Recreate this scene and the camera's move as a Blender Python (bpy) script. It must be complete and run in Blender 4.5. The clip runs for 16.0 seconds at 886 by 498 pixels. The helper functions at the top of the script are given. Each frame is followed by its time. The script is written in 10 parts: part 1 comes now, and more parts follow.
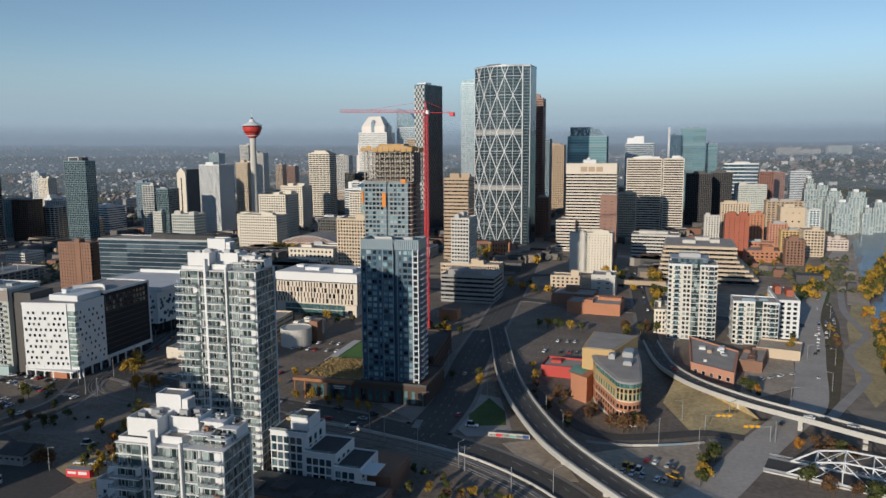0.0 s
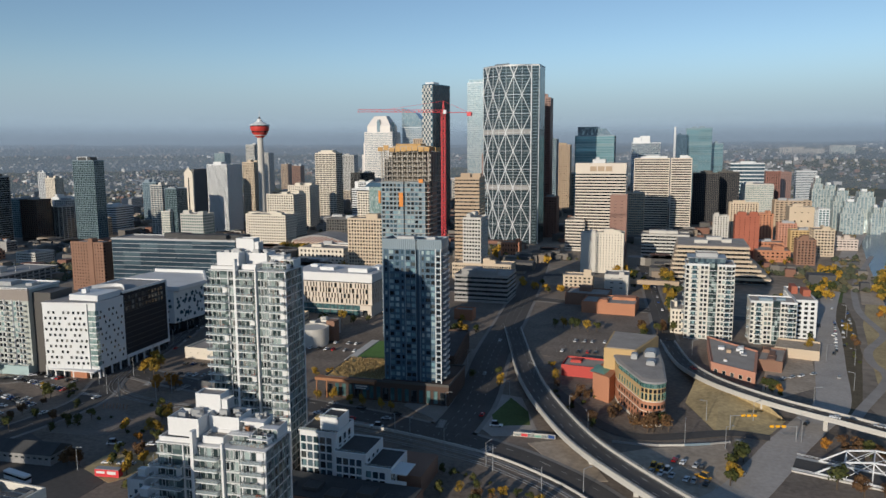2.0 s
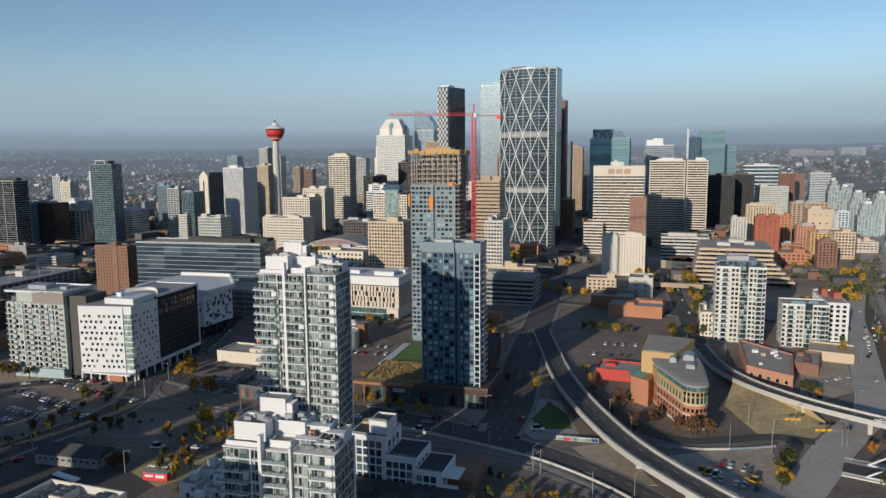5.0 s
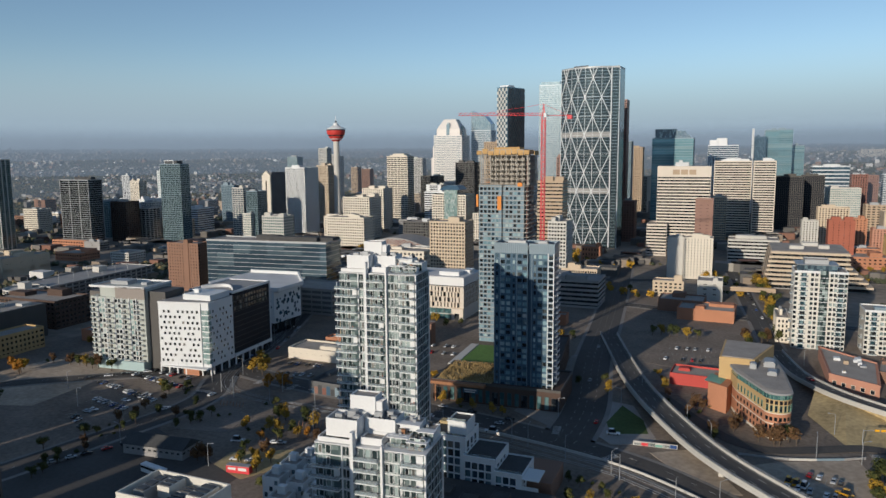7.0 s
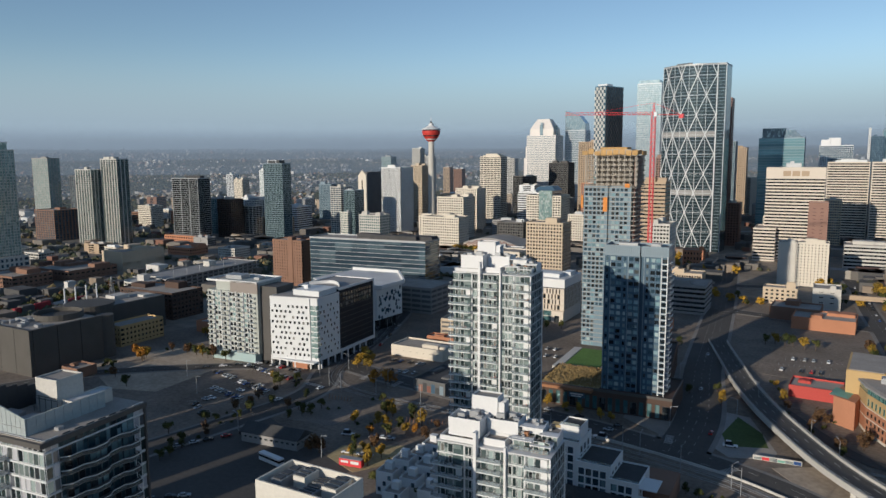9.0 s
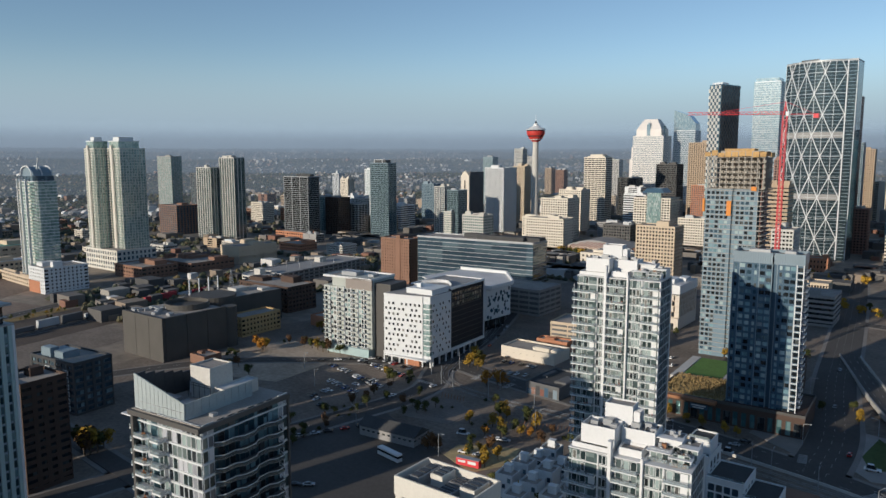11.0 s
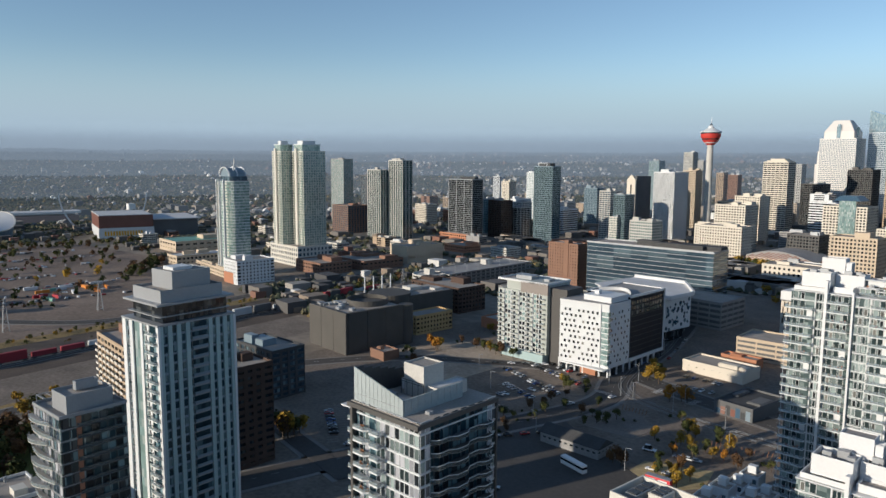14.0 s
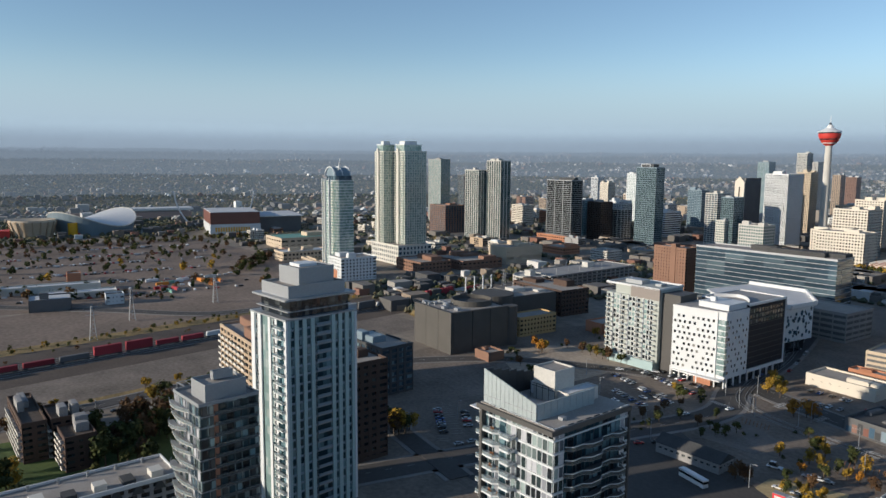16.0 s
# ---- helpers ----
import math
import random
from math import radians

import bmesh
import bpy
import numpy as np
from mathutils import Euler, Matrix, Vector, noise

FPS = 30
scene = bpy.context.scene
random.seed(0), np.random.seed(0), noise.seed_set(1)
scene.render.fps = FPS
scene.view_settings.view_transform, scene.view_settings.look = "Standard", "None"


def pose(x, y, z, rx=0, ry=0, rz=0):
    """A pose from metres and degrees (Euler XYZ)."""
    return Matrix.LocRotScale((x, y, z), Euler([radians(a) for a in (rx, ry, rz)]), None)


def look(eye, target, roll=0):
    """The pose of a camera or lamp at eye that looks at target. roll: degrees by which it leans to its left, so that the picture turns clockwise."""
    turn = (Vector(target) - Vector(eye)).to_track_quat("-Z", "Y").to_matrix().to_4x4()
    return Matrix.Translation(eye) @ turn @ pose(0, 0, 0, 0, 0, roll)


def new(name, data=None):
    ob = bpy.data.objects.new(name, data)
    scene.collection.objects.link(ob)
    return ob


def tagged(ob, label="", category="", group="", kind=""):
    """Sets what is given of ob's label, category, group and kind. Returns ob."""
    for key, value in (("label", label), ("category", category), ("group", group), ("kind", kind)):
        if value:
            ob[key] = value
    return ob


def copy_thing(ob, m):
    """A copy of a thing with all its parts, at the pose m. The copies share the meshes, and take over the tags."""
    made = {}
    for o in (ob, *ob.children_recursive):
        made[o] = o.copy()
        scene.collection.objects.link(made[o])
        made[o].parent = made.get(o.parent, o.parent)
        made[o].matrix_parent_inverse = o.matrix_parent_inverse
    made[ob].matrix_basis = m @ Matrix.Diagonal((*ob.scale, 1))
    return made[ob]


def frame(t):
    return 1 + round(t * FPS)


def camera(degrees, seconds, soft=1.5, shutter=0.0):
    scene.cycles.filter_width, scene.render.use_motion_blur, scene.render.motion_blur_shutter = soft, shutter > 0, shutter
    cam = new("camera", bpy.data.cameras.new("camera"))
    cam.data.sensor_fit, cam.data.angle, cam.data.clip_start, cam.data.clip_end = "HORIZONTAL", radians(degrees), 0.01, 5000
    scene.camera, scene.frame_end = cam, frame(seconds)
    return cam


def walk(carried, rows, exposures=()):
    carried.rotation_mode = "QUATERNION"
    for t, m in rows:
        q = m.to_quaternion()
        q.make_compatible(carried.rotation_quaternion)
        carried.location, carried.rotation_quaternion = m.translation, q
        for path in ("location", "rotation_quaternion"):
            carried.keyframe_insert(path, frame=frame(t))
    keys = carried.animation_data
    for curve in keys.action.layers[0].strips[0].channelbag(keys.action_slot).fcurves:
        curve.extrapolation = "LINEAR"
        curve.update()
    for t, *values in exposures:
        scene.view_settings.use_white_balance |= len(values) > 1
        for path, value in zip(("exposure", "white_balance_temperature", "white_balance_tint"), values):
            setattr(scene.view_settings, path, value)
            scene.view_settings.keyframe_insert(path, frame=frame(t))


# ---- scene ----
cam = camera(63.9, 16.0)
PATH = [
    (0, (-1.244, -0.211, 121.971), (-1.959, 1.638, 121.705), -0.3),
    (0.5, (-3.705, -1.109, 121.992), (-4.421, 0.739, 121.726), -0.3),
    (1, (-6.206, -2.044, 122.021), (-6.922, -0.195, 121.754), -0.3),
    (1.5, (-8.696, -3.012, 122.057), (-9.413, -1.164, 121.79), -0.3),
    (2, (-11.169, -3.963, 122.099), (-11.886, -2.115, 121.832), -0.3),
    (2.5, (-13.692, -4.911, 122.143), (-14.409, -3.063, 121.877), -0.3),
    (3, (-16.246, -5.854, 122.192), (-16.963, -4.006, 121.926), -0.3),
    (3.5, (-18.802, -6.797, 122.246), (-19.519, -4.948, 121.982), -0.4),
    (5.8, (-30.414, -11.198, 122.597), (-31.175, -9.367, 122.34), -0.5),
    (6, (-31.419, -11.585, 122.605), (-32.196, -9.761, 122.346), -0.5),
    (6.5, (-33.928, -12.561, 122.615), (-34.748, -10.755, 122.356), -0.4),
    (7, (-36.446, -13.56, 122.624), (-37.308, -11.774, 122.366), -0.4),
    (7.5, (-38.951, -14.574, 122.627), (-39.854, -12.808, 122.369), -0.4),
    (8, (-41.429, -15.587, 122.639), (-42.388, -13.852, 122.381), -0.4),
    (8.5, (-43.867, -16.679, 122.633), (-44.884, -14.977, 122.376), -0.3),
    (9, (-46.274, -17.817, 122.633), (-47.347, -16.149, 122.377), -0.3),
    (9.2, (-47.238, -18.307, 122.636), (-48.335, -16.655, 122.378), -0.1),
    (11.5, (-58.215, -24.384, 122.772), (-59.552, -22.918, 122.52), -0.0),
    (12, (-60.471, -25.776, 122.759), (-61.858, -24.358, 122.508), 0.1),
    (12.5, (-62.656, -27.257, 122.729), (-64.093, -25.889, 122.479), 0.1),
    (13, (-64.767, -28.806, 122.706), (-66.253, -27.49, 122.457), 0.1),
    (13.5, (-66.779, -30.39, 122.654), (-68.312, -29.131, 122.406), 0.2),
    (14, (-68.719, -32.047, 122.624), (-70.299, -30.845, 122.377), 0.3),
    (14.5, (-70.591, -33.809, 122.607), (-72.214, -32.666, 122.359), 0.3),
    (15, (-72.404, -35.675, 122.605), (-74.068, -34.593, 122.358), 0.4),
    (15.5, (-74.148, -37.652, 122.604), (-75.849, -36.629, 122.356), 0.5),
    (16, (-75.861, -39.703, 122.61), (-77.581, -38.712, 122.362), 0.5),
]
walk(cam, [(t, look(eye, target, roll)) for t, eye, target, roll in PATH], [(0, 0.1), (7, 0.1), (12.5, 0.25), (16, 0.45)])

# ---- light ----
SUN_EL, SUN_ROT = radians(13.0), radians(190.0)
world = bpy.data.worlds.new("sky")
scene.world = world
world.use_nodes = True
_sky = world.node_tree.nodes.new("ShaderNodeTexSky")
_sky.sky_type, _sky.sun_disc = "NISHITA", False
_sky.sun_elevation, _sky.sun_rotation = SUN_EL, SUN_ROT
_sky.altitude, _sky.air_density, _sky.dust_density, _sky.ozone_density = 1000, 1.0, 0.12, 2.3
_bg = world.node_tree.nodes["Background"]
_bg.inputs["Strength"].default_value = 0.107
world.node_tree.links.new(_sky.outputs[0], _bg.inputs["Color"])
_to_sun = Vector((math.sin(SUN_ROT) * math.cos(SUN_EL), math.cos(SUN_ROT) * math.cos(SUN_EL), math.sin(SUN_EL)))
sun = new("sun", bpy.data.lights.new("sun", "SUN"))
sun.data.energy, sun.data.angle, sun.data.color = 3.7, radians(0.55), (1.0, 0.90, 0.76)
sun.matrix_world = look(_to_sun * 500, (0, 0, 0))

# ---- materials ----
MATS = {}


def tree_of(name):
    m = bpy.data.materials.new(name)
    m.use_nodes = True
    MATS[name] = m
    return m, m.node_tree.nodes, m.node_tree.links, m.node_tree.nodes["Principled BSDF"]


def ramp(nodes, stops):
    r = nodes.new("ShaderNodeValToRGB")
    while len(r.color_ramp.elements) < len(stops):
        r.color_ramp.elements.new(0.5)
    for e, (p, c) in zip(r.color_ramp.elements, stops):
        e.position, e.color = p, (*c, 1)
    return r


def surface(name, color, rough=0.8, metal=0.0, vary=0.18, big=0.06, small=1.5, bump=0.0, spec=0.3, rand=0.0):
    """Matt surface with two scales of variation, world-sized."""
    m, n, l, p = tree_of(name)
    tc = n.new("ShaderNodeTexCoord")
    a, b = n.new("ShaderNodeTexNoise"), n.new("ShaderNodeTexNoise")
    for t, s in ((a, big), (b, small)):
        t.inputs["Scale"].default_value, t.inputs["Detail"].default_value = s, 5
        l.new(tc.outputs["Object"], t.inputs["Vector"])
    mix = n.new("ShaderNodeMath")
    mix.operation = "ADD"
    l.new(a.outputs[0], mix.inputs[0])
    l.new(b.outputs[0], mix.inputs[1])
    lo, hi = [max(0, c * (1 - vary)) for c in color], [min(1, c * (1 + vary)) for c in color]
    r = ramp(n, ((0.3, lo), (0.7, hi)))
    half = n.new("ShaderNodeMath")
    half.operation = "MULTIPLY"
    half.inputs[1].default_value = 0.5
    l.new(mix.outputs[0], half.inputs[0])
    l.new(half.outputs[0], r.inputs[0])
    out = r.outputs[0]
    if rand:
        info, hsv, mr = n.new("ShaderNodeObjectInfo"), n.new("ShaderNodeHueSaturation"), n.new("ShaderNodeMapRange")
        mr.inputs["To Min"].default_value, mr.inputs["To Max"].default_value = 1 - rand, 1 + rand
        l.new(info.outputs["Random"], mr.inputs["Value"])
        l.new(mr.outputs[0], hsv.inputs["Value"])
        l.new(out, hsv.inputs["Color"])
        out = hsv.outputs[0]
    l.new(out, p.inputs["Base Color"])
    p.inputs["Roughness"].default_value, p.inputs["Metallic"].default_value = rough, metal
    p.inputs["Specular IOR Level"].default_value = spec
    if bump:
        bn = n.new("ShaderNodeBump")
        bn.inputs["Strength"].default_value, bn.inputs["Distance"].default_value = bump, 0.1
        l.new(b.outputs[0], bn.inputs["Height"])
        l.new(bn.outputs[0], p.inputs["Normal"])
    return m


def glazing(name, dark, light, share=0.3, cell=(1.5, 1.5, 3.2), rough=0.08, metal=0.35, tilt=0.012):
    """Window glass whose panes differ: blinds, rooms and slightly uneven panes."""
    m, n, l, p = tree_of(name)
    tc, div, fl, wn = n.new("ShaderNodeTexCoord"), n.new("ShaderNodeVectorMath"), n.new("ShaderNodeVectorMath"), n.new("ShaderNodeTexWhiteNoise")
    div.operation, fl.operation = "DIVIDE", "FLOOR"
    div.inputs[1].default_value = cell
    off = n.new("ShaderNodeVectorMath")
    off.operation = "ADD"
    off.inputs[1].default_value = (0.37, 0.41, 0.03)
    l.new(tc.outputs["Object"], div.inputs[0])
    l.new(div.outputs[0], off.inputs[0])
    l.new(off.outputs[0], fl.inputs[0])
    l.new(fl.outputs[0], wn.inputs["Vector"])
    info, spread = n.new("ShaderNodeObjectInfo"), n.new("ShaderNodeMath")
    wn.noise_dimensions, spread.operation, spread.inputs[1].default_value = "4D", "MULTIPLY", 97.0
    l.new(info.outputs["Random"], spread.inputs[0])
    l.new(spread.outputs[0], wn.inputs["W"])
    mid = [(a + b) / 2 for a, b in zip(dark, light)]
    r = ramp(n, ((0.0, dark), (1 - share, [c * 1.5 for c in dark]), (1 - share * 0.6, mid), (1.0, light)))
    l.new(wn.outputs["Value"], r.inputs[0])
    l.new(r.outputs[0], p.inputs["Base Color"])
    p.inputs["Roughness"].default_value, p.inputs["Metallic"].default_value = rough, metal
    p.inputs["IOR"].default_value = 1.6
    geo, sub, sc, add, nrm = n.new("ShaderNodeNewGeometry"), n.new("ShaderNodeVectorMath"), n.new("ShaderNodeVectorMath"), n.new("ShaderNodeVectorMath"), n.new("ShaderNodeVectorMath")
    sub.operation, sc.operation, add.operation, nrm.operation = "SUBTRACT", "SCALE", "ADD", "NORMALIZE"
    sub.inputs[1].default_value = (0.5, 0.5, 0.5)
    sc.inputs["Scale"].default_value = tilt * 2
    l.new(wn.outputs["Color"], sub.inputs[0])
    l.new(sub.outputs[0], sc.inputs[0])
    l.new(geo.outputs["Normal"], add.inputs[0])
    l.new(sc.outputs[0], add.inputs[1])
    l.new(add.outputs[0], nrm.inputs[0])
    l.new(nrm.outputs[0], p.inputs["Normal"])
    return m


surface("white_panel", (0.63, 0.64, 0.64), 0.5, vary=0.06)
surface("white_paint", (0.64, 0.64, 0.635), 0.55, vary=0.05)
surface("light_concrete", (0.50, 0.48, 0.44), 0.85, vary=0.14, bump=0.1)
surface("grey_concrete", (0.30, 0.29, 0.28), 0.9, vary=0.2, bump=0.1)
surface("raw_concrete", (0.36, 0.33, 0.29), 0.9, vary=0.2)
surface("dark_concrete", (0.13, 0.13, 0.13), 0.85, vary=0.2)
surface("beige_stone", (0.52, 0.42, 0.31), 0.8, vary=0.1)
surface("tan_stone", (0.40, 0.30, 0.21), 0.8, vary=0.12)
surface("pale_stone", (0.62, 0.56, 0.47), 0.8, vary=0.08)
surface("pink_granite", (0.52, 0.44, 0.39), 0.45, vary=0.1)
surface("red_granite", (0.20, 0.09, 0.07), 0.4, vary=0.12)
surface("brown_granite", (0.24, 0.13, 0.10), 0.5, vary=0.1)
surface("brown_brick", (0.23, 0.13, 0.09), 0.85, vary=0.18, small=3)
# Dark brick, darkened further to hold the shade of the blocks using it.
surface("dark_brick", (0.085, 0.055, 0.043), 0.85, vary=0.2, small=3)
surface("red_brick", (0.34, 0.11, 0.07), 0.85, vary=0.18, small=3)
surface("orange_brick", (0.42, 0.19, 0.11), 0.85, vary=0.16, small=3)
surface("buff_brick", (0.48, 0.33, 0.16), 0.85, vary=0.14, small=3)
surface("island_paving", (0.20, 0.17, 0.145), 0.93, vary=0.3, big=0.1, small=0.7)
surface("pale_sage", (0.40, 0.42, 0.385), 0.7, vary=0.1)
surface("dark_metal", (0.06, 0.062, 0.065), 0.45, vary=0.15)
surface("charcoal_panel", (0.085, 0.08, 0.075), 0.6, vary=0.12)
surface("grey_metal", (0.33, 0.34, 0.35), 0.45, 0.3, vary=0.1)
surface("slate_panel", (0.20, 0.26, 0.30), 0.4, vary=0.1)
surface("site_panel", (0.15, 0.22, 0.27), 0.4, vary=0.12)
surface("blue_panel", (0.055, 0.105, 0.155), 0.35, vary=0.15)
surface("red_paint", (0.55, 0.05, 0.04), 0.5, vary=0.1)
surface("crane_red", (0.60, 0.05, 0.06), 0.5, vary=0.1)
surface("yellow_paint", (0.7, 0.42, 0.03), 0.5, vary=0.1)
surface("orange_panel", (0.62, 0.22, 0.04), 0.6, vary=0.1)
surface("plywood", (0.47, 0.29, 0.12), 0.8, vary=0.3, small=0.8)
surface("timber", (0.30, 0.14, 0.07), 0.7, vary=0.2)
surface("gravel_roof", (0.34, 0.305, 0.27), 0.95, vary=0.25, big=0.12, small=2)
surface("pale_roof", (0.55, 0.55, 0.55), 0.9, vary=0.15)
surface("dark_roof", (0.07, 0.07, 0.07), 0.95, vary=0.25, big=0.15)
surface("asphalt", (0.085, 0.078, 0.072), 0.92, vary=0.22, big=0.04, small=0.6)
surface("worn_asphalt", (0.40, 0.36, 0.32), 0.93, vary=0.2, big=0.05, small=0.6)
surface("mulch", (0.12, 0.095, 0.06), 0.98, vary=0.4, big=0.2, small=1.2)
surface("weedy_verge", (0.27, 0.19, 0.085), 0.98, vary=0.5, big=0.06, small=0.5)
surface("ballast", (0.105, 0.082, 0.066), 0.98, vary=0.35, big=0.05, small=0.7)
surface("dark_rail", (0.12, 0.14, 0.14), 0.2, vary=0.15, spec=0.6)
surface("lot_asphalt", (0.195, 0.158, 0.127), 0.95, vary=0.45, big=0.045, small=0.5)
surface("concrete_path", (0.33, 0.30, 0.27), 0.92, vary=0.2, big=0.1)
surface("bare_earth", (0.40, 0.325, 0.25), 0.98, vary=0.35, big=0.04, small=0.4)
surface("dry_grass", (0.41, 0.32, 0.175), 0.98, vary=0.4, big=0.05, small=0.5)
surface("turf", (0.10, 0.19, 0.045), 0.95, vary=0.2, big=0.1, small=0.8)
surface("green_grass", (0.075, 0.11, 0.035), 0.98, vary=0.3, big=0.08, small=0.6)
surface("road_paint", (0.40, 0.39, 0.37), 0.85, vary=0.3, small=2.5)
surface("steel_white", (0.62, 0.63, 0.64), 0.45, 0.0, vary=0.08)
surface("copper_green", (0.16, 0.33, 0.27), 0.6, vary=0.15)
surface("rail_glass", (0.30, 0.36, 0.37), 0.15, vary=0.1, spec=0.7)
surface("pale_granite", (0.66, 0.615, 0.575), 0.5, vary=0.07)
surface("warm_taupe", (0.27, 0.235, 0.21), 0.8, vary=0.1)
surface("sidewalk_concrete", (0.24, 0.22, 0.20), 0.92, vary=0.2, big=0.1)
surface("black_cladding", (0.018, 0.02, 0.026), 0.6, vary=0.2, spec=0.15)
surface("cream_stone", (0.60, 0.53, 0.45), 0.75, vary=0.07)
surface("stripe_green", (0.36, 0.47, 0.47), 0.35, vary=0.08, spec=0.5)
surface("screen_glass", (0.36, 0.40, 0.40), 0.2, vary=0.12, spec=0.6)
surface("city_ground", (0.25, 0.208, 0.165), 0.97, vary=0.45, big=0.012, small=0.12)


def far_cover():
    """City ground gives way to wooded suburbs and dry fields away from the centre."""
    m = MATS["city_ground"]
    n, l, p = m.node_tree.nodes, m.node_tree.links, m.node_tree.nodes["Principled BSDF"]
    near = p.inputs["Base Color"].links[0].from_socket
    tc, ln, mr = n.new("ShaderNodeTexCoord"), n.new("ShaderNodeVectorMath"), n.new("ShaderNodeMapRange")
    ln.operation = "LENGTH"
    l.new(tc.outputs["Object"], ln.inputs[0])
    mr.inputs["From Min"].default_value, mr.inputs["From Max"].default_value = 1150, 1700
    l.new(ln.outputs["Value"], mr.inputs["Value"])
    no = n.new("ShaderNodeTexNoise")
    no.inputs["Scale"].default_value, no.inputs["Detail"].default_value = 0.006, 6
    l.new(tc.outputs["Object"], no.inputs["Vector"])
    r = ramp(n, ((0.38, (0.065, 0.075, 0.045)), (0.5, (0.10, 0.095, 0.06)), (0.62, (0.17, 0.14, 0.10)), (0.72, (0.22, 0.19, 0.15))))
    l.new(no.outputs[0], r.inputs[0])
    mix = n.new("ShaderNodeMix")
    mix.data_type = "RGBA"
    l.new(mr.outputs[0], mix.inputs[0])
    l.new(near, mix.inputs[6])
    l.new(r.outputs[0], mix.inputs[7])
    l.new(mix.outputs[2], p.inputs["Base Color"])


far_cover()
surface("yard_asphalt", (0.22, 0.165, 0.128), 0.95, vary=0.42, big=0.02, small=0.3)
surface("red_stucco", (0.45, 0.07, 0.06), 0.8, vary=0.1)
surface("salmon_brick", (0.46, 0.23, 0.16), 0.85, vary=0.14, small=3)
surface("pale_render", (0.58, 0.55, 0.49), 0.8, vary=0.08)
surface("river_water", (0.025, 0.07, 0.13), 0.25, vary=0.2, bump=0.15, spec=0.6)
surface("warm_charcoal", (0.088, 0.082, 0.074), 0.7, vary=0.16, big=0.1)
surface("tyre", (0.02, 0.02, 0.02), 0.9)
surface("bark", (0.10, 0.075, 0.055), 0.95)
for _n, _c in (("car_white", (0.7, 0.7, 0.7)), ("car_silver", (0.38, 0.39, 0.4)), ("car_black", (0.02, 0.02, 0.022)), ("car_red", (0.4, 0.02, 0.02)), ("car_blue", (0.03, 0.07, 0.2)), ("taxi_yellow", (0.75, 0.38, 0.02))):
    surface(_n, _c, 0.25, vary=0.04, spec=0.6)
surface("container_red", (0.30, 0.035, 0.045), 0.6, vary=0.15, rand=0.25)
surface("container_white", (0.55, 0.55, 0.54), 0.6, vary=0.15, rand=0.2)
glazing("glass_dark", (0.012, 0.016, 0.020), (0.10, 0.11, 0.11), 0.25, metal=0.15)
glazing("glass_room", (0.012, 0.016, 0.018), (0.30, 0.29, 0.26), 0.35, metal=0.1)
glazing("glass_blue", (0.05, 0.10, 0.14), (0.22, 0.34, 0.40), 0.35, metal=0.5)
glazing("glass_teal", (0.07, 0.16, 0.17), (0.26, 0.42, 0.42), 0.4, metal=0.5)
glazing("glass_mint", (0.20, 0.29, 0.28), (0.55, 0.62, 0.60), 0.45, metal=0.3, cell=(1.6, 1.6, 3.0))
glazing("glass_bow", (0.035, 0.055, 0.065), (0.11, 0.15, 0.16), 0.3, metal=0.5, cell=(2.0, 2.0, 4.0))
glazing("glass_green", (0.20, 0.29, 0.265), (0.58, 0.66, 0.61), 0.6, metal=0.3, cell=(1.7, 1.7, 3.0))
glazing("glass_deep", (0.03, 0.06, 0.065), (0.22, 0.32, 0.32), 0.3, metal=0.45)
glazing("glass_curtain", (0.10, 0.11, 0.125), (0.60, 0.60, 0.63), 0.8, metal=0.1)
glazing("glass_condo", (0.025, 0.04, 0.042), (0.42, 0.51, 0.49), 0.5, metal=0.25)
glazing("glass_night", (0.02, 0.05, 0.065), (0.30, 0.46, 0.50), 0.4, metal=0.4)
glazing("glass_slate", (0.05, 0.08, 0.11), (0.30, 0.42, 0.47), 0.35, metal=0.45, cell=(1.7, 1.7, 3.0))
glazing("glass_river", (0.17, 0.24, 0.27), (0.50, 0.57, 0.58), 0.5, metal=0.25, cell=(3.0, 3.0, 3.0))
glazing("glass_aqua", (0.15, 0.29, 0.32), (0.33, 0.48, 0.49), 0.35, cell=(70.0, 70.0, 4.0), metal=0.45)
glazing("glass_front", (0.07, 0.10, 0.10), (0.42, 0.50, 0.48), 0.5, metal=0.25, cell=(1.6, 1.6, 3.0))
glazing("glass_pane", (0.17, 0.29, 0.33), (0.52, 0.64, 0.64), 0.65, metal=0.3)
glazing("glass_ribbon", (0.055, 0.095, 0.13), (0.20, 0.29, 0.34), 0.45, cell=(17.0, 17.0, 3.9), metal=0.55, tilt=0.02)
glazing("glass_pale", (0.22, 0.30, 0.34), (0.5, 0.58, 0.6), 0.4, metal=0.5)


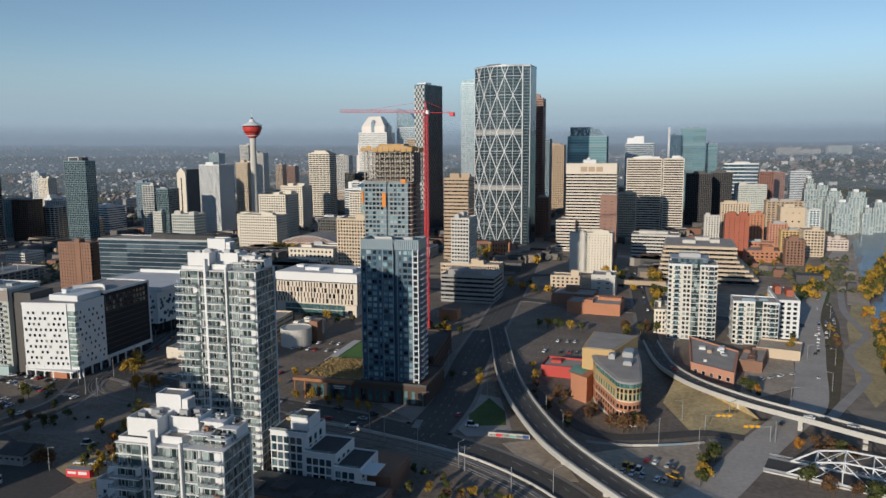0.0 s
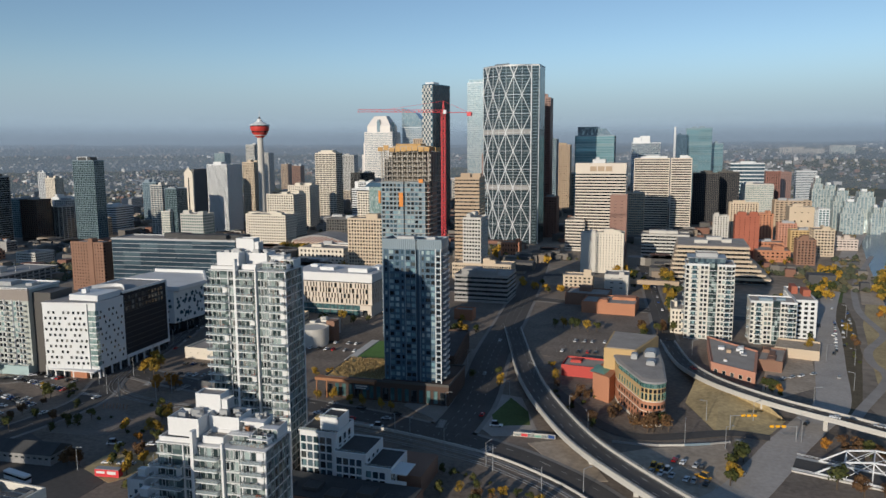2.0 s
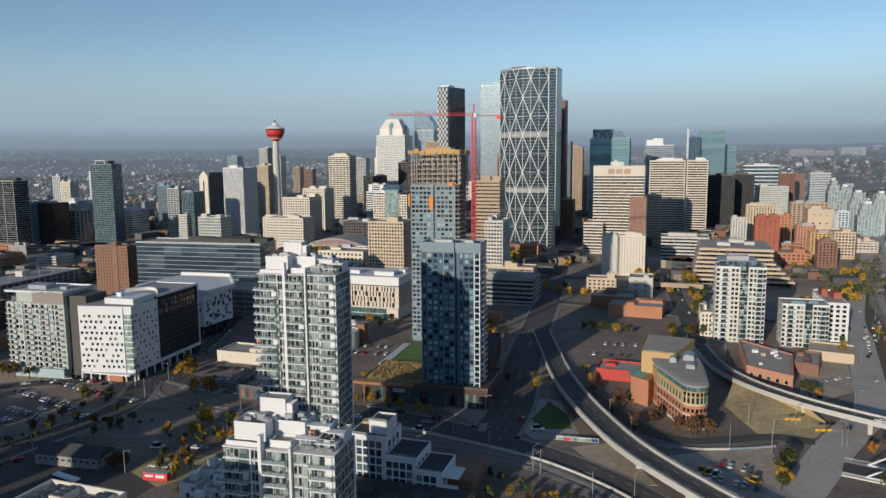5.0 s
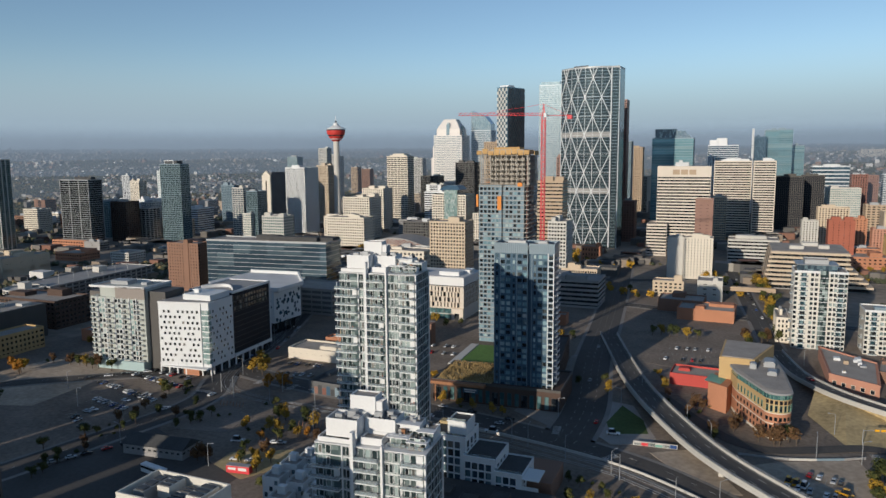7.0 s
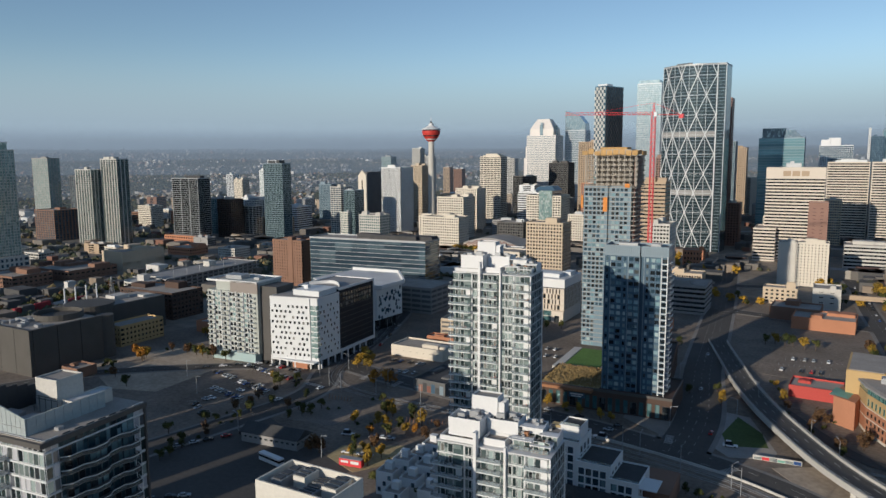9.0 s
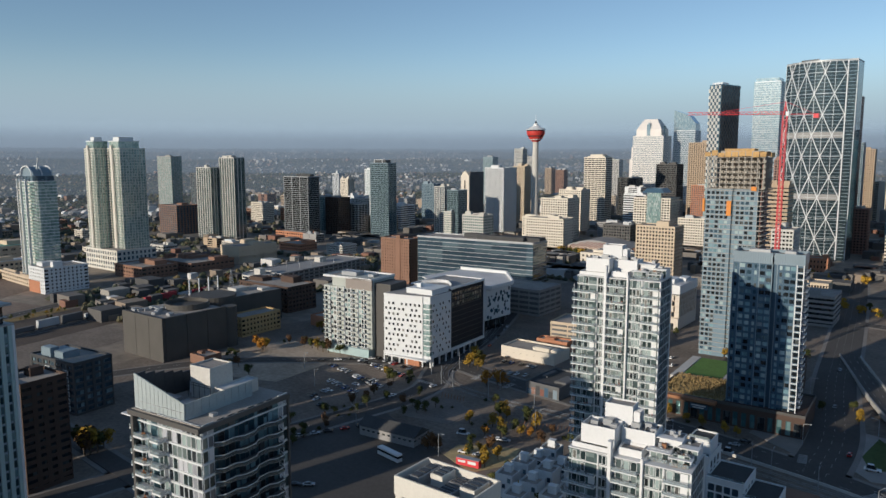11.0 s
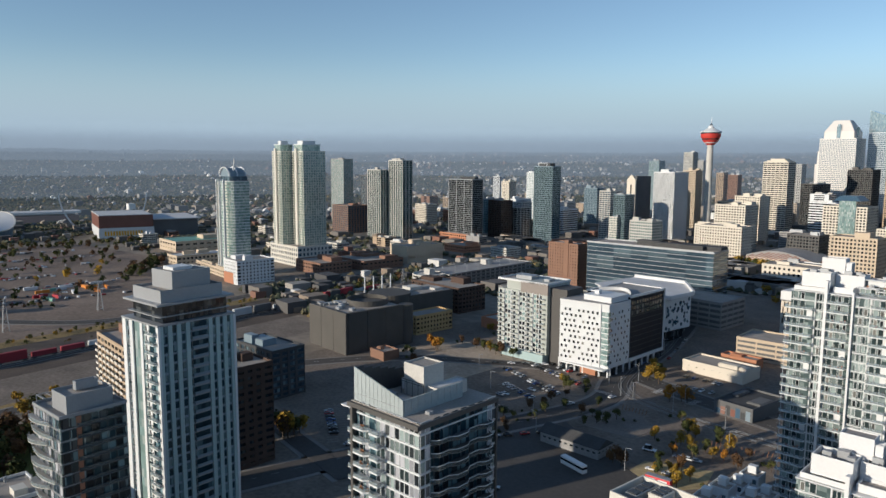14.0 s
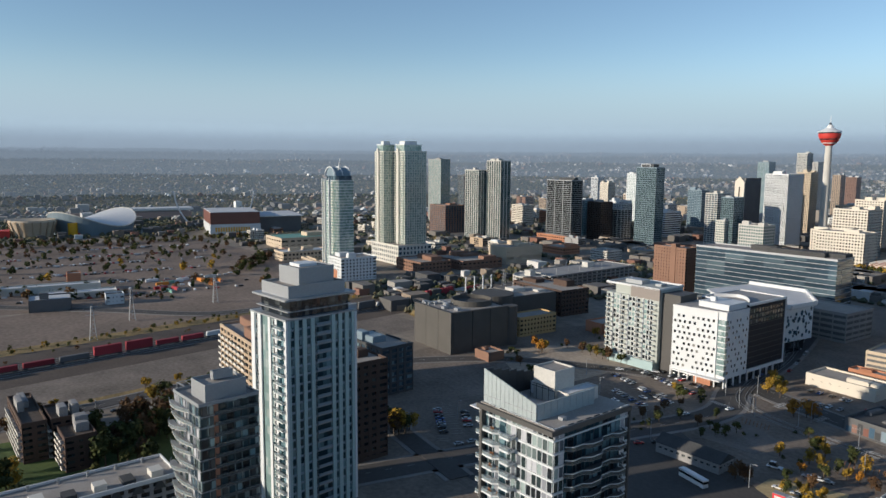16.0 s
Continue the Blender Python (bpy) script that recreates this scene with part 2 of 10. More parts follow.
def foliage(name, a, b, c):
    m, n, l, p = tree_of(name)
    info, isl, mix = n.new("ShaderNodeObjectInfo"), n.new("ShaderNodeNewGeometry"), n.new("ShaderNodeMath")
    mix.operation = "MULTIPLY_ADD"
    mix.inputs[1].default_value = 0.45
    l.new(info.outputs["Random"], mix.inputs[0])
    half = n.new("ShaderNodeMath")
    half.operation = "MULTIPLY"
    half.inputs[1].default_value = 0.55
    l.new(isl.outputs["Random Per Island"], half.inputs[0])
    l.new(half.outputs[0], mix.inputs[2])
    r = ramp(n, ((0.1, a), (0.5, b), (0.9, c)))
    l.new(mix.outputs[0], r.inputs[0])
    l.new(r.outputs[0], p.inputs["Base Color"])
    p.inputs["Roughness"].default_value = 0.85
    p.inputs["Specular IOR Level"].default_value = 0.2


foliage("leaf_green", (0.030, 0.040, 0.014), (0.055, 0.065, 0.02), (0.11, 0.10, 0.03))
foliage("leaf_yellow", (0.16, 0.11, 0.02), (0.30, 0.19, 0.03), (0.42, 0.24, 0.03))
foliage("leaf_orange", (0.20, 0.09, 0.02), (0.34, 0.15, 0.025), (0.42, 0.19, 0.03))
foliage("leaf_rust", (0.06, 0.035, 0.02), (0.11, 0.06, 0.03), (0.16, 0.09, 0.04))

for _n, _a in (("rail_glass", 0.38), ("dark_rail", 0.55)):
    MATS[_n].node_tree.nodes["Principled BSDF"].inputs["Alpha"].default_value = _a

# ---- mesh helpers ----


def boxes_mesh(name, boxes):
    """One mesh of axis-aligned boxes (x0, y0, z0, x1, y1, z1)."""
    v, f = [], []
    for x0, y0, z0, x1, y1, z1 in boxes:
        k = len(v)
        v += [(x0, y0, z0), (x1, y0, z0), (x1, y1, z0), (x0, y1, z0), (x0, y0, z1), (x1, y0, z1), (x1, y1, z1), (x0, y1, z1)]
        f += [(k, k + 3, k + 2, k + 1), (k + 4, k + 5, k + 6, k + 7), (k, k + 1, k + 5, k + 4), (k + 1, k + 2, k + 6, k + 5), (k + 2, k + 3, k + 7, k + 6), (k + 3, k, k + 4, k + 7)]
    me = bpy.data.meshes.new(name)
    me.from_pydata(v, [], f)
    return me


def prism_mesh(name, pts, z0, z1, top=None):
    """A closed outline (counter-clockwise) raised from z0 to z1; top gives another outline for the upper end."""
    n, top = len(pts), top or pts
    v = [(x, y, z0) for x, y in pts] + [(x, y, z1) for x, y in top]
    f = [tuple(range(n - 1, -1, -1)), tuple(range(n, 2 * n))] + [(i, (i + 1) % n, n + (i + 1) % n, n + i) for i in range(n)]
    me = bpy.data.meshes.new(name)
    me.from_pydata(v, [], f)
    return me


def ring_mesh(name, x0, y0, x1, y1, z0, z1, t):
    """A four-sided frame of thickness t whose outside is x0..x1, y0..y1."""
    o, i = [(x0, y0), (x1, y0), (x1, y1), (x0, y1)], [(x0 + t, y0 + t), (x1 - t, y0 + t), (x1 - t, y1 - t), (x0 + t, y1 - t)]
    v = [(*p, z) for q in (o, i) for z in (z0, z1) for p in q]
    f = []
    for k in range(4):
        q = (k + 1) % 4
        f += [(k, q, 4 + q, 4 + k), (4 + k, 4 + q, 12 + q, 12 + k), (12 + k, 12 + q, 8 + q, 8 + k), (8 + k, 8 + q, q, k)]
    me = bpy.data.meshes.new(name)
    me.from_pydata(v, [], f)
    return me


def ring_boxes(name, x0, y0, x1, y1, z0, z1, t):
    return boxes_mesh(name, [(x0, y0, z0, x1, y0 + t, z1), (x0, y1 - t, z0, x1, y1, z1), (x0, y0 + t, z0, x0 + t, y1 - t, z1), (x1 - t, y0 + t, z0, x1, y1 - t, z1)])


def lathe_mesh(name, prof, seg=24, cx=0.0, cy=0.0):
    v, f = [], []
    for r, z in prof:
        v += [(cx + r * math.cos(2 * math.pi * i / seg), cy + r * math.sin(2 * math.pi * i / seg), z) for i in range(seg)]
    for k in range(len(prof) - 1):
        f += [(k * seg + i, k * seg + (i + 1) % seg, (k + 1) * seg + (i + 1) % seg, (k + 1) * seg + i) for i in range(seg)]
    f += [tuple(range(seg - 1, -1, -1)), tuple(range((len(prof) - 1) * seg, len(prof) * seg))]
    me = bpy.data.meshes.new(name)
    me.from_pydata(v, [], f)
    return me


def bar_data(v, f, a, b, w, h=None, up=Vector((0, 0, 1))):
    a, b, h = Vector(a), Vector(b), h or w
    d = (b - a).normalized()
    s = d.cross(up)
    s = Vector((1, 0, 0)) if s.length < 1e-4 else s.normalized()
    u = s.cross(d).normalized()
    k = len(v)
    for p in (a, b):
        v += [tuple(p - s * w / 2 - u * h / 2), tuple(p + s * w / 2 - u * h / 2), tuple(p + s * w / 2 + u * h / 2), tuple(p - s * w / 2 + u * h / 2)]
    f += [(k + 3, k + 2, k + 1, k), (k + 4, k + 5, k + 6, k + 7), (k, k + 1, k + 5, k + 4), (k + 1, k + 2, k + 6, k + 5), (k + 2, k + 3, k + 7, k + 6), (k + 3, k, k + 4, k + 7)]


def bars_mesh(name, bars):
    v, f = [], []
    for a, b, w, *h in bars:
        bar_data(v, f, a, b, w, h[0] if h else None)
    me = bpy.data.meshes.new(name)
    me.from_pydata(v, [], f)
    return me


def part(name, me, material, parent=None, label="", at=(0, 0, 0), rz=0.0):
    if not me.materials:
        me.materials.append(MATS[material])
    ob = new(name, me)
    ob.parent = parent
    ob.location = at
    ob.rotation_euler = (0, 0, rz)
    return tagged(ob, label)


def part_each(name, boxes, material, parent, label=""):
    """One part for each box."""
    return [part(name, boxes_mesh(name, [b]), material, parent, label) for b in boxes]


def thing(name, label, category, x, y, z=0.0, deg=0.0, group="", kind=""):
    ob = new(name)
    ob.empty_display_size = 2
    ob.location, ob.rotation_euler = (x, y, z), (0, 0, radians(deg))
    return tagged(ob, label, category, group, kind)


# ---- ground ----


def bank(y):
    """North edge of the land: where the river begins."""
    return 106 + 0.117 * (y - 552) + 0.00005 * max(0, y - 850) ** 2


def far_rise(x, y):
    r = math.hypot(x + 40, y)
    ridge = 44 * math.exp(-((x - 380) ** 2 + (y - 3420) ** 2) / (2 * 430 ** 2))
    return ridge + 182 * max(0, (r - 1900) / 3050) ** 1.2 + (8 * noise.noise((x / 400, y / 400, 0)) * min(1, max(0, (r - 2000) / 1500)))


def ground_sheet():
    rs = [0, 60, 120, 180, 240, 300, 360, 420, 480, 540, 600, 700, 800, 900, 1000, 1150, 1300, 1500, 1700, 1900, 2100, 2350, 2600, 2900, 3200, 3500, 3800, 4100, 4400, 4700, 4950]
    seg = 180
    v, f = [(0, 0, 0)], []
    for r in rs[1:]:
        for i in range(seg):
            a = 2 * math.pi * i / seg
            x, y = r * math.cos(a), r * math.sin(a)
            v.append((x, y, far_rise(x, y)))
    f += [(0, 1 + i, 1 + (i + 1) % seg) for i in range(seg)]
    for k in range(len(rs) - 2):
        o = 1 + k * seg
        f += [(o + i, o + seg + i, o + seg + (i + 1) % seg, o + (i + 1) % seg) for i in range(seg)]
    me = bpy.data.meshes.new("ground")
    me.from_pydata(v, [], f)
    return me


tagged(part("ground", ground_sheet(), "city_ground"), "dusty grey and brown city ground rising to far hills", "ground", kind="structure")


def ribbon_mesh(name, pts, width, thick=0.12, wall=0.0):
    """A road strip along pts (x, y, z); wall: height of a solid edge wall on both sides."""
    v, f = [], []
    n = len(pts)
    for i, p in enumerate(pts):
        a, b = Vector(pts[max(0, i - 1)]), Vector(pts[min(n - 1, i + 1)])
        d = (b - a).normalized()
        s = Vector((-d.y, d.x, 0)).normalized() * width / 2
        p = Vector(p)
        v += [tuple(p + s), tuple(p - s), tuple(p + s - Vector((0, 0, thick))), tuple(p - s - Vector((0, 0, thick)))]
    for i in range(n - 1):
        k = 4 * i
        f += [(k, k + 1, k + 5, k + 4), (k + 2, k + 6, k + 7, k + 3), (k, k + 4, k + 6, k + 2), (k + 1, k + 3, k + 7, k + 5)]
    f += [(0, 2, 3, 1), (4 * n - 4, 4 * n - 3, 4 * n - 1, 4 * n - 2)]
    me = bpy.data.meshes.new(name)
    me.from_pydata(v, [], f)
    return me


def smooth_path(pts, per=8):
    out = []
    P = [Vector(p) for p in pts]
    for i in range(len(P) - 1):
        a, b, c, d = P[max(0, i - 1)], P[i], P[i + 1], P[min(len(P) - 1, i + 2)]
        for k in range(per):
            t = k / per
            out.append(0.5 * ((2 * b) + (c - a) * t + (2 * a - 5 * b + 4 * c - d) * t * t + (3 * b - 3 * c + d - a) * t ** 3))
    return [tuple(p) for p in out] + [tuple(P[-1])]


def shift_path(pts, off, dz=0.0):
    out = []
    for i, p in enumerate(pts):
        a, b = Vector(pts[max(0, i - 1)]), Vector(pts[min(len(pts) - 1, i + 1)])
        d = (b - a).normalized()
        out.append((p[0] - d.y * off, p[1] + d.x * off, p[2] + dz))
    return out


ROAD_COUNT = [0]


def road(pts, width, label="grey asphalt city street", material="asphalt", z=0.05, name="road", dashes=(0.0,), per=6):
    ROAD_COUNT[0] += 1
    z += 0.22 + 0.012 * ROAD_COUNT[0]
    p = smooth_path([(x, y, z) if len(q) == 0 else (x, y, z + q[0]) for x, y, *q in pts], per)
    ob = tagged(part(name, ribbon_mesh(name, p, width), material), label, "road", kind="structure")
    if material == "asphalt" and width > 8:
        for side in (-1, 1):
            q = [(x, y, 0.19) for x, y, _ in shift_path(p, side * (width / 2 + 1.0))]
            part("sidewalk", ribbon_mesh("sidewalk", q, 2.4, 0.15), "sidewalk_concrete", ob, "pale concrete sidewalk")
    for off in dashes or ():
        bars = []
        q = shift_path(p, off, 0.03)
        gone = 0.0
        for a, b in zip(q[:-1], q[1:]):
            a, b = Vector(a), Vector(b)
            L = (b - a).length
            k = 0.0
            while k < L:
                if (gone + k) % 9 < 3:
                    e = min(L, k + 3)
                    bars.append((a.lerp(b, k / L), a.lerp(b, e / L), 0.15, 0.03))
                k += 3
            gone += L
        part("lane_marking", bars_mesh("lane_marking", bars), "road_paint", ob)
    return ob


def bay_lines(x0, y0, x1, y1, depth, n, z=0.34):
    """Painted parking-bay lines in a row from one point to another, each as deep as a car."""
    d = Vector((x1 - x0, y1 - y0)).normalized()
    s = Vector((-d.y, d.x)) * depth
    bars = []
    for k in range(n + 1):
        a = Vector((x0, y0)).lerp(Vector((x1, y1)), k / n)
        bars.append(((a.x, a.y, z), (a.x + s.x, a.y + s.y, z), 0.16, 0.03))
    tagged(part("parking_lines", bars_mesh("parking_lines", bars), "road_paint"), "worn white parking bay lines", "markings", kind="stuff")


def crossing(x, y, deg, n=8, length=3.5):
    """A zebra crossing of n stripes."""
    ob = part("crossing", boxes_mesh("crossing", [(k * 1.1 - n * 0.55, -length / 2, 0, k * 1.1 - n * 0.55 + 0.55, length / 2, 0.03) for k in range(n)]), "road_paint", at=(x, y, 0.52), rz=radians(deg))
    tagged(ob, "white zebra crossing stripes", "crossing", kind="structure")


# ---- generic building ----


def block(name, label, x, y, w, d, h, ang=4.0, fh=3.6, bay=4.5, band=0.42, pier=0.3, wall="beige_stone", glass="glass_dark", relief=0.35, roof="gravel_roof", z0=0.0, units=2, unit_mat="", unit_h=4.5, base=0.0, parapet=1.0, seed=0):
    """A building whose near corner (largest x, smallest y) stands at x, y: w metres to -x, d metres to +y. Glass core with a band at every floor and piers."""
    rng = random.Random(hash((round(x), round(y), seed)) % 9973)
    root = thing(name, label, "building", x, y, z0, ang)
    r = relief
    part("body", boxes_mesh("body", [(-w + r, r, 0, -r, d - r, h - 0.3)]), glass, root)
    n = max(1, round((h - base) / fh))
    fh = (h - base) / n
    near = math.hypot(x, y) < 350
    bands, piers = [], []
    t, bh = r + 0.05, band * fh / 2
    for i in range(n if band > 0 else 0):
        z = base + i * fh + (bh if i == 0 and base == 0 else 0)
        bands.append([(-w, 0, z - bh, 0, t, z + bh), (-w, d - t, z - bh, 0, d, z + bh), (-w, t, z - bh, -w + t, d - t, z + bh), (-t, t, z - bh, 0, d - t, z + bh)])
    if pier > 0:
        pw, e, rr = bay * pier, 0.03, r + 0.06
        nx, ny = max(1, round(w / bay)), max(1, round(d / bay))
        for i in range(nx + 1):
            px = -w + pw / 2 + i * (w - pw) / nx
            piers += [(px - pw / 2, -e, 0, px + pw / 2, rr - e, h - 0.2), (px - pw / 2, d - rr + e, 0, px + pw / 2, d + e, h - 0.2)]
        for i in range(1, ny):
            py = pw / 2 + i * (d - pw) / ny
            piers += [(e - rr, py - pw / 2, 0, e, py + pw / 2, h - 0.2), (-w - e, py - pw / 2, 0, -w - e + rr, py + pw / 2, h - 0.2)]
    if near:
        for q in bands:
            part("floor_band", ring_mesh("floor_band", q[0][0], q[0][1], q[0][3], q[1][4], q[0][2], q[0][5], t), wall, root)
        for q in piers:
            part("pier", boxes_mesh("pier", [q]), wall, root)
    else:
        if bands:
            tagged(part("facade_banding", boxes_mesh("facade_banding", sum(bands, [])), wall, root), kind="stuff")
        if piers:
            tagged(part("facade_ribbing", boxes_mesh("facade_ribbing", piers), wall, root), kind="stuff")
    part("parapet", ring_mesh("parapet", -w - 0.05, -0.05, 0.05, d + 0.05, h - 0.6 * fh * max(band, 0.25), h + parapet, r + 0.1), wall, root)
    part("roof", boxes_mesh("roof", [(-w + 0.4, 0.4, h - 0.3, -0.4, d - 0.4, h)]), roof, root)
    for _ in range(units):
        uw, ud = w * rng.uniform(0.15, 0.4), d * rng.uniform(0.2, 0.45)
        ux, uy = -w * rng.uniform(0.15, 0.85), d * rng.uniform(0.2, 0.8)
        ux, uy = min(-uw / 2 - 1, max(-w + uw / 2 + 1, ux)), min(d - ud / 2 - 1, max(ud / 2 + 1, uy))
        uh = unit_h * rng.uniform(0.6, 1.1)
        part("rooftop_unit", boxes_mesh("rooftop_unit", [(ux - uw / 2, uy - ud / 2, h, ux + uw / 2, uy + ud / 2, h + uh), (ux - uw / 2 + 0.4, uy - ud / 2 + 0.4, h + uh, ux + uw / 2 - 0.4, uy + ud / 2 - 0.4, h + uh + 0.3)]), unit_mat or wall, root)
    return root


def pane_mesh(w, h, frame_w=0.12, depth=0.18, frame_mat="white_paint", pane_mat="glass_dark"):
    """A window facing -y: four frame bars round a set-back pane; origin at its lower middle."""
    me = boxes_mesh("window", [(-w / 2, -depth, 0, w / 2, 0, frame_w), (-w / 2, -depth, h - frame_w, w / 2, 0, h), (-w / 2, -depth, frame_w, -w / 2 + frame_w, 0, h - frame_w), (w / 2 - frame_w, -depth, frame_w, w / 2, 0, h - frame_w), (-w / 2 + frame_w, -depth * 0.45, frame_w, w / 2 - frame_w, 0, h - frame_w)])
    me.materials.append(MATS[frame_mat])
    me.materials.append(MATS[pane_mat])
    for p in me.polygons[24:30]:
        p.material_index = 1
    return me


def terrace(root, x0, y0, z0, x1, y1, z1, wall="white_paint", deck="gravel_roof", name="roof_terrace", lip=0.9):
    """A raised roof volume with a parapet round a sunk deck, as one shell."""
    t, zf = 0.25, z1 - lip
    o, i = [(x0, y0), (x1, y0), (x1, y1), (x0, y1)], [(x0 + t, y0 + t), (x1 - t, y0 + t), (x1 - t, y1 - t), (x0 + t, y1 - t)]
    v = [(*p, z0) for p in o] + [(*p, z1) for p in o] + [(*p, z1) for p in i] + [(*p, zf) for p in i]
    f = [(3, 2, 1, 0), (12, 13, 14, 15)]
    for k in range(4):
        q = (k + 1) % 4
        f += [(k, q, 4 + q, 4 + k), (4 + k, 4 + q, 8 + q, 8 + k), (8 + k, 8 + q, 12 + q, 12 + k)]
    me = bpy.data.meshes.new(name)
    me.from_pydata(v, [], f)
    ob = part(name, me, wall, root)
    part("deck", boxes_mesh("deck", [(x0 + 0.26, y0 + 0.26, zf + 0.01, x1 - 0.26, y1 - 0.26, zf + 0.12)]), deck, ob)
    return ob


def balcony_mesh(w, depth):
    return boxes_mesh("balcony", [(-w / 2, -depth, -0.14, w / 2, 0, 0.08), (-w / 2, -depth, 0.08, w / 2, -depth + 0.08, 0.16), (-w / 2, -0.12, 0.08, -w / 2 + 0.12, 0, 2.5)])


def rail_mesh(w, depth):
    return boxes_mesh("railing", [(-w / 2, -depth, 0.16, w / 2, -depth + 0.05, 1.05), (-w / 2, -depth + 0.05, 0.16, -w / 2 + 0.05, -0.1, 1.05), (w / 2 - 0.05, -depth + 0.05, 0.16, w / 2, -0.1, 1.05)])


def clutter_mesh(seed):
    """A few balcony things: chairs, a planter, a barbecue."""
    g = random.Random(seed)
    b = []
    for _ in range(3):
        x, s, hh = g.uniform(-2, 2), g.uniform(0.4, 0.8), g.uniform(0.4, 1.0)
        b.append((x, -1.2, 0.09, x + s, -1.2 + s, 0.09 + hh * 0.5))
        b.append((x, -0.75, 0.09, x + s, -0.6, 0.09 + hh))
    return boxes_mesh("balcony_furniture", b)


def mixed_by_island(name, stops, rough=0.85):
    m, n, l, p = tree_of(name)
    geo = n.new("ShaderNodeNewGeometry")
    r = ramp(n, stops)
    r.color_ramp.interpolation = "CONSTANT"
    l.new(geo.outputs["Random Per Island"], r.inputs[0])
    l.new(r.outputs[0], p.inputs["Base Color"])
    p.inputs["Roughness"].default_value = rough

# ---- downtown towers ----
block("office_tower", "tall pale ribbed office tower with white stone fins", -706, 885, 35, 40, 106.5, bay=1.6, band=0.10, pier=0.5, wall="white_panel")
_t = block("apartment_tower", "dark green glass apartment tower with a framed roof box", -820, 745, 37, 19, 114, fh=3.1, bay=3.1, band=0.2, pier=0.10, wall="slate_panel", glass="glass_deep", units=0)
for _b in ((-30.6, 2.4, 114, -29.8, 3.2, 120), (-14.4, 2.4, 114, -13.6, 3.2, 120), (-29.8, 2.4, 119.2, -14.4, 3.2, 120), (-29.8, 2.4, 114, -14.4, 3.2, 114.8)):
    part("roof_frame", boxes_mesh("roof_frame", [_b]), "steel_white", _t, "white frame of the roof box")
part("roof_box", boxes_mesh("roof_box", [(-29.8, 3, 114, -8, 15, 119.4)]), "dark_metal", _t)
block("apartment_tower", "slender white apartment tower", -1280, 1050, 20, 19, 87, fh=3, bay=5, band=0.4, pier=0.3, wall="white_panel", units=1)
block("apartment_tower", "dark apartment tower with pale balcony bands", -919, 671, 55, 24, 93, fh=3, bay=18, band=0.17, pier=0.04, wall="grey_metal", units=2, unit_mat="dark_metal")
block("retail_podium", "low orange brick podium under a dark tower", -905, 655, 70, 20, 9, fh=4.5, bay=5, band=0.5, pier=0.4, wall="orange_brick", units=0)
block("apartment_tower", "grey glass apartment tower with white frames", -1027, 572, 36, 16, 107, fh=3, bay=6, band=0.13, pier=0.2, wall="light_concrete", glass="glass_deep", units=1)
block("apartment_tower", "tall grey glass apartment tower with white frames", -990, 589, 36, 20, 122, fh=3, bay=6, band=0.13, pier=0.2, wall="light_concrete", glass="glass_deep", units=2)
block("apartment_tower", "grey-green apartment tower far off", -1284, 650, 45, 22, 124, fh=3, bay=6, band=0.3, pier=0.15, wall="grey_concrete", glass="glass_mint", units=1)
block("apartment_tower", "slim dark apartment tower beside a taller one", -1180, 640, 20, 18, 95, fh=3, bay=5, band=0.3, pier=0.2, wall="dark_concrete", glass="glass_slate", units=1)
block("office_building", "brown brick and glass office block", -1110, 560, 48, 40, 46, fh=3.6, bay=6, band=0.3, pier=0.25, wall="brown_brick", glass="glass_blue", units=1)
_t = block("office_tower", "tall tan striped office tower", -684, 1176, 43, 30, 123, fh=3.6, bay=7, band=0.5, pier=0.1, wall="pale_stone", units=0)
part("roof_crown", boxes_mesh("roof_crown", [(-38, 3, 123, -4, 27, 126), (-33, 5, 126, -9, 25, 129)]), "pale_stone", _t)
block("office_building", "beige office block with rows of small square windows", -336, 660, 40, 27, 54, fh=3.6, bay=3.3, band=0.45, pier=0.4, wall="beige_stone")
_t = block("office_building", "beige office building with an arched glass bay", -457, 935, 53, 40, 66, fh=3.6, bay=4, band=0.45, pier=0.35, wall="pale_stone", units=0)
part("glass_bay", prism_mesh("glass_bay", [(-33, -1.5), (-13, -1.5), (-13, 3), (-33, 3)], 12, 74), "glass_mint", _t)
part("gable_roof", prism_mesh("gable_roof", [(-40, -2.5), (-8, -2.5), (-8, 30), (-40, 30)], 74, 80, [(-34, 2), (-14, 2), (-14, 28), (-34, 28)]), "blue_panel", _t, "dark teal metal roof")
block("hotel", "grand old stone railway hotel with small windows", -533, 777, 56, 30, 43, fh=3.6, bay=3.5, band=0.5, pier=0.45, wall="pale_stone")
block("hotel", "second wing of an old stone hotel", -560, 815, 60, 25, 40, fh=3.6, bay=3.5, band=0.5, pier=0.5, wall="pale_stone")
block("office_building", "grey concrete office block with green windows", -649, 758, 35, 26, 43, fh=4, bay=3.5, band=0.4, pier=0.3, wall="light_concrete", glass="glass_teal")
block("apartment_tower", "dark glass apartment tower with pale balcony bands", -765, 812, 20, 30, 78, fh=3.1, bay=5, band=0.34, pier=0.12, wall="light_concrete", glass="glass_slate")
_t = thing("office_tower", "olive stone tower with a rounded corner", "building", -866, 982, 0, 4)
part("body", lathe_mesh("body", [(10, 0), (10, 65), (9, 65), (9, 64)], 28, -9, 9), "buff_brick", _t)
part("rear_block", boxes_mesh("rear_block", [(-18, 9, 0, 6, 32, 62)]), "dark_concrete", _t)
_t = thing("office_tower", "pale stone tower with a pointed gable end", "building", -832, 957, 0, 4)
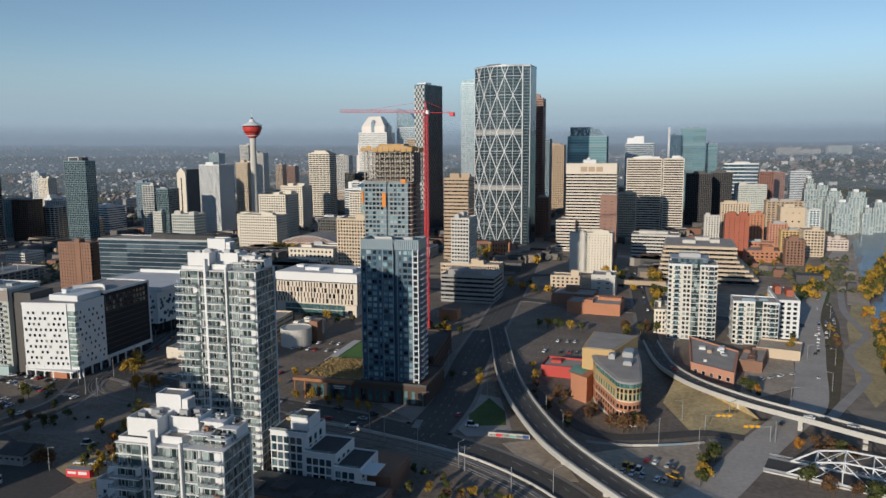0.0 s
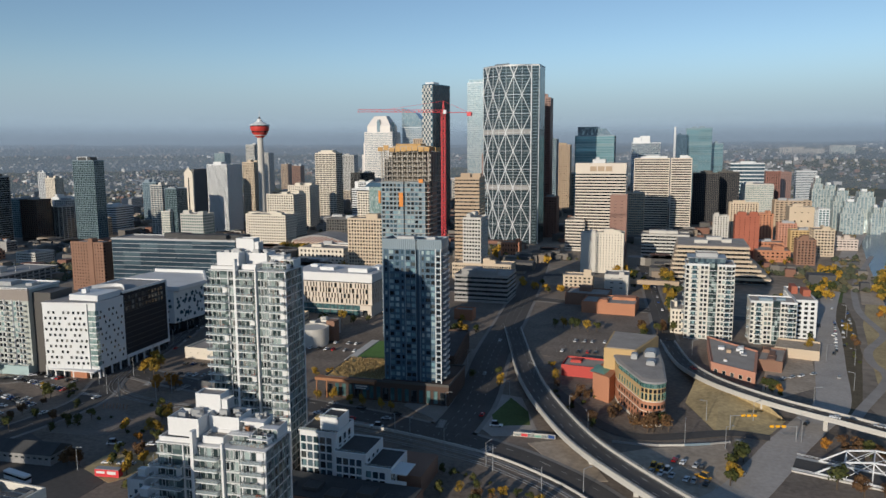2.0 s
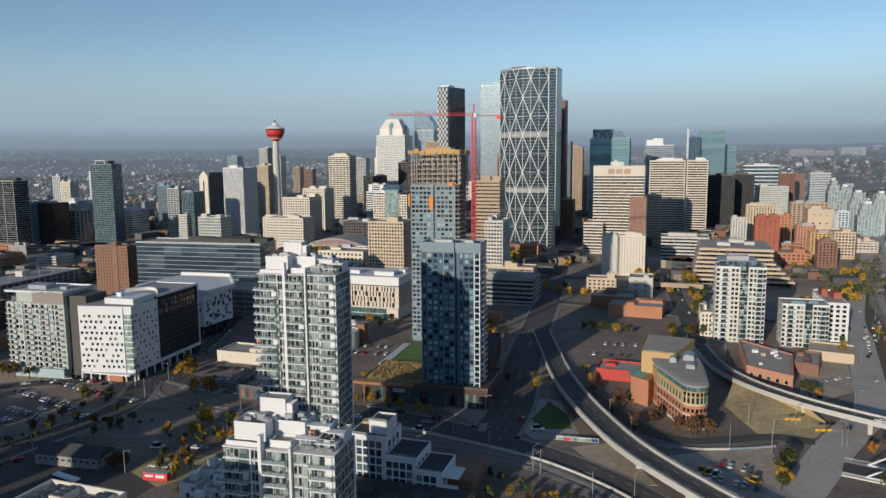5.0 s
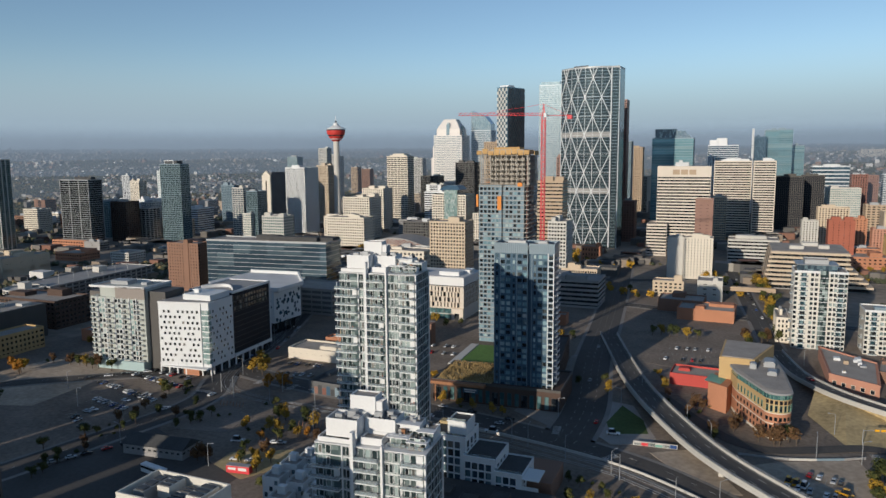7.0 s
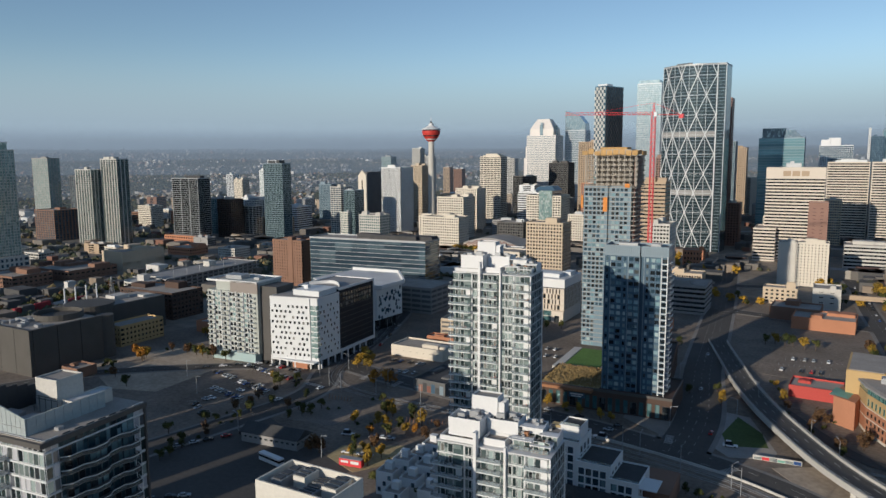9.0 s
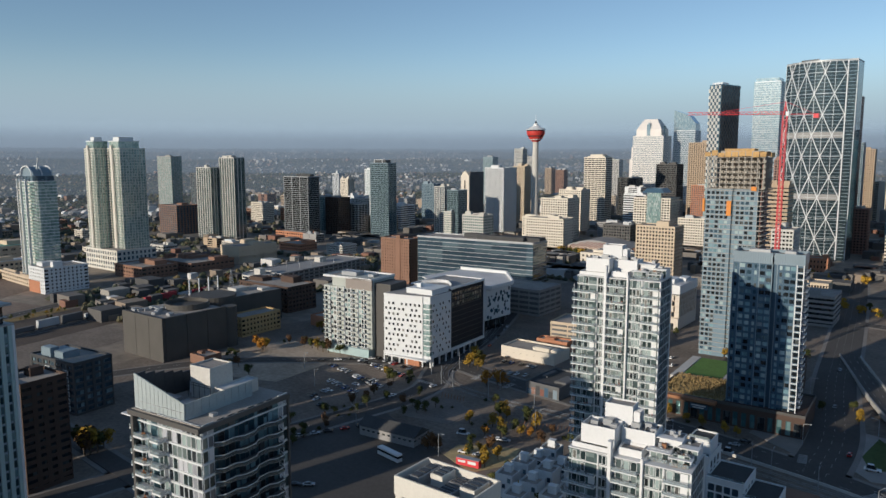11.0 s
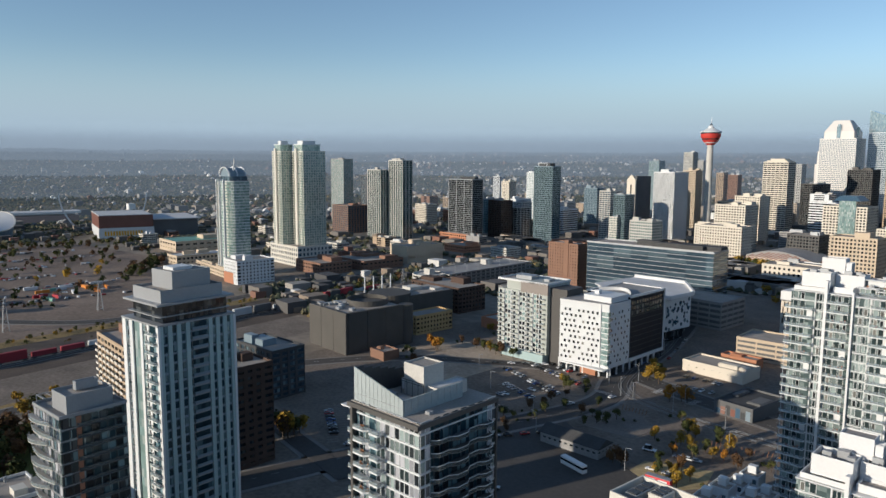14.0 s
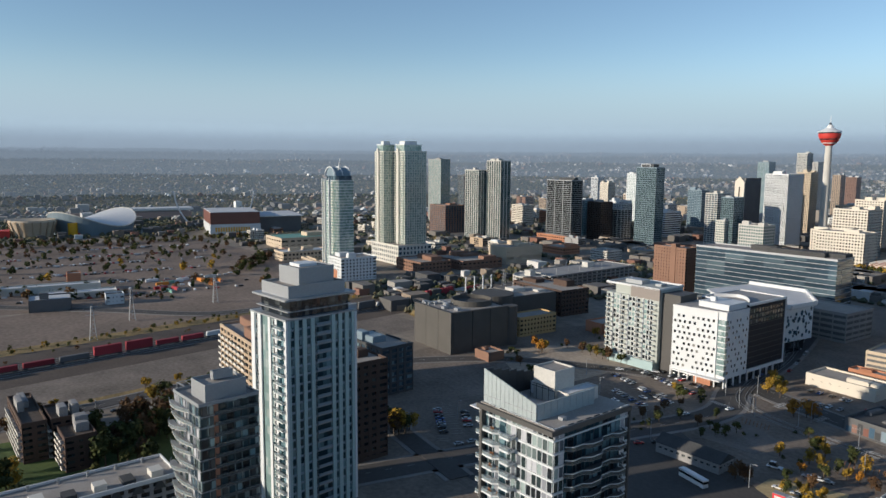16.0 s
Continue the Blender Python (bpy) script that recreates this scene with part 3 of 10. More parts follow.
part("body", boxes_mesh("body", [(-17, 0, 0, 0, 3, 92)]), "pale_stone", _t)
me = bpy.data.meshes.new("gable")
me.from_pydata([(-17, 0, 92), (0, 0, 92), (-8.5, 0, 101), (-17, 3, 92), (0, 3, 92), (-8.5, 3, 101)], [], [(0, 1, 2), (5, 4, 3), (1, 4, 5, 2), (3, 0, 2, 5), (0, 3, 4, 1)])
part("gable", me, "pale_stone", _t)
# Grey concrete wing; the shade on it is put into a darker colour.
part("dark_wing", boxes_mesh("dark_wing", [(-17, 3, 0, 0.5, 46, 98)]), "dark_concrete", _t)
part("window_slot", boxes_mesh("window_slot", [(-9.5, -0.3, 6, -7.5, 0.1, 84)]), "glass_dark", _t)
_t = block("office_tower", "tall dark teal glass office tower with an angular crown", -169, 1157, 62, 40, 148, fh=4, bay=3, band=0.16, pier=0.05, wall="slate_panel", glass="glass_aqua", relief=0.15, units=0)
part("crown", prism_mesh("crown", [(-58, 2), (-26, 2), (-26, 38), (-58, 38)], 148, 163), "glass_slate", _t, "dark glass crown")
part("crown", prism_mesh("crown", [(-26, 2), (-2, 2), (-2, 38), (-26, 38)], 148, 160, [(-26, 2), (-14, 8), (-14, 38), (-26, 38)]), "glass_pale", _t)
_t = block("office_tower", "cream striped office tower with a blank top storey", -118, 896, 62, 40, 97, fh=3.7, bay=60, band=0.5, pier=0.0, wall="cream_stone", relief=0.6, units=0)
part("blank_storey", boxes_mesh("blank_storey", [(-62, 0, 97.6, 0, 40, 109)]), "cream_stone", _t)
part("louvre", boxes_mesh("louvre", [(-44, -0.15, 99, -36, 0, 105), (-34.5, -0.15, 99, -26.5, 0, 105), (-25, -0.15, 99, -17, 0, 105)]), "tan_stone", _t)
part("rooftop_unit", boxes_mesh("rooftop_unit", [(-42, 10, 109, -26, 22, 113.5), (-38, 12, 113.5, -34, 16, 116)]), "grey_metal", _t)
block("office_building", "cream striped lower wing of a tower", -165, 880, 24, 45, 38, fh=3.7, bay=60, band=0.5, pier=0.0, wall="cream_stone", relief=0.6, units=0)
block("office_tower", "cream ribbed office slab", -85, 1175, 54, 30, 112, fh=3.7, bay=54, band=0.5, pier=0.02, wall="cream_stone", unit_mat="steel_white", units=4)
block("office_tower", "narrow cream ribbed office slab", -51, 1160, 31, 30, 112, fh=3.7, bay=31, band=0.5, pier=0.04, wall="cream_stone", unit_mat="steel_white", units=3)
_t = block("apartment_tower", "white concrete apartment slab with a grey end", -98, 722, 28, 18, 41, fh=2.8, bay=3.1, band=0.6, pier=0.68, wall="pale_stone", relief=0.2)
block("apartment_tower", "grey concrete end of an apartment slab", -126.2, 724, 15, 16, 40, fh=2.8, bay=5, band=0.6, pier=0.75, wall="light_concrete", relief=0.2)
block("office_tower", "brown stone office tower with thin window strips", -245, 705, 27, 25, 96, fh=3.8, bay=50, band=0.66, pier=0, wall="tan_stone", relief=0.2)
block("office_building", "grey office block beside a brown one", -222, 640, 18, 30, 60, fh=3.6, bay=3, band=0.5, pier=0.3, wall="light_concrete")
block("office_tower", "brown granite office block with blank walls", -109, 835, 19, 25, 72, fh=3.8, bay=9, band=0.9, pier=0.5, wall="brown_granite", units=0)
block("office_tower", "tall red granite office tower", -271, 1150, 17, 30, 210, fh=3.8, bay=3, band=0.5, pier=0.2, wall="red_granite", unit_h=9)
block("office_tower", "dark glass office tower in shade", -282, 1250, 30, 30, 146, fh=3.8, bay=3, band=0.3, pier=0.15, wall="slate_panel", glass="glass_blue")
block("office_tower", "tan brick office tower far off", -307, 1500, 31, 30, 138, fh=3.8, bay=4, band=0.5, pier=0.4, wall="tan_stone")
block("office_tower", "blue glass office tower with a stepped roof", -123, 1480, 55, 35, 140, fh=3.8, bay=3, band=0.2, pier=0.08, wall="steel_white", glass="glass_blue", units=3, unit_h=14)
block("office_tower", "white and dark office tower", -160, 1420, 12, 20, 120, fh=3.8, bay=3, band=0.3, pier=0.4, wall="white_panel")
block("office_tower", "pale blue glass office tower", -29, 1620, 52, 35, 172, fh=3.9, bay=3, band=0.12, pier=0.08, wall="slate_panel", glass="glass_aqua")
block("office_tower", "dark blue glass office tower with a white spine", -78, 1600, 22, 30, 158, fh=3.9, bay=3, band=0.2, pier=0.1, wall="blue_panel", glass="glass_blue")
block("office_tower", "thin white lift spine of a glass tower", -101, 1600, 4, 10, 174, fh=3.9, bay=4, band=0.8, pier=0.3, wall="white_panel", units=0)
block("office_tower", "low blue glass office tower", -6, 1650, 23, 30, 140, fh=3.9, bay=3, band=0.15, pier=0.1, wall="slate_panel", glass="glass_aqua")
block("office_building", "white and blue office block", 75, 1600, 66, 40, 98, fh=7.8, bay=50, band=0.3, pier=0, wall="white_panel", glass="glass_blue")
block("office_building", "dark bronze glass office block with fine ribs", -11, 1272, 41, 40, 86, fh=3.8, bay=3, band=0.1, pier=0.2, wall="warm_charcoal", glass="black_cladding")
block("office_building", "dark bronze glass office block with fine ribs", 22, 1350, 34, 35, 86, fh=3.8, bay=3, band=0.1, pier=0.2, wall="warm_charcoal", glass="black_cladding")
block("office_building", "pale green glass office block", 82, 1420, 53, 30, 62, fh=3.8, bay=3, band=0.4, pier=0.25, wall="light_concrete", glass="glass_mint")
block("apartment_tower", "brown brick apartment tower", 125, 1600, 31, 25, 80, fh=3, bay=4, band=0.6, pier=0.5, wall="brown_granite")
block("apartment_building", "red brick apartment block with balcony slots", 34, 880, 26, 18, 49, fh=2.9, bay=6, band=0.7, pier=0.75, wall="red_brick")
block("apartment_building", "red brick apartment block", 56, 998, 18, 18, 42, fh=2.9, bay=4, band=0.55, pier=0.6, wall="orange_brick")
block("apartment_building", "beige apartment block with tall piers", 42, 1080, 38, 20, 50, fh=2.9, bay=4, band=0.45, pier=0.5, wall="beige_stone")
block("apartment_building", "small white and grey apartment block", 3, 998, 19, 18, 38, fh=2.9, bay=4, band=0.5, pier=0.5, wall="light_concrete")
block("office_building", "low grey office block with striped windows", -40, 850, 53, 35, 27, fh=3.8, bay=40, band=0.5, pier=0, wall="light_concrete")
block("office_building", "low tan office building with striped windows", -192, 640, 58, 22, 16, fh=3.8, bay=2.2, band=0.5, pier=0.35, wall="beige_stone", unit_mat="beige_stone", units=2)


def river_glass_tower(x, y, w, d, h, steps, seed):
    """Pale glass condominium whose top floors step back."""
    g = random.Random(seed)
    root = thing("apartment_tower", "pale glass and white apartment tower stepping back by the river", "building", x, y, 0, 4)
    z, a, b = 0.0, 0.0, 0.0
    for k in range(steps + 1):
        top = h - (steps - k) * 8.5
        x0, x1, y1 = -w + a, -b, d - a * 0.5
        part("storeys", boxes_mesh("storeys", [(x0 + 0.4, 0.4 + a * 0.4, z, x1 - 0.4, y1 - 0.4, top - 0.2)]), "glass_river", root)
        lines = []
        for i in range(int((top - z) / 3.0) + 1):
            zz = min(z + i * 3.0, top - 0.3)
            lines.append((x0, a * 0.4, zz - 0.28, x1, y1, zz + 0.28))
        tagged(part("floor_banding", boxes_mesh("floor_banding", lines), "screen_glass", root), kind="stuff")
        m = max(2, int((x1 - x0) / 4.2))
        posts = [(x0 + (x1 - x0 - 1.0) * q / m, a * 0.4 - 0.25, z, x0 + (x1 - x0 - 1.0) * q / m + 1.0, a * 0.4 + 0.5, top + (0.9 if q % 2 else 0.2)) for q in range(m + 1)]
        tagged(part("white_piers", boxes_mesh("white_piers", posts), "pale_sage", root), kind="stuff")
        z, a, b = top, a + g.uniform(1.5, 3.0), b + g.uniform(2.0, 4.5)
    part("roof_room", boxes_mesh("roof_room", [(-w * 0.72, d * 0.3, h, -w * 0.42, d * 0.7, h + 3.5)]), "white_panel", root)


for _k, (_x, _y, _w, _d, _h, _s) in enumerate(((148, 1291, 18, 24, 79, 2), (168, 1303, 20, 24, 68, 1), (182, 1240, 27, 22, 62, 2), (190, 1188, 32, 20, 48, 2), (207, 1216, 24, 22, 62, 1), (214, 1196, 14, 20, 40, 1), (240, 1232, 22, 20, 46, 1), (262, 1250, 20, 22, 40, 1))):
    river_glass_tower(_x, _y, _w, _d, _h, _s, 90 + _k)
block("apartment_building", "brown brick apartment block with balconies", 89, 846, 19, 18, 27, fh=2.9, bay=3.5, band=0.5, pier=0.5, wall="brown_brick")
block("office_building", "tan stepped office building", 117, 924, 22, 30, 31, fh=3.6, bay=4, band=0.5, pier=0.3, wall="beige_stone")
block("apartment_building", "low pink banded apartment building", 152, 990, 26, 18, 13, fh=3, bay=4, band=0.6, pier=0.3, wall="pink_granite")
block("school", "red brick school building", 66, 860, 36, 40, 12, fh=4, bay=5, band=0.6, pier=0.5, wall="orange_brick")
block("theatre", "blank beige block on a red brick base", 108, 1047, 30, 30, 48, fh=13, bay=10, band=0.85, pier=0.6, wall="beige_stone")
_t = block("office_tower", "tall grey glass tower with vertical lines", -426, 1315, 44, 45, 255, fh=4, bay=3, band=0.14, pier=0.06, wall="grey_metal", glass="glass_pale", relief=0.15, units=0)
part("crown", boxes_mesh("crown", [(-42, 2, 255, -4, 40, 262)]), "glass_pale", _t)
# stone tower with a hipped crown
_t = block("office_tower", "pale granite tower with a hipped stone crown", -678, 1414, 66, 50, 168, fh=3.8, bay=3, band=0.4, pier=0.3, wall="pale_granite", units=0, glass="glass_pale")
part("shoulder", boxes_mesh("shoulder", [(-60, 3, 168, -6, 46, 182)]), "pale_granite", _t)
part("hip_roof", prism_mesh("hip_roof", [(-60, 3), (-6, 3), (-6, 46), (-60, 46)], 182, 204, [(-48, 16), (-20, 16), (-20, 36), (-48, 36)]), "pale_granite", _t)
part("arched_window", boxes_mesh("arched_window", [(-37, 2.5, 150, -30, 3.2, 192), (-35.5, 2.5, 192, -31.5, 6, 196)]), "glass_pale", _t, "tall arched window")
part("arched_window", boxes_mesh("arched_window", [(-6.4, 16, 150, -5.6, 28, 190)]), "glass_blue", _t)
part("low_wing", boxes_mesh("low_wing", [(-74, 4, 0, -66, 46, 120), (-70, 4, 120, -66, 46, 145)]), "pale_granite", _t)
_t = block("office_tower", "pale glass tower with a sloping blade top", -637, 1480, 46, 40, 180, fh=4, bay=3, band=0.2, pier=0.1, wall="steel_white", glass="glass_pale", units=0)
me = bpy.data.meshes.new("blade_top")
me.from_pydata([(-46, 0, 180), (0, 0, 180), (0, 0, 195), (-14, 0, 212), (-46, 0, 224), (-46, 30, 180), (0, 30, 180), (0, 30, 195), (-14, 30, 212), (-46, 30, 224)], [], [(0, 1, 2, 3, 4), (9, 8, 7, 6, 5), (1, 6, 7, 2), (2, 7, 8, 3), (3, 8, 9, 4), (5, 0, 4, 9), (0, 5, 6, 1)])
part("blade_top", me, "glass_pale", _t, "sloping white-edged top")


def chequer_tower():
    x, y, w, d, h = -423, 1018, 21, 46, 227
    root = thing("office_tower", "slender tower of chequered pale and dark glass boxes", "building", x, y, 0, -15)
    part("body", boxes_mesh("body", [(-w + 0.6, 0.6, 0, -0.6, d - 0.6, h)]), "glass_blue", root)
    east, north = [], []
    fh, bw = 4.6, 3.2
    for i in range(int(h / fh)):
        for k in range(6):
            if (i + k) % 2:
                east.append((-w + k * bw, 0, i * fh, -w + (k + 1) * bw, 0.62, (i + 1) * fh))
        for k in range(14):
            if (i + k) % 2:
                north.append((-0.62, k * bw, i * fh, 0.1, (k + 1) * bw, (i + 1) * fh))
    tagged(part("pale_chequer", boxes_mesh("pale_chequer", east), "light_concrete", root), kind="stuff")
    # Same boxes on the north side, their shade put into a dark colour.
    tagged(part("dark_chequer", boxes_mesh("dark_chequer", north), "dark_metal", root), kind="stuff")
    part("roof_frame", boxes_mesh("roof_frame", [(-w + 2, 6, h, -3, 20, h + 3)]), "steel_white", root)
    part("curved_base", prism_mesh("curved_base", [(-w + 2, -6), (0, -14), (3, -2), (0, 2), (-w + 2, 2)], 0, 92, [(-w + 2, 0), (-w + 4, 0), (-w + 5, 1), (-w + 4, 2), (-w + 2, 2)]), "glass_mint", root)


chequer_tower()


def diagrid_tower():
    """Crescent tower with a white diagonal steel grid over its convex side."""
    root = thing("office_tower", "tall crescent glass tower with white diagonal steel grid", "building", -247, 928, 0, 0)
    A, C, D = Vector((-70, 13)), Vector((0, 0)), Vector((10, 2))
    h, n = 236.0, 28
    perp = Vector((-(C - A).y, (C - A).x)).normalized() * -1

    def on(u, out=0.0):
        p = A.lerp(C, u) + perp * (13.0 * 4 * u * (1 - u) + out)
        return (p.x, p.y)

    arc = [on(k / n) for k in range(n + 1)]
    outline = arc + [(D.x, D.y), (10, 36), (-10, 44), (-40, 50), (-66, 54), (-73, 26)]
    part("body", prism_mesh("body", outline, 0, h - 1), "glass_bow", root)
    part("parapet", prism_mesh("parapet", outline, h - 1, h + 1.4), "grey_metal", root)
    rows, cols, mh = 10, 3.5, 24.6
    z_at = lambda r: max(0.0, h - 11 - (rows - 1 - r) * mh) if r < rows else h
    levels = [0.0] + [h - 13 - k * mh for k in range(8, -1, -1)] + [h]
    for li, z in enumerate(levels[1:], 1):
        pts = [(*on(k / n, 0.5), z) for k in range(n + 1)]
        v, f = [], []
        for a, b in zip(pts[:-1], pts[1:]):
            bar_data(v, f, a, b, 0.6, 0.36)
        me = bpy.data.meshes.new("ring_beam")
        me.from_pydata(v, [], f)
        part("ring_beam", me, "steel_white", root)
    for k in range(8):
        u = k / 7
        part("mullion", bars_mesh("mullion", [((*on(u, 0.45), 0), (*on(u, 0.45), h), 0.38)]), "steel_white", root)
    for li in range(len(levels) - 1):
        z0, z1 = levels[li], levels[li + 1]
        for k in range(7):
            u0, u1 = (k / 7, (k + 1) / 7) if (k + li) % 2 == 0 else ((k + 1) / 7, k / 7)
            frac = 0.52 if li == len(levels) - 2 else (0.0 if li else 0.0)
            um = u0 + (u1 - u0) * (1 - frac)
            q = 6
            v, f = [], []
            for s in range(q):
                ua, ub = u0 + (um - u0) * s / q, u0 + (um - u0) * (s + 1) / q
                bar_data(v, f, (*on(ua, 0.7), z0 + (z1 - z0) * s / q), (*on(ub, 0.7), z0 + (z1 - z0) * (s + 1) / q), 0.85, 0.85)
            me = bpy.data.meshes.new("diagonal")
            me.from_pydata(v, [], f)
            part("diagonal", me, "steel_white", root)
    part("corner_strip", boxes_mesh("corner_strip", [(0.2, -0.5, 0, 0.9, 0.4, h), (9.9, 1.4, 0, 10.5, 2.4, h)]), "steel_white", root)
    fl = []
    for k in range(1, 58):
        z = k * 4.06
        for s in range(n):
            fl.append(((*on(s / n, 0.08), z), (*on((s + 1) / n, 0.08), z), 0.3, 0.5))
        fl.append(((*C, z), (*D, z), 0.3, 0.5))
    tagged(part("floor_lining", bars_mesh("floor_lining", fl), "slate_panel", root), kind="stuff")
    for z in (h - 86, h - 160):
        part("plant_floor", bars_mesh("plant_floor", [((*on(s / n, 0.12), z), (*on((s + 1) / n, 0.12), z), 0.4, 7.0) for s in range(n)]), "grey_concrete", root)
    part("roof_crane", bars_mesh("roof_crane", [((-44, 14, h + 1), (-44, 14, h + 4), 1.2), ((-54, 15, h + 4.2), (-34, 13, h + 4.6), 1.4)]), "dark_metal", root)


diagrid_tower()


def observation_tower():
    root = thing("observation_tower", "tall concrete observation tower with a red ring-shaped pod", "tower", -697, 960)
    part("shaft", lathe_mesh("shaft", [(8.5, 0), (6.0, 20), (5.4, 60), (5.0, 110), (4.6, 149)], 28), "light_concrete", root)
    part("pod_underside", lathe_mesh("pod_underside", [(4.6, 148), (8.5, 151), (12.5, 156.5)], 32), "red_paint", root)
    part("window_ring", lathe_mesh("window_ring", [(12.3, 156.5), (13.0, 158.2)], 32), "glass_dark", root)
    part("pod_ring", lathe_mesh("pod_ring", [(13.0, 158.2), (14.4, 161), (15.0, 165.5)], 32), "red_paint", root, "broad red pod ring")
    part("window_ring", lathe_mesh("window_ring", [(14.8, 165.5), (14.6, 167.5)], 32), "glass_dark", root)
    part("pod_roof", lathe_mesh("pod_roof", [(16.2, 167.4), (15.8, 168.3), (9.5, 171.2), (5, 174)], 32), "white_paint", root, "white pod roof")
    part("roof_drum", lathe_mesh("roof_drum", [(4.2, 172), (4.2, 176.5), (2.4, 178)], 20), "white_panel", root)
    part("pod_collar", lathe_mesh("pod_collar", [(8.9, 151.2), (9.8, 152.3), (9.6, 152.6)], 32), "white_paint", root, "thin white ring under the pod")
    part("mast", lathe_mesh("mast", [(0.7, 177), (0.4, 184), (0.15, 191)], 10), "steel_white", root)
    part("beacon", lathe_mesh("beacon", [(1.5, 178), (1.6, 180), (0.9, 181)], 14), "dark_metal", root)


observation_tower()

# ---- towers south of downtown ----


def balcony_rows(root, xs, width, n, fh, depth=1.5, face=0.0):
    """Small far balconies in stacks on the front, too small to pick apart."""
    b = []
    for i in range(1, n):
        for x in xs:
            b += [(x - width / 2, face - depth, i * fh, x + width / 2, face, i * fh + 0.22), (x - width / 2, face - depth, i * fh + 0.22, x + width / 2, face - depth + 0.08, i * fh + 1.1)]
    tagged(part("balcony_stack", boxes_mesh("balcony_stack", b), "pale_render", root), kind="stuff")


def crown_tower():
    root = thing("apartment_tower", "slim green glass tower with a curved white crown", "building", -792, 239, 0, 4)
    w, d, h, n = 31, 22, 100, 32
    fh = h / n
    front = [(-w / 2 - w / 2 * math.cos(math.pi * k / 14), 7 - 8 * math.sin(math.pi * k / 14)) for k in range(15)]
    plan = front + [(0, d), (-w, d)]
    grow = lambda e: [(-w / 2 + (x + w / 2) * e, d / 2 + (y - d / 2) * e) for x, y in plan]
    part("body", prism_mesh("body", plan, 0, h), "glass_green", root)
    v, f = [], []
    for i in range(1, n + 1):
        q, k = grow(1.03), len(v)
        m = len(q)
        v += [(x, y, i * fh - 0.28) for x, y in q] + [(x, y, i * fh + 0.28) for x, y in q]
        f += [tuple(range(k + m - 1, k - 1, -1)), tuple(range(k + m, k + 2 * m))] + [(k + e, k + (e + 1) % m, k + m + (e + 1) % m, k + m + e) for e in range(m)]
    me = bpy.data.meshes.new("floor_banding")
    me.from_pydata(v, [], f)
    tagged(part("floor_banding", me, "white_panel", root), kind="stuff")
    for x0 in (-w + 3, -w / 2 - 6, -w / 2 + 5):
        part("white_fin", boxes_mesh("white_fin", [(x0 - 0.5, -2.4, 0, x0 + 0.5, 2, h + 2)]), "white_panel", root)
    balcony_rows(root, (-w + 6, -5), 4.5, n, fh, 2.4, 1.0)
    part("crown_base", prism_mesh("crown_base", grow(0.9), h, h + 5), "glass_slate", root)
    vault = [(-w / 2 + 12 * math.cos(math.pi * k / 12), h + 5 + 9 * math.sin(math.pi * k / 12)) for k in range(13)]
    vv = [(x, 3, z) for x, z in vault] + [(x, 20, z) for x, z in vault]
    me = bpy.data.meshes.new("crown_vault")
    me.from_pydata(vv, [], [tuple(range(12, -1, -1)), tuple(range(13, 26))] + [(k, k + 1, k + 14, k + 13) for k in range(12)] + [(12, 0, 13, 25)])
    part("crown_vault", me, "slate_panel", root, "curved metal roof vault")
    for y0 in (1.6, 11, 20.4):
        part("crown_rib", bars_mesh("crown_rib", [((a[0], y0, a[1] + 0.5), (b[0], y0, b[1] + 0.5), 1.0, 1.0) for a, b in zip(vault[:-1], vault[1:])]), "white_panel", root)
    part("crown_spike", bars_mesh("crown_spike", [((-8, 8, h + 8), (-5, 8, h + 17), 1.2), ((-5, 8, h + 17), (-3.5, 8, h + 23), 0.8)]), "white_panel", root)


def twin_towers():
    pod = block("podium_building", "stone podium under a pair of tall apartment towers", -815, 326, 66, 46, 22, fh=5, bay=5, band=0.4, pier=0.45, wall="pale_render", glass="glass_slate", units=0)
    for x, y, w, d, h in ((-855, 326, 22, 22, 132), (-830, 342, 27, 30, 132)):
        r = block("apartment_tower", "tall pale green apartment tower with stacked balconies", x, y, w, d, h, fh=3, bay=3.3, band=0.16, pier=0.12, wall="pale_render", glass="glass_green", units=0, relief=0.5)
        balcony_rows(r, (-w + 5, -w / 2 + 1, -4), 3.6, 44, 3.0, 1.5)
        part("notch_bay", boxes_mesh("notch_bay", [(-w * 0.66, -1.6, 22, -w * 0.5, 0.2, h + 4)]), "pale_render", r)
        part("roof_block", boxes_mesh("roof_block", [(-w + 3, 2, h, -5, d - 4, h + 8)]), "glass_green", r)
        part("roof_cap", boxes_mesh("roof_cap", [(-w + 2.2, 1.2, h + 8, -4.2, d - 3.2, h + 9)]), "white_panel", r)
        part("roof_room", boxes_mesh("roof_room", [(-w + 6, 5, h + 9, -9, d - 8, h + 13)]), "white_panel", r)


crown_tower()
twin_towers()
block("shop_row", "low tan stone arcade of shops with awnings", -772, 229, 104, 8, 8.5, ang=0, fh=4.2, bay=5, band=0.45, pier=0.4, wall="beige_stone", glass="glass_room", units=3, unit_h=1.5)

# ---- mid-field blocks ----
_t = block("office_building", "long blue glass office building with pale floor lines", -388, 485, 119, 30, 49.5, ang=8.7, fh=3.9, bay=6, band=0.10, pier=0, wall="grey_metal", glass="glass_ribbon", units=3, unit_mat="dark_roof", relief=0.25)
_t = block("apartment_building", "brown brick apartment slab with small windows", -521, 472, 36, 16, 44, fh=2.9, bay=3.4, band=0.6, pier=0.66, wall="brown_brick", units=0, relief=0.2)
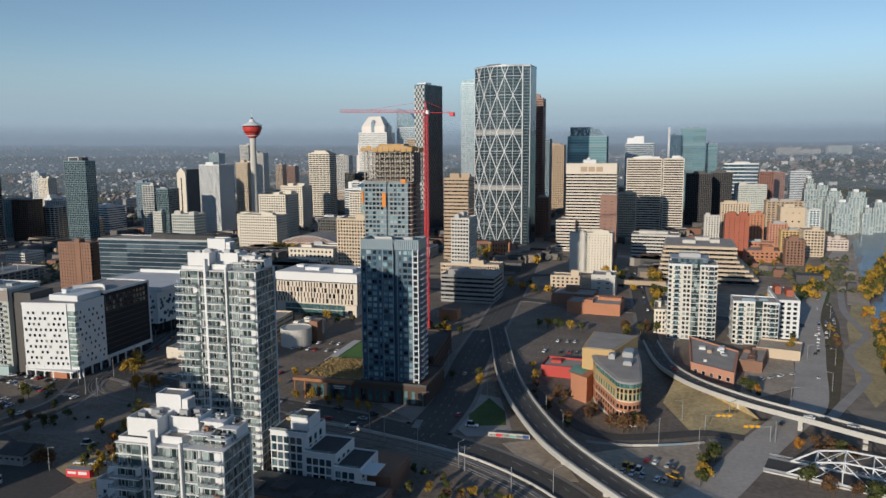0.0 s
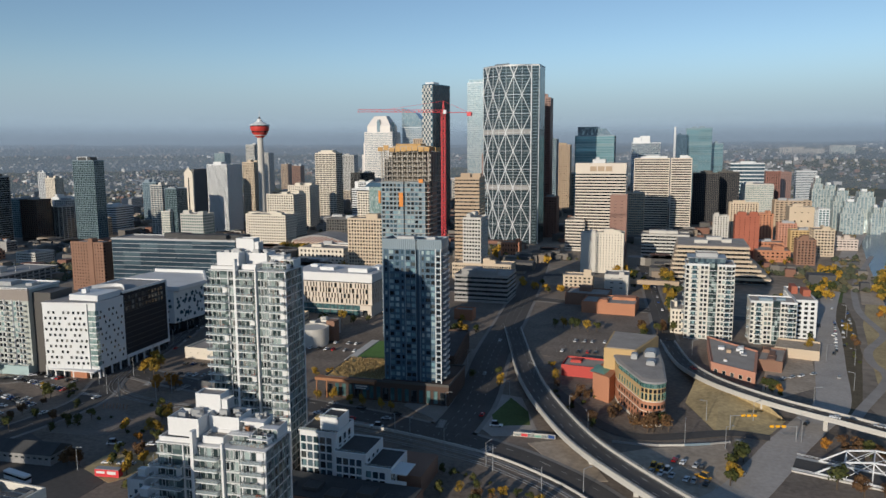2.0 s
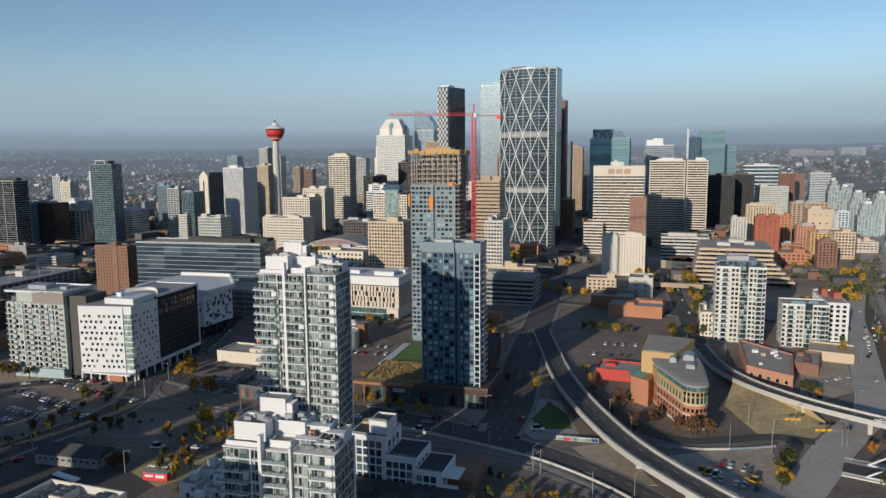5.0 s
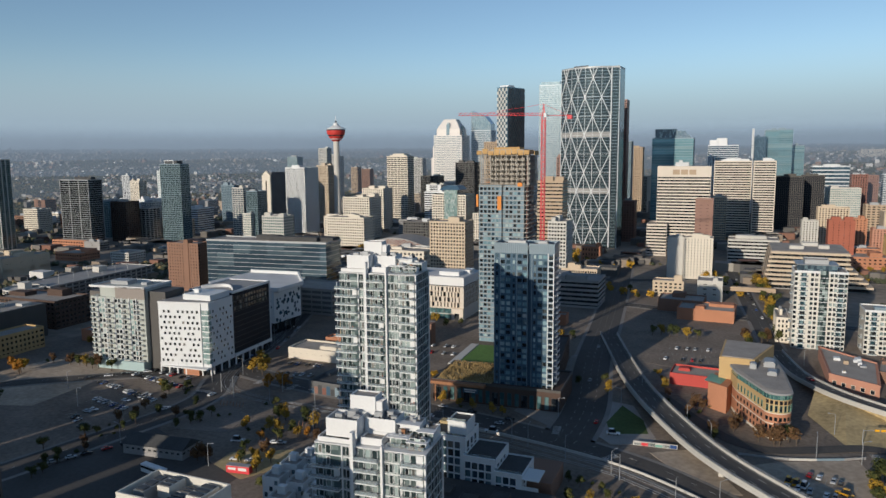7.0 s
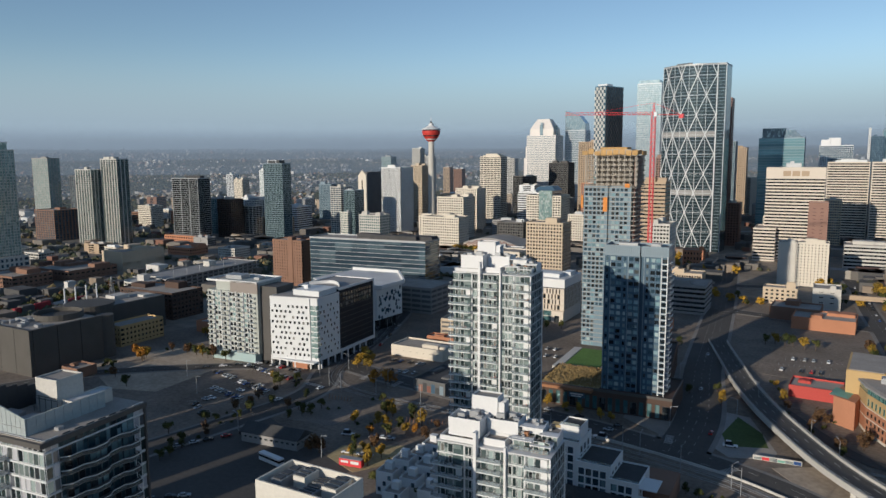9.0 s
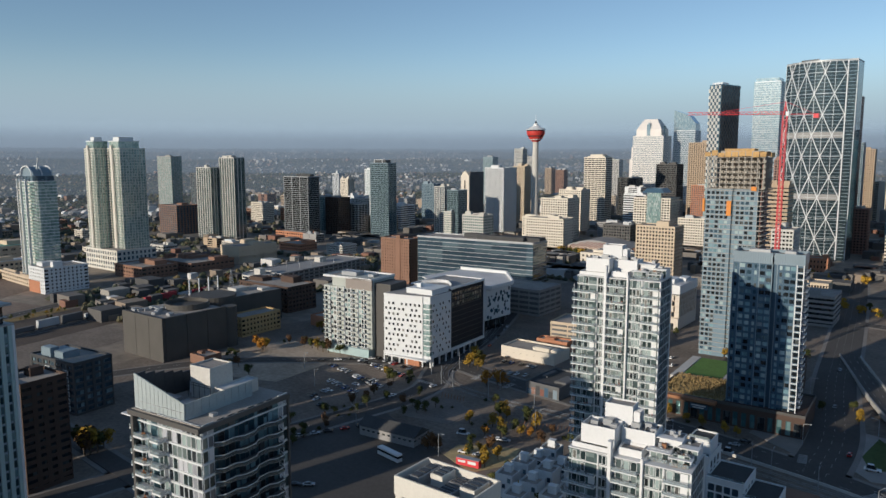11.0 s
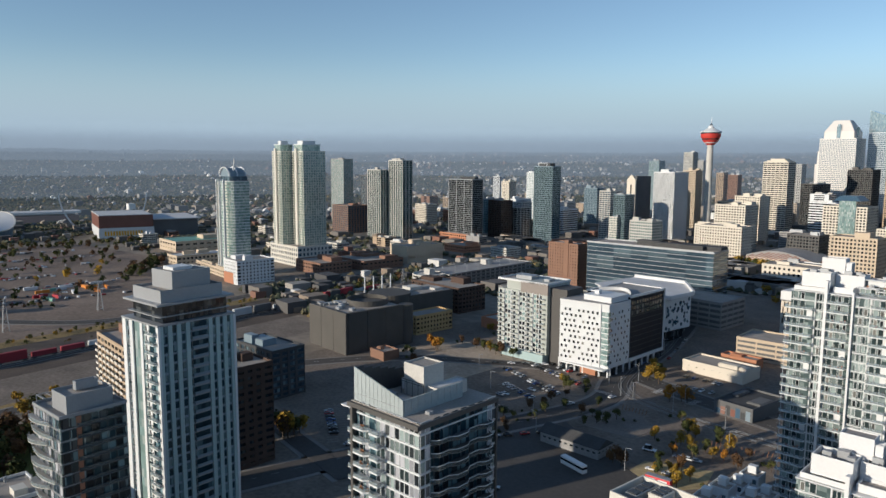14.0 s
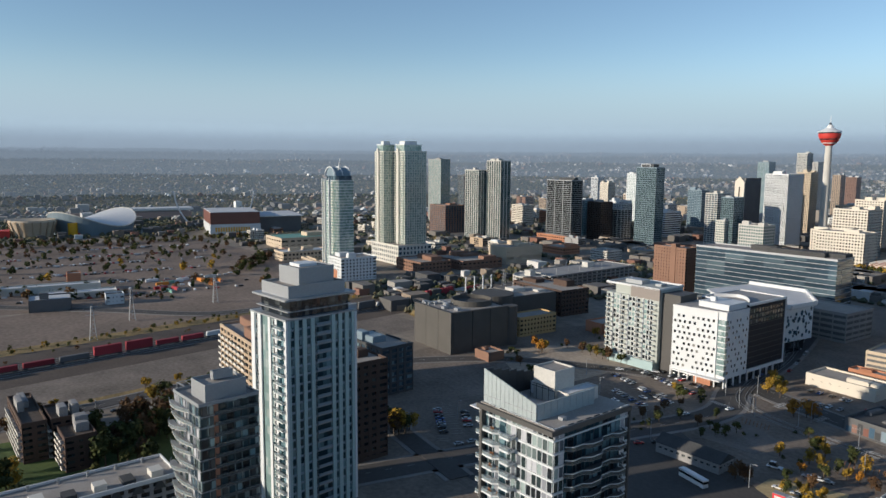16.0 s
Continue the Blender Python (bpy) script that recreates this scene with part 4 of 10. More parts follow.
part("lift_tower", boxes_mesh("lift_tower", [(-16, -0.6, 0, -11, 6, 48)]), "brown_brick", _t)


def college():
    """Cream office block with staggered slot windows, a dark recessed line and a white roof storey."""
    root = thing("college_building", "cream panelled building with staggered slot windows and white roof storey", "building", -251, 466, 0, 4)
    w, d, h = 68, 40, 25
    g = random.Random(17)
    part("body", boxes_mesh("body", [(-w, 0, 0, 0, d, h)]), "cream_stone", root)
    part("recess", boxes_mesh("recess", [(-w + 0.5, 0.6, h, -0.5, d - 0.6, h + 0.9)]), "dark_metal", root)
    part("roof_storey", boxes_mesh("roof_storey", [(-w - 0.4, -0.4, h + 0.9, 0.4, d, h + 7.2)]), "white_paint", root, "blank white roof storey")
    part("roof", boxes_mesh("roof", [(-w + 0.4, 0.4, h + 7.2, -0.4, d - 0.8, h + 7.4)]), "pale_roof", root)
    for x0, y0, a, b, c in ((-22, 6, 16, 10, 3.0), (-48, 10, 12, 8, 2.4), (-62, 22, 6, 6, 2.0), (-8, 20, 6, 12, 2.6)):
        part("rooftop_unit", boxes_mesh("rooftop_unit", [(x0, y0, h + 7.4, x0 + a, y0 + b, h + 7.4 + c)]), "white_panel", root)
    slot = pane_mesh(1.05, 3.5, 0.08, 0.14, "tan_stone", "glass_dark")
    wide = pane_mesh(2.1, 3.5, 0.08, 0.14, "tan_stone", "glass_dark")
    for r in range(4):
        z = 9.2 + r * 4.0
        x = -w + 1.6 + (0.9 if r % 2 else 0)
        while x < -1.2:
            big = g.random() < 0.14
            part("window", wide if big else slot, "", root, at=(x, -0.02, z))
            x += g.choice((2.3, 2.6, 3.1)) + (0.8 if big else 0)
        y = 2.0 + (0.8 if r % 2 else 0)
        while y < d - 2:
            part("window", slot, "", root, at=(0.02, y, z), rz=math.pi / 2)
            y += 3.4
        part("floor_line", boxes_mesh("floor_line", [(-w - 0.12, -0.14, z - 0.42, 0.12, 0.1, z - 0.22)]), "tan_stone", root)
    part("shop_band", boxes_mesh("shop_band", [(-w + 8, -0.6, 0.4, -9, 0.2, 8.0)]), "glass_teal", root, "green glass ground storeys")
    for k in range(9):
        part("shop_post", boxes_mesh("shop_post", [(-w + 8 + k * 6.3, -0.9, 0, -w + 8.6 + k * 6.3, 0.1, 8.2)]), "dark_metal", root)
    part("shop_canopy", boxes_mesh("shop_canopy", [(-w + 7, -1.6, 4.0, -9, 0.1, 4.5)]), "light_concrete", root)
    part("entrance_block", boxes_mesh("entrance_block", [(-9, -2.2, 0, 0.3, 2, 8.6)]), "cream_stone", root)
    part("door_opening", boxes_mesh("door_opening", [(-6.5, -2.3, 0, -2.8, -2.15, 5)]), "glass_dark", root)
    drum = thing("lecture_hall", "round grey-beige concrete hall with a flat gravel roof", "building", -252, 384, 0, 0)
    part("drum", lathe_mesh("drum", [(10, 0), (10, 11.5), (9.3, 11.5), (9.3, 10.8)], 36), "light_concrete", drum)
    part("rear_wing", boxes_mesh("rear_wing", [(-12, 4, 0, 2, 32, 10)]), "light_concrete", drum)
    part("wing_roof", boxes_mesh("wing_roof", [(-11.5, 4.5, 10, 1.5, 31.5, 10.2)]), "gravel_roof", drum)
    part("brick_stair", boxes_mesh("brick_stair", [(5, 8, 0, 11, 14, 14)]), "brown_brick", drum)
    for x0, y0 in ((-10, 12), (-5, 18), (-9, 24)):
        part("rooftop_unit", boxes_mesh("rooftop_unit", [(x0, y0, 10.2, x0 + 4, y0 + 3, 11.8)]), "pale_render", drum)


college()


def library():
    root = thing("library", "white building with scattered hexagon windows and curved roof rim", "building", -350, 368, 0, 8)
    part("body", prism_mesh("body", [(0, 0), (4, 30), (-20, 62), (-58, 62), (-64, 20), (-40, 2)], 9, 31), "white_panel", root)
    part("base", prism_mesh("base", [(-4, 3), (0, 28), (-20, 58), (-54, 58), (-60, 20), (-38, 5)], 0, 9), "glass_dark", root)
    g = random.Random(12)
    for k in range(46):
        x0, z0 = g.uniform(-38, -2), g.uniform(10, 29)
        s = g.uniform(0.7, 1.6)
        me = prism_mesh("hexagon_window", [(s * math.cos(a * math.pi / 3), s * math.sin(a * math.pi / 3)) for a in range(6)], 0, 0.25)
        o = part("hexagon_window", me, "glass_blue", root)
        o.rotation_euler = (math.pi / 2, 0, radians(-1.5))
        o.location = (x0, 0.02 - 0.0 + (-x0) * 0.05 - 0.05, z0)
        y0 = g.uniform(2, 28)
        o = part("hexagon_window", me, "glass_blue", root)
        o.rotation_euler = (math.pi / 2, 0, math.pi / 2)
        o.location = (0.1 + y0 * 4 / 30, y0, g.uniform(10, 29))
    rim = [(-80, -20), (-40, -8), (-4, -4), (6, 28), (-18, 66)]
    part("roof", prism_mesh("roof", [(4, 0), (6, 30), (-18, 66), (-60, 66), (-67, 20), (-42, 0)], 31, 32), "pale_roof", root)
    part("roof_rim", bars_mesh("roof_rim", [((a[0], a[1], 33), (b[0], b[1], 33), 1.2, 2.4) for a, b in zip([(-42, 0), (4, 0), (6, 30), (-18, 66)], [(4, 0), (6, 30), (-18, 66), (-60, 66)])]), "white_paint", root)


library()
block("parking_garage", "grey concrete parking garage with open decks", -350, 437, 46, 36, 20, fh=4.0, bay=9, band=0.45, pier=0.08, wall="grey_concrete", glass="dark_concrete", units=0)
block("parking_garage", "beige concrete parking garage with open decks", -270, 388, 36, 28, 12.5, ang=10, fh=3.1, bay=14, band=0.5, pier=0.05, wall="beige_stone", glass="dark_concrete", units=0)
block("warehouse", "low cream warehouse with a gravel roof", -271.5, 331.5, 37, 20, 6, ang=3.4, fh=6, bay=5, band=0.6, pier=0.7, wall="pale_stone", units=2, unit_h=2)
block("shop", "low red brick shop before a parking garage", -282, 364, 22, 9, 5, ang=4, fh=5, bay=5, band=0.6, pier=0.5, wall="orange_brick", units=1, unit_h=1.2)
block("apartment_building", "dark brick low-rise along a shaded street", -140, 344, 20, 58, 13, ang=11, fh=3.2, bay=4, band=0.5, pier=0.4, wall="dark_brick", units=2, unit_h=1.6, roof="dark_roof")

# ---- near towers ----


def white_condo(label, x, y, ang, w, d, h, floors, seed):
    g = random.Random(seed)
    root = thing("apartment_tower", label, "building", x, y, 0, ang)
    fh = h / floors
    part("body", boxes_mesh("body", [(-w, 0, 0, 0, d, h - 0.4)]), "glass_front", root)
    slab = boxes_mesh("floor_slab", [(-w - 0.22, -0.22, -0.14, 0.05, d + 0.05, 0.14)])
    for i in range(1, floors + 1):
        part("floor_slab", slab, "white_paint", root, at=(0, 0, i * fh))
    X = lambda f: -w + f * w
    for f, wd, dep, top in ((0.365, 0.9, 1.9, 4.5), (0.625, 0.6, 1.2, 1.5), (0.255, 0.35, 0.5, 0), (0.79, 0.35, 0.5, 0), (1.0, 0.5, 0.45, 0)):
        part("fin", boxes_mesh("fin", [(X(f) - wd / 2, -dep, 0, X(f) + wd / 2, 0.1, h + top)]), "white_paint", root)
    win = pane_mesh(1.05, fh * 0.78, 0.09, 0.14, "white_paint", "glass_condo")
    lite = pane_mesh(1.05, fh * 0.72, frame_w=0.09, pane_mat="glass_room")
    side_win = pane_mesh(1.5, fh * 0.8, 0.07, 0.1, "grey_metal", "glass_night")
    wide = pane_mesh(1.6, fh * 0.8, 0.09, 0.14, "white_paint", "glass_condo")
    bays = [(0.0, 0.245, 2.0), (0.385, 0.595, 2.0), (0.80, 0.995, 2.0)]
    bal = [(balcony_mesh((b - a) * w + (1.2 if k == 0 else 0), dep), rail_mesh((b - a) * w + (1.2 if k == 0 else 0), dep)) for k, (a, b, dep) in enumerate(bays)]
    stuffs = [clutter_mesh(seed * 7 + k) for k in range(4)]
    infill = boxes_mesh("white_infill", [(-0.9, -0.12, 0.34, 0.9, 0, fh - 0.34)])
    for i in range(2 if floors > 20 else 3, floors):
        z = i * fh
        for k, (a, b, dep) in enumerate(bays):
            cx = X((a + b) / 2) - (0.6 if k == 0 else 0)
            if not (k == 0 and i == floors - 1):
                o = part("balcony", bal[k][0], "white_panel", root, at=(cx, -0.2, z + 0.2))
                part("railing", bal[k][1], "rail_glass", o, "glass balcony railing")
                if g.random() < 0.6:
                    part("furniture", g.choice(stuffs), g.choice(["timber", "dark_metal", "grey_metal", "red_brick"]), o)
            for j in range(2 + (k == 1)):
                part("window", wide if g.random() < 0.75 else lite, "", root, at=(X(a + (b - a) * (0.2 + j * 0.3)), -0.02, z + 0.35))
            if k == 2 and g.random() < 0.6 or g.random() < 0.15:
                part("white_infill", infill, "white_paint", root, at=(X(b) - 1.4, -0.01, z))
        for f in (0.275, 0.305, 0.335, 0.66, 0.70, 0.745):
            if g.random() < 0.85:
                part("window", win if g.random() < 0.8 else lite, "", root, at=(X(f), -0.02, z + 0.4))
        for f in (0.15, 0.38, 0.62, 0.85):
            if g.random() < 0.75:
                part("window", side_win, "", root, at=(0.04, d * f, z + 0.4), rz=math.pi / 2)
    mul = boxes_mesh("mullion", [(0, -0.08, 0, 0.14, 0.08, h)])
    for k in range(1, 6):
        part("mullion", mul, "grey_metal", root, at=(0.0, d * k / 6 - 0.15, 0))
    a = boxes_mesh("corner_post", [(-0.35, d - 0.3, 0, 0.3, d + 0.35, h)])
    part("corner_post", a, "white_paint", root)
    # stepped roof
    top = h + 0.3
    terrace(root, X(0.02), 0.3, top, X(0.36), d * 0.95, top + 1.3)
    terrace(root, X(0.08), d * 0.12, top + 1.2, X(0.37), d * 0.62, top + 6.2, lip=1.6, name="mechanical_room")
    terrace(root, X(0.40), d * 0.10, top, X(0.60), d * 0.45, top + 2.0)
    terrace(root, X(0.38), d * 0.45, top, X(0.66), d * 0.95, top + 5.6, lip=1.0, name="mechanical_room")
    terrace(root, X(0.20), d * 0.66, top + 1.2, X(0.44), d * 1.0, top + 10.5, lip=0.5, name="lift_tower")
    for k in range(6):
        part("roof_louvre", boxes_mesh("roof_louvre", [(X(0.445), d * (0.68 + 0.05 * k), top + 6, X(0.50), d * (0.69 + 0.05 * k), top + 9.2)]), "white_paint", root)
    for a0, a1, b0, b1, zz in ((0.64, 0.80, 0.28, 0.62, 2.2), (0.82, 0.97, 0.24, 0.5, 1.6), (0.68, 0.86, 0.58, 0.98, 4.4), (0.86, 0.99, 0.55, 0.98, 3.0)):
        o = terrace(root, X(a0), d * b0, top, X(a1), d * b1, top + zz, wall="white_panel", lip=0.35)
        part("canopy", boxes_mesh("canopy", [(X(a0) - 0.6, d * b0 - 1.3, top + zz, X(a1) + 0.5, d * b0 + 1.5, top + zz + 0.22)]), "white_paint", o)
        part("railing", boxes_mesh("railing", [(X(a0), d * b0 - 2.0, top + 0.1, X(a1), d * b0 - 1.95, top + 1.1)]), "rail_glass", o, "glass terrace railing")
        for q in range(3):
            part("window", wide, "", o, at=(X(a0 + (a1 - a0) * (0.2 + 0.3 * q)), d * b0 - 0.02, top + 0.1))
        part("planter", boxes_mesh("planter", [(X(a0) + 0.5, d * b0 - 1.8, top, X(a0) + 2.0, d * b0 - 1.1, top + 0.7), (X(a1) - 1.6, d * b0 - 1.7, top, X(a1) - 0.6, d * b0 - 0.9, top + 0.8)]), g.choice(["timber", "dark_metal", "leaf_rust"]), o)
        for q in range(3):
            px, py, s = X(g.uniform(a0 + 0.02, a1 - 0.05)), d * g.uniform(b0 + 0.05, b1 - 0.08), g.uniform(0.5, 1.1)
            part("roof_vent", boxes_mesh("roof_vent", [(px, py, top + zz - 0.3, px + s, py + s * 0.8, top + zz + s), (px - 0.1, py - 0.1, top + zz + s, px + s + 0.1, py + s * 0.8 + 0.1, top + zz + s + 0.12)]), g.choice(["grey_metal", "dark_metal", "timber"]), o)
    # plant on the roof of the mechanical rooms
    for px, py, pz, s in ((0.13, 0.3, 5.2, 1.6), (0.22, 0.42, 5.2, 2.0), (0.30, 0.3, 5.2, 1.4), (0.44, 0.6, 4.9, 1.8), (0.53, 0.75, 4.9, 1.5), (0.60, 0.58, 4.9, 1.2), (0.46, 0.84, 4.9, 1.2)):
        part("rooftop_unit", boxes_mesh("rooftop_unit", [(X(px), d * py, top + pz - 0.6, X(px) + s * 1.3, d * py + s, top + pz + s * 0.9)]), "grey_metal", root)
    for px in (0.42, 0.49, 0.56, 0.63):
        part("duct", bars_mesh("duct", [((X(px), d * 0.5, top + 5.2), (X(px), d * 0.92, top + 5.2), 0.35), ((X(px), d * 0.5, top + 5.2), (X(px), d * 0.5, top + 4.3), 0.35)]), "dark_metal", root)
    return root


white_condo("tall white apartment tower with glass balconies and stepped roof", -157, 213, 9, 30.5, 15, 79.5, 26, 3)
white_condo("shorter white apartment tower with terraced penthouse roof", -116.5, 141, 8, 31.5, 14, 46.5, 15, 5)


def blue_tower():
    x, y, w, d, h, n = -134, 310.5, 29.5, 15, 81, 26
    g = random.Random(11)
    root = thing("apartment_tower", "dark blue glass apartment tower above a brick podium", "building", x, y, 0, 7)
    fh = (h - 5) / n
    part_each("body", [(-w, 0.3, 0, -w * 0.44, d, h - 5), (-w * 0.44, 1.6, 0, -w * 0.37, d, h - 5), (-w * 0.37, 0.3, 0, -0.3, d, h - 5)], "blue_panel", root)
    wins = [pane_mesh(2.3, fh * 0.68, 0.1, 0.2, "blue_panel", m) for m in ("glass_pane", "glass_blue", "glass_dark", "glass_pale")]
    small = [pane_mesh(1.3, fh * 0.68, 0.1, 0.2, "blue_panel", m) for m in ("glass_pane", "glass_blue", "glass_dark", "glass_pale")]
    xs = [-w * f for f in (0.955, 0.86, 0.765, 0.67, 0.575, 0.485)] + [-w * f for f in (0.32, 0.235, 0.15)]
    for i in range(3, n):
        for j, px in enumerate(xs):
            k = g.choices((0, 1, 2, 3), (6, 2, 4, 1))[0]
            part("window", (wins if j % 3 else small)[k], "", root, at=(px, 0.32, i * fh + 0.5))
    for f in (1.0, 0.9, 0.62, 0.44, 0.37, 0.11):
        part("mullion", boxes_mesh("mullion", [(-w * f - 0.15, 0, 0, -w * f + 0.15, 0.4, h - 5)]), "slate_panel", root)
    band = boxes_mesh("floor_band", [(-w, 0.12, -0.2, -w * 0.44, 0.35, 0.2), (-w * 0.37, 0.12, -0.2, -w * 0.1, 0.35, 0.2)])
    bal = balcony_mesh(2.6, 1.5)
    side = boxes_mesh("balcony", [(0, -1.6, -0.1, 1.5, 1.6, 0.12), (1.42, -1.6, 0.12, 1.5, 1.6, 1.1)])
    for i in range(1, n + 1):
        part("floor_band", band, "blue_panel", root, at=(0, 0, i * fh))
        if i < n:
            part("balcony", bal, "white_panel", root, at=(-1.5, 0.5, i * fh))
            part("balcony", side, "white_panel", root, at=(-0.3, 4.0, i * fh))
            part("balcony", side, "slate_panel", root, at=(-0.3, 10.0, i * fh))
        part("window", wins[2], "", root, at=(-1.5, 0.32, (i - 1) * fh + 0.3))
    part("corner_frame", boxes_mesh("corner_frame", [(-0.35, -1.1, 0, 0.05, -0.7, h - 4.5), (-3.1, -0.2, 0, -2.8, 0.35, h - 4.5)]), "white_panel", root)
    part("crown_screen", boxes_mesh("crown_screen", [(-w, 0, h - 5, -w * 0.44, 0.4, h), (-w * 0.42, 0.0, h - 5, 0, 0.4, h), (-w, d - 0.4, h - 5, 0, d, h), (-0.4, 0.4, h - 5, 0, d - 0.4, h), (-w, 0.4, h - 5, -w + 0.4, d - 0.4, h)]), "slate_panel", root)
    fin = boxes_mesh("crown_fin", [(-0.06, -0.25, h - 4.8, 0.06, 0.0, h - 0.1)])
    for k in range(30):
        part("crown_fin", fin, "slate_panel", root, at=(-w + 0.5 + k, 0, 0))
    part("roof", boxes_mesh("roof", [(-w + 0.4, 0.4, h - 1.6, -0.4, d - 0.4, h - 1.3)]), "gravel_roof", root)
    part("rooftop_unit", boxes_mesh("rooftop_unit", [(-w * 0.8, 4, h - 1.3, -w * 0.5, 9, h + 0.8), (-w * 0.3, 5, h - 1.3, -w * 0.15, 10, h + 0.6)]), "grey_metal", root)
    pod = thing("podium_building", "two-storey dark brick podium with teal glass shopfronts", "building", -132, 306, 0, 6)
    part("body", boxes_mesh("body", [(-62, 0, 0, 3, 34, 10)]), "dark_brick", pod)
    shop = pane_mesh(2.2, 6.5, 0.15, 0.25, "dark_metal", "glass_teal")
    shop2 = pane_mesh(3.0, 6.0, 0.15, 0.25, "dark_metal", "glass_dark")
    for k in range(17):
        part("shopfront", shop if k % 4 else shop2, "", pod, at=(-59 + k * 3.7, -0.02, 0.8))
    part("canopy", boxes_mesh("canopy", [(-66, -3.5, 9.2, -34, 1, 10.6), (-65.5, -3, 0, -65, -2.5, 9.2), (-60, -3, 0, -59.5, -2.5, 9.2)]), "timber", pod)
    part("sign_panel", boxes_mesh("sign_panel", [(-46, -0.6, 5.2, -38, -0.3, 7.6)]), "blue_panel", pod, "dark blue shop sign with two pale bars")
    part("sign_bar", boxes_mesh("sign_bar", [(-45.3, -0.68, 6.6, -38.8, -0.6, 7.2), (-44.8, -0.68, 5.6, -39.6, -0.6, 6.1)]), "white_paint", pod)
    part("parapet", ring_mesh("parapet", -62.2, -0.2, 3.2, 34.2, 9.6, 10.9, 0.5), "charcoal_panel", pod)
    part("green_roof", boxes_mesh("green_roof", [(-61, 0.8, 10, -32, 33, 10.5)]), "dry_grass", pod, "dry ochre planted roof")
    reeds = []
    for _ in range(900):
        px, py, hh = g.uniform(-60.5, -32.5), g.uniform(1.2, 32.5), g.uniform(0.5, 1.5)
        reeds.append(((px, py, 10.4), (px + g.uniform(-0.4, 0.4), py + g.uniform(-0.4, 0.4), 10.5 + hh), g.uniform(0.25, 0.6)))
    tagged(part("reed_planting", bars_mesh("reed_planting", reeds), "weedy_verge", pod, "dry ochre reeds"), kind="stuff")
    part("lawn", boxes_mesh("lawn", [(-61, 34.5, 3, -42, 78, 8.5)]), "turf", pod, "mown green lawn terrace")
    part("ramp_path", boxes_mesh("ramp_path", [(-41.5, 34.5, 3, -38, 78, 8.6), (-66, 34.5, 3, -61.4, 78, 8.8)]), "light_concrete", pod)


blue_tower()


def building_site():
    x, y, w, d, h = -184, 418, 33, 27, 127
    root = thing("tower_under_construction", "half-clad concrete tower under construction with timber formwork", "building", x, y, 0, 6)
    clad, fh = 104.0, 2.95
    part("core", boxes_mesh("core", [(-w + 6, 7, 0, -5, d - 4, h)]), "raw_concrete", root)
    part_each("body", [(-w, 0.4, 0, -w * 0.54, d - 1, clad), (-w * 0.54, 2.0, 0, -w * 0.48, d - 1, clad), (-w * 0.48, 0.4, 0, -3.2, d - 1, clad)], "site_panel", root)
    n = round(clad / fh)
    wins = [pane_mesh(2.1, fh * 0.66, 0.1, 0.16, "slate_panel", m) for m in ("glass_dark", "glass_pane", "glass_blue")]
    g = random.Random(5)
    bal = balcony_mesh(3.0, 0.9)
    band = boxes_mesh("floor_band", [(-w - 0.1, 0.1, -0.3, -w * 0.53, 0.5, 0.3), (-w * 0.49, 0.1, -0.3, -3.1, 0.5, 0.3)])
    slab = boxes_mesh("floor_slab", [(-w - 0.5, -0.3, -0.14, 0.2, d + 0.2, 0.14)])
    for i in range(n):
        z = i * fh
        part("floor_band", band, "slate_panel", root, at=(0, 0, z + fh))
        for f in (0.95, 0.87, 0.79, 0.71, 0.63, 0.43, 0.35, 0.27, 0.19):
            if i > 8 or f > 0.75:
                part("window", g.choices(wins, (6, 2, 2))[0], "", root, at=(-w * f, 0.41, z + 0.5))
        part("floor_slab", slab, "raw_concrete", root, at=(0, 0, z + fh))
        if i > 12:
            part("balcony", bal, "light_concrete", root, at=(-1.7, 0.6, z))
    part("shear_wall", boxes_mesh("shear_wall", [(-2.2, 3.5, 0, -1.8, 9.5, h - 4), (-2.2, 14, 0, -1.8, 24, h - 4)]), "brown_granite", root, "bare rust-brown concrete wall")
    m = 7
    for i in range(m):
        z = clad + 0.4 + i * 3.1
        part("floor_slab", slab, "raw_concrete", root, at=(0, 0, z))
    col = boxes_mesh("column", [(-0.3, -0.3, clad, 0.3, 0.3, h - 3.5)])
    for i in range(10):
        part("column", col, "raw_concrete", root, at=(-w + 0.8 + i * (w - 1.6) / 9, 0.6, 0))
        part("column", col, "raw_concrete", root, at=(-w + 0.8 + i * (w - 1.6) / 9, 6.0, 0))
    for i in range(6):
        part("column", col, "raw_concrete", root, at=(-0.8, 3.5 + i * 4.4, 0))
    prop = boxes_mesh("prop", [(-0.1, -0.1, 0, 0.1, 0.1, 2.9)])
    for i in range(22):
        part("prop", prop, "light_concrete", root, at=(-w + 1 + (i % 22) * 1.45, 1.0, clad + 0.5 + 3.1 * g.randrange(2, 6)))
    for i in range(9):
        zz = h - 3.4 + g.uniform(-0.6, 0.6)
        part("formwork", boxes_mesh("formwork", [(-w - 1.2 + i * 3.9, -1.2, zz, -w + 2.2 + i * 3.9, -0.9, zz + g.uniform(2.2, 3.6)), (-w - 1.2 + i * 3.9, -1.2, zz, -w + 2.2 + i * 3.9, 3.5, zz + 0.3)]), "plywood", root)
    part("formwork", boxes_mesh("formwork", [(0.2, 0, h - 3.2, 0.6, 12, h - 0.5), (0.2, 14, h - 3.6, 0.6, 26, h - 1.0), (-w + 8, 8, h - 1, -8, 20, h + 1.4)]), "plywood", root)
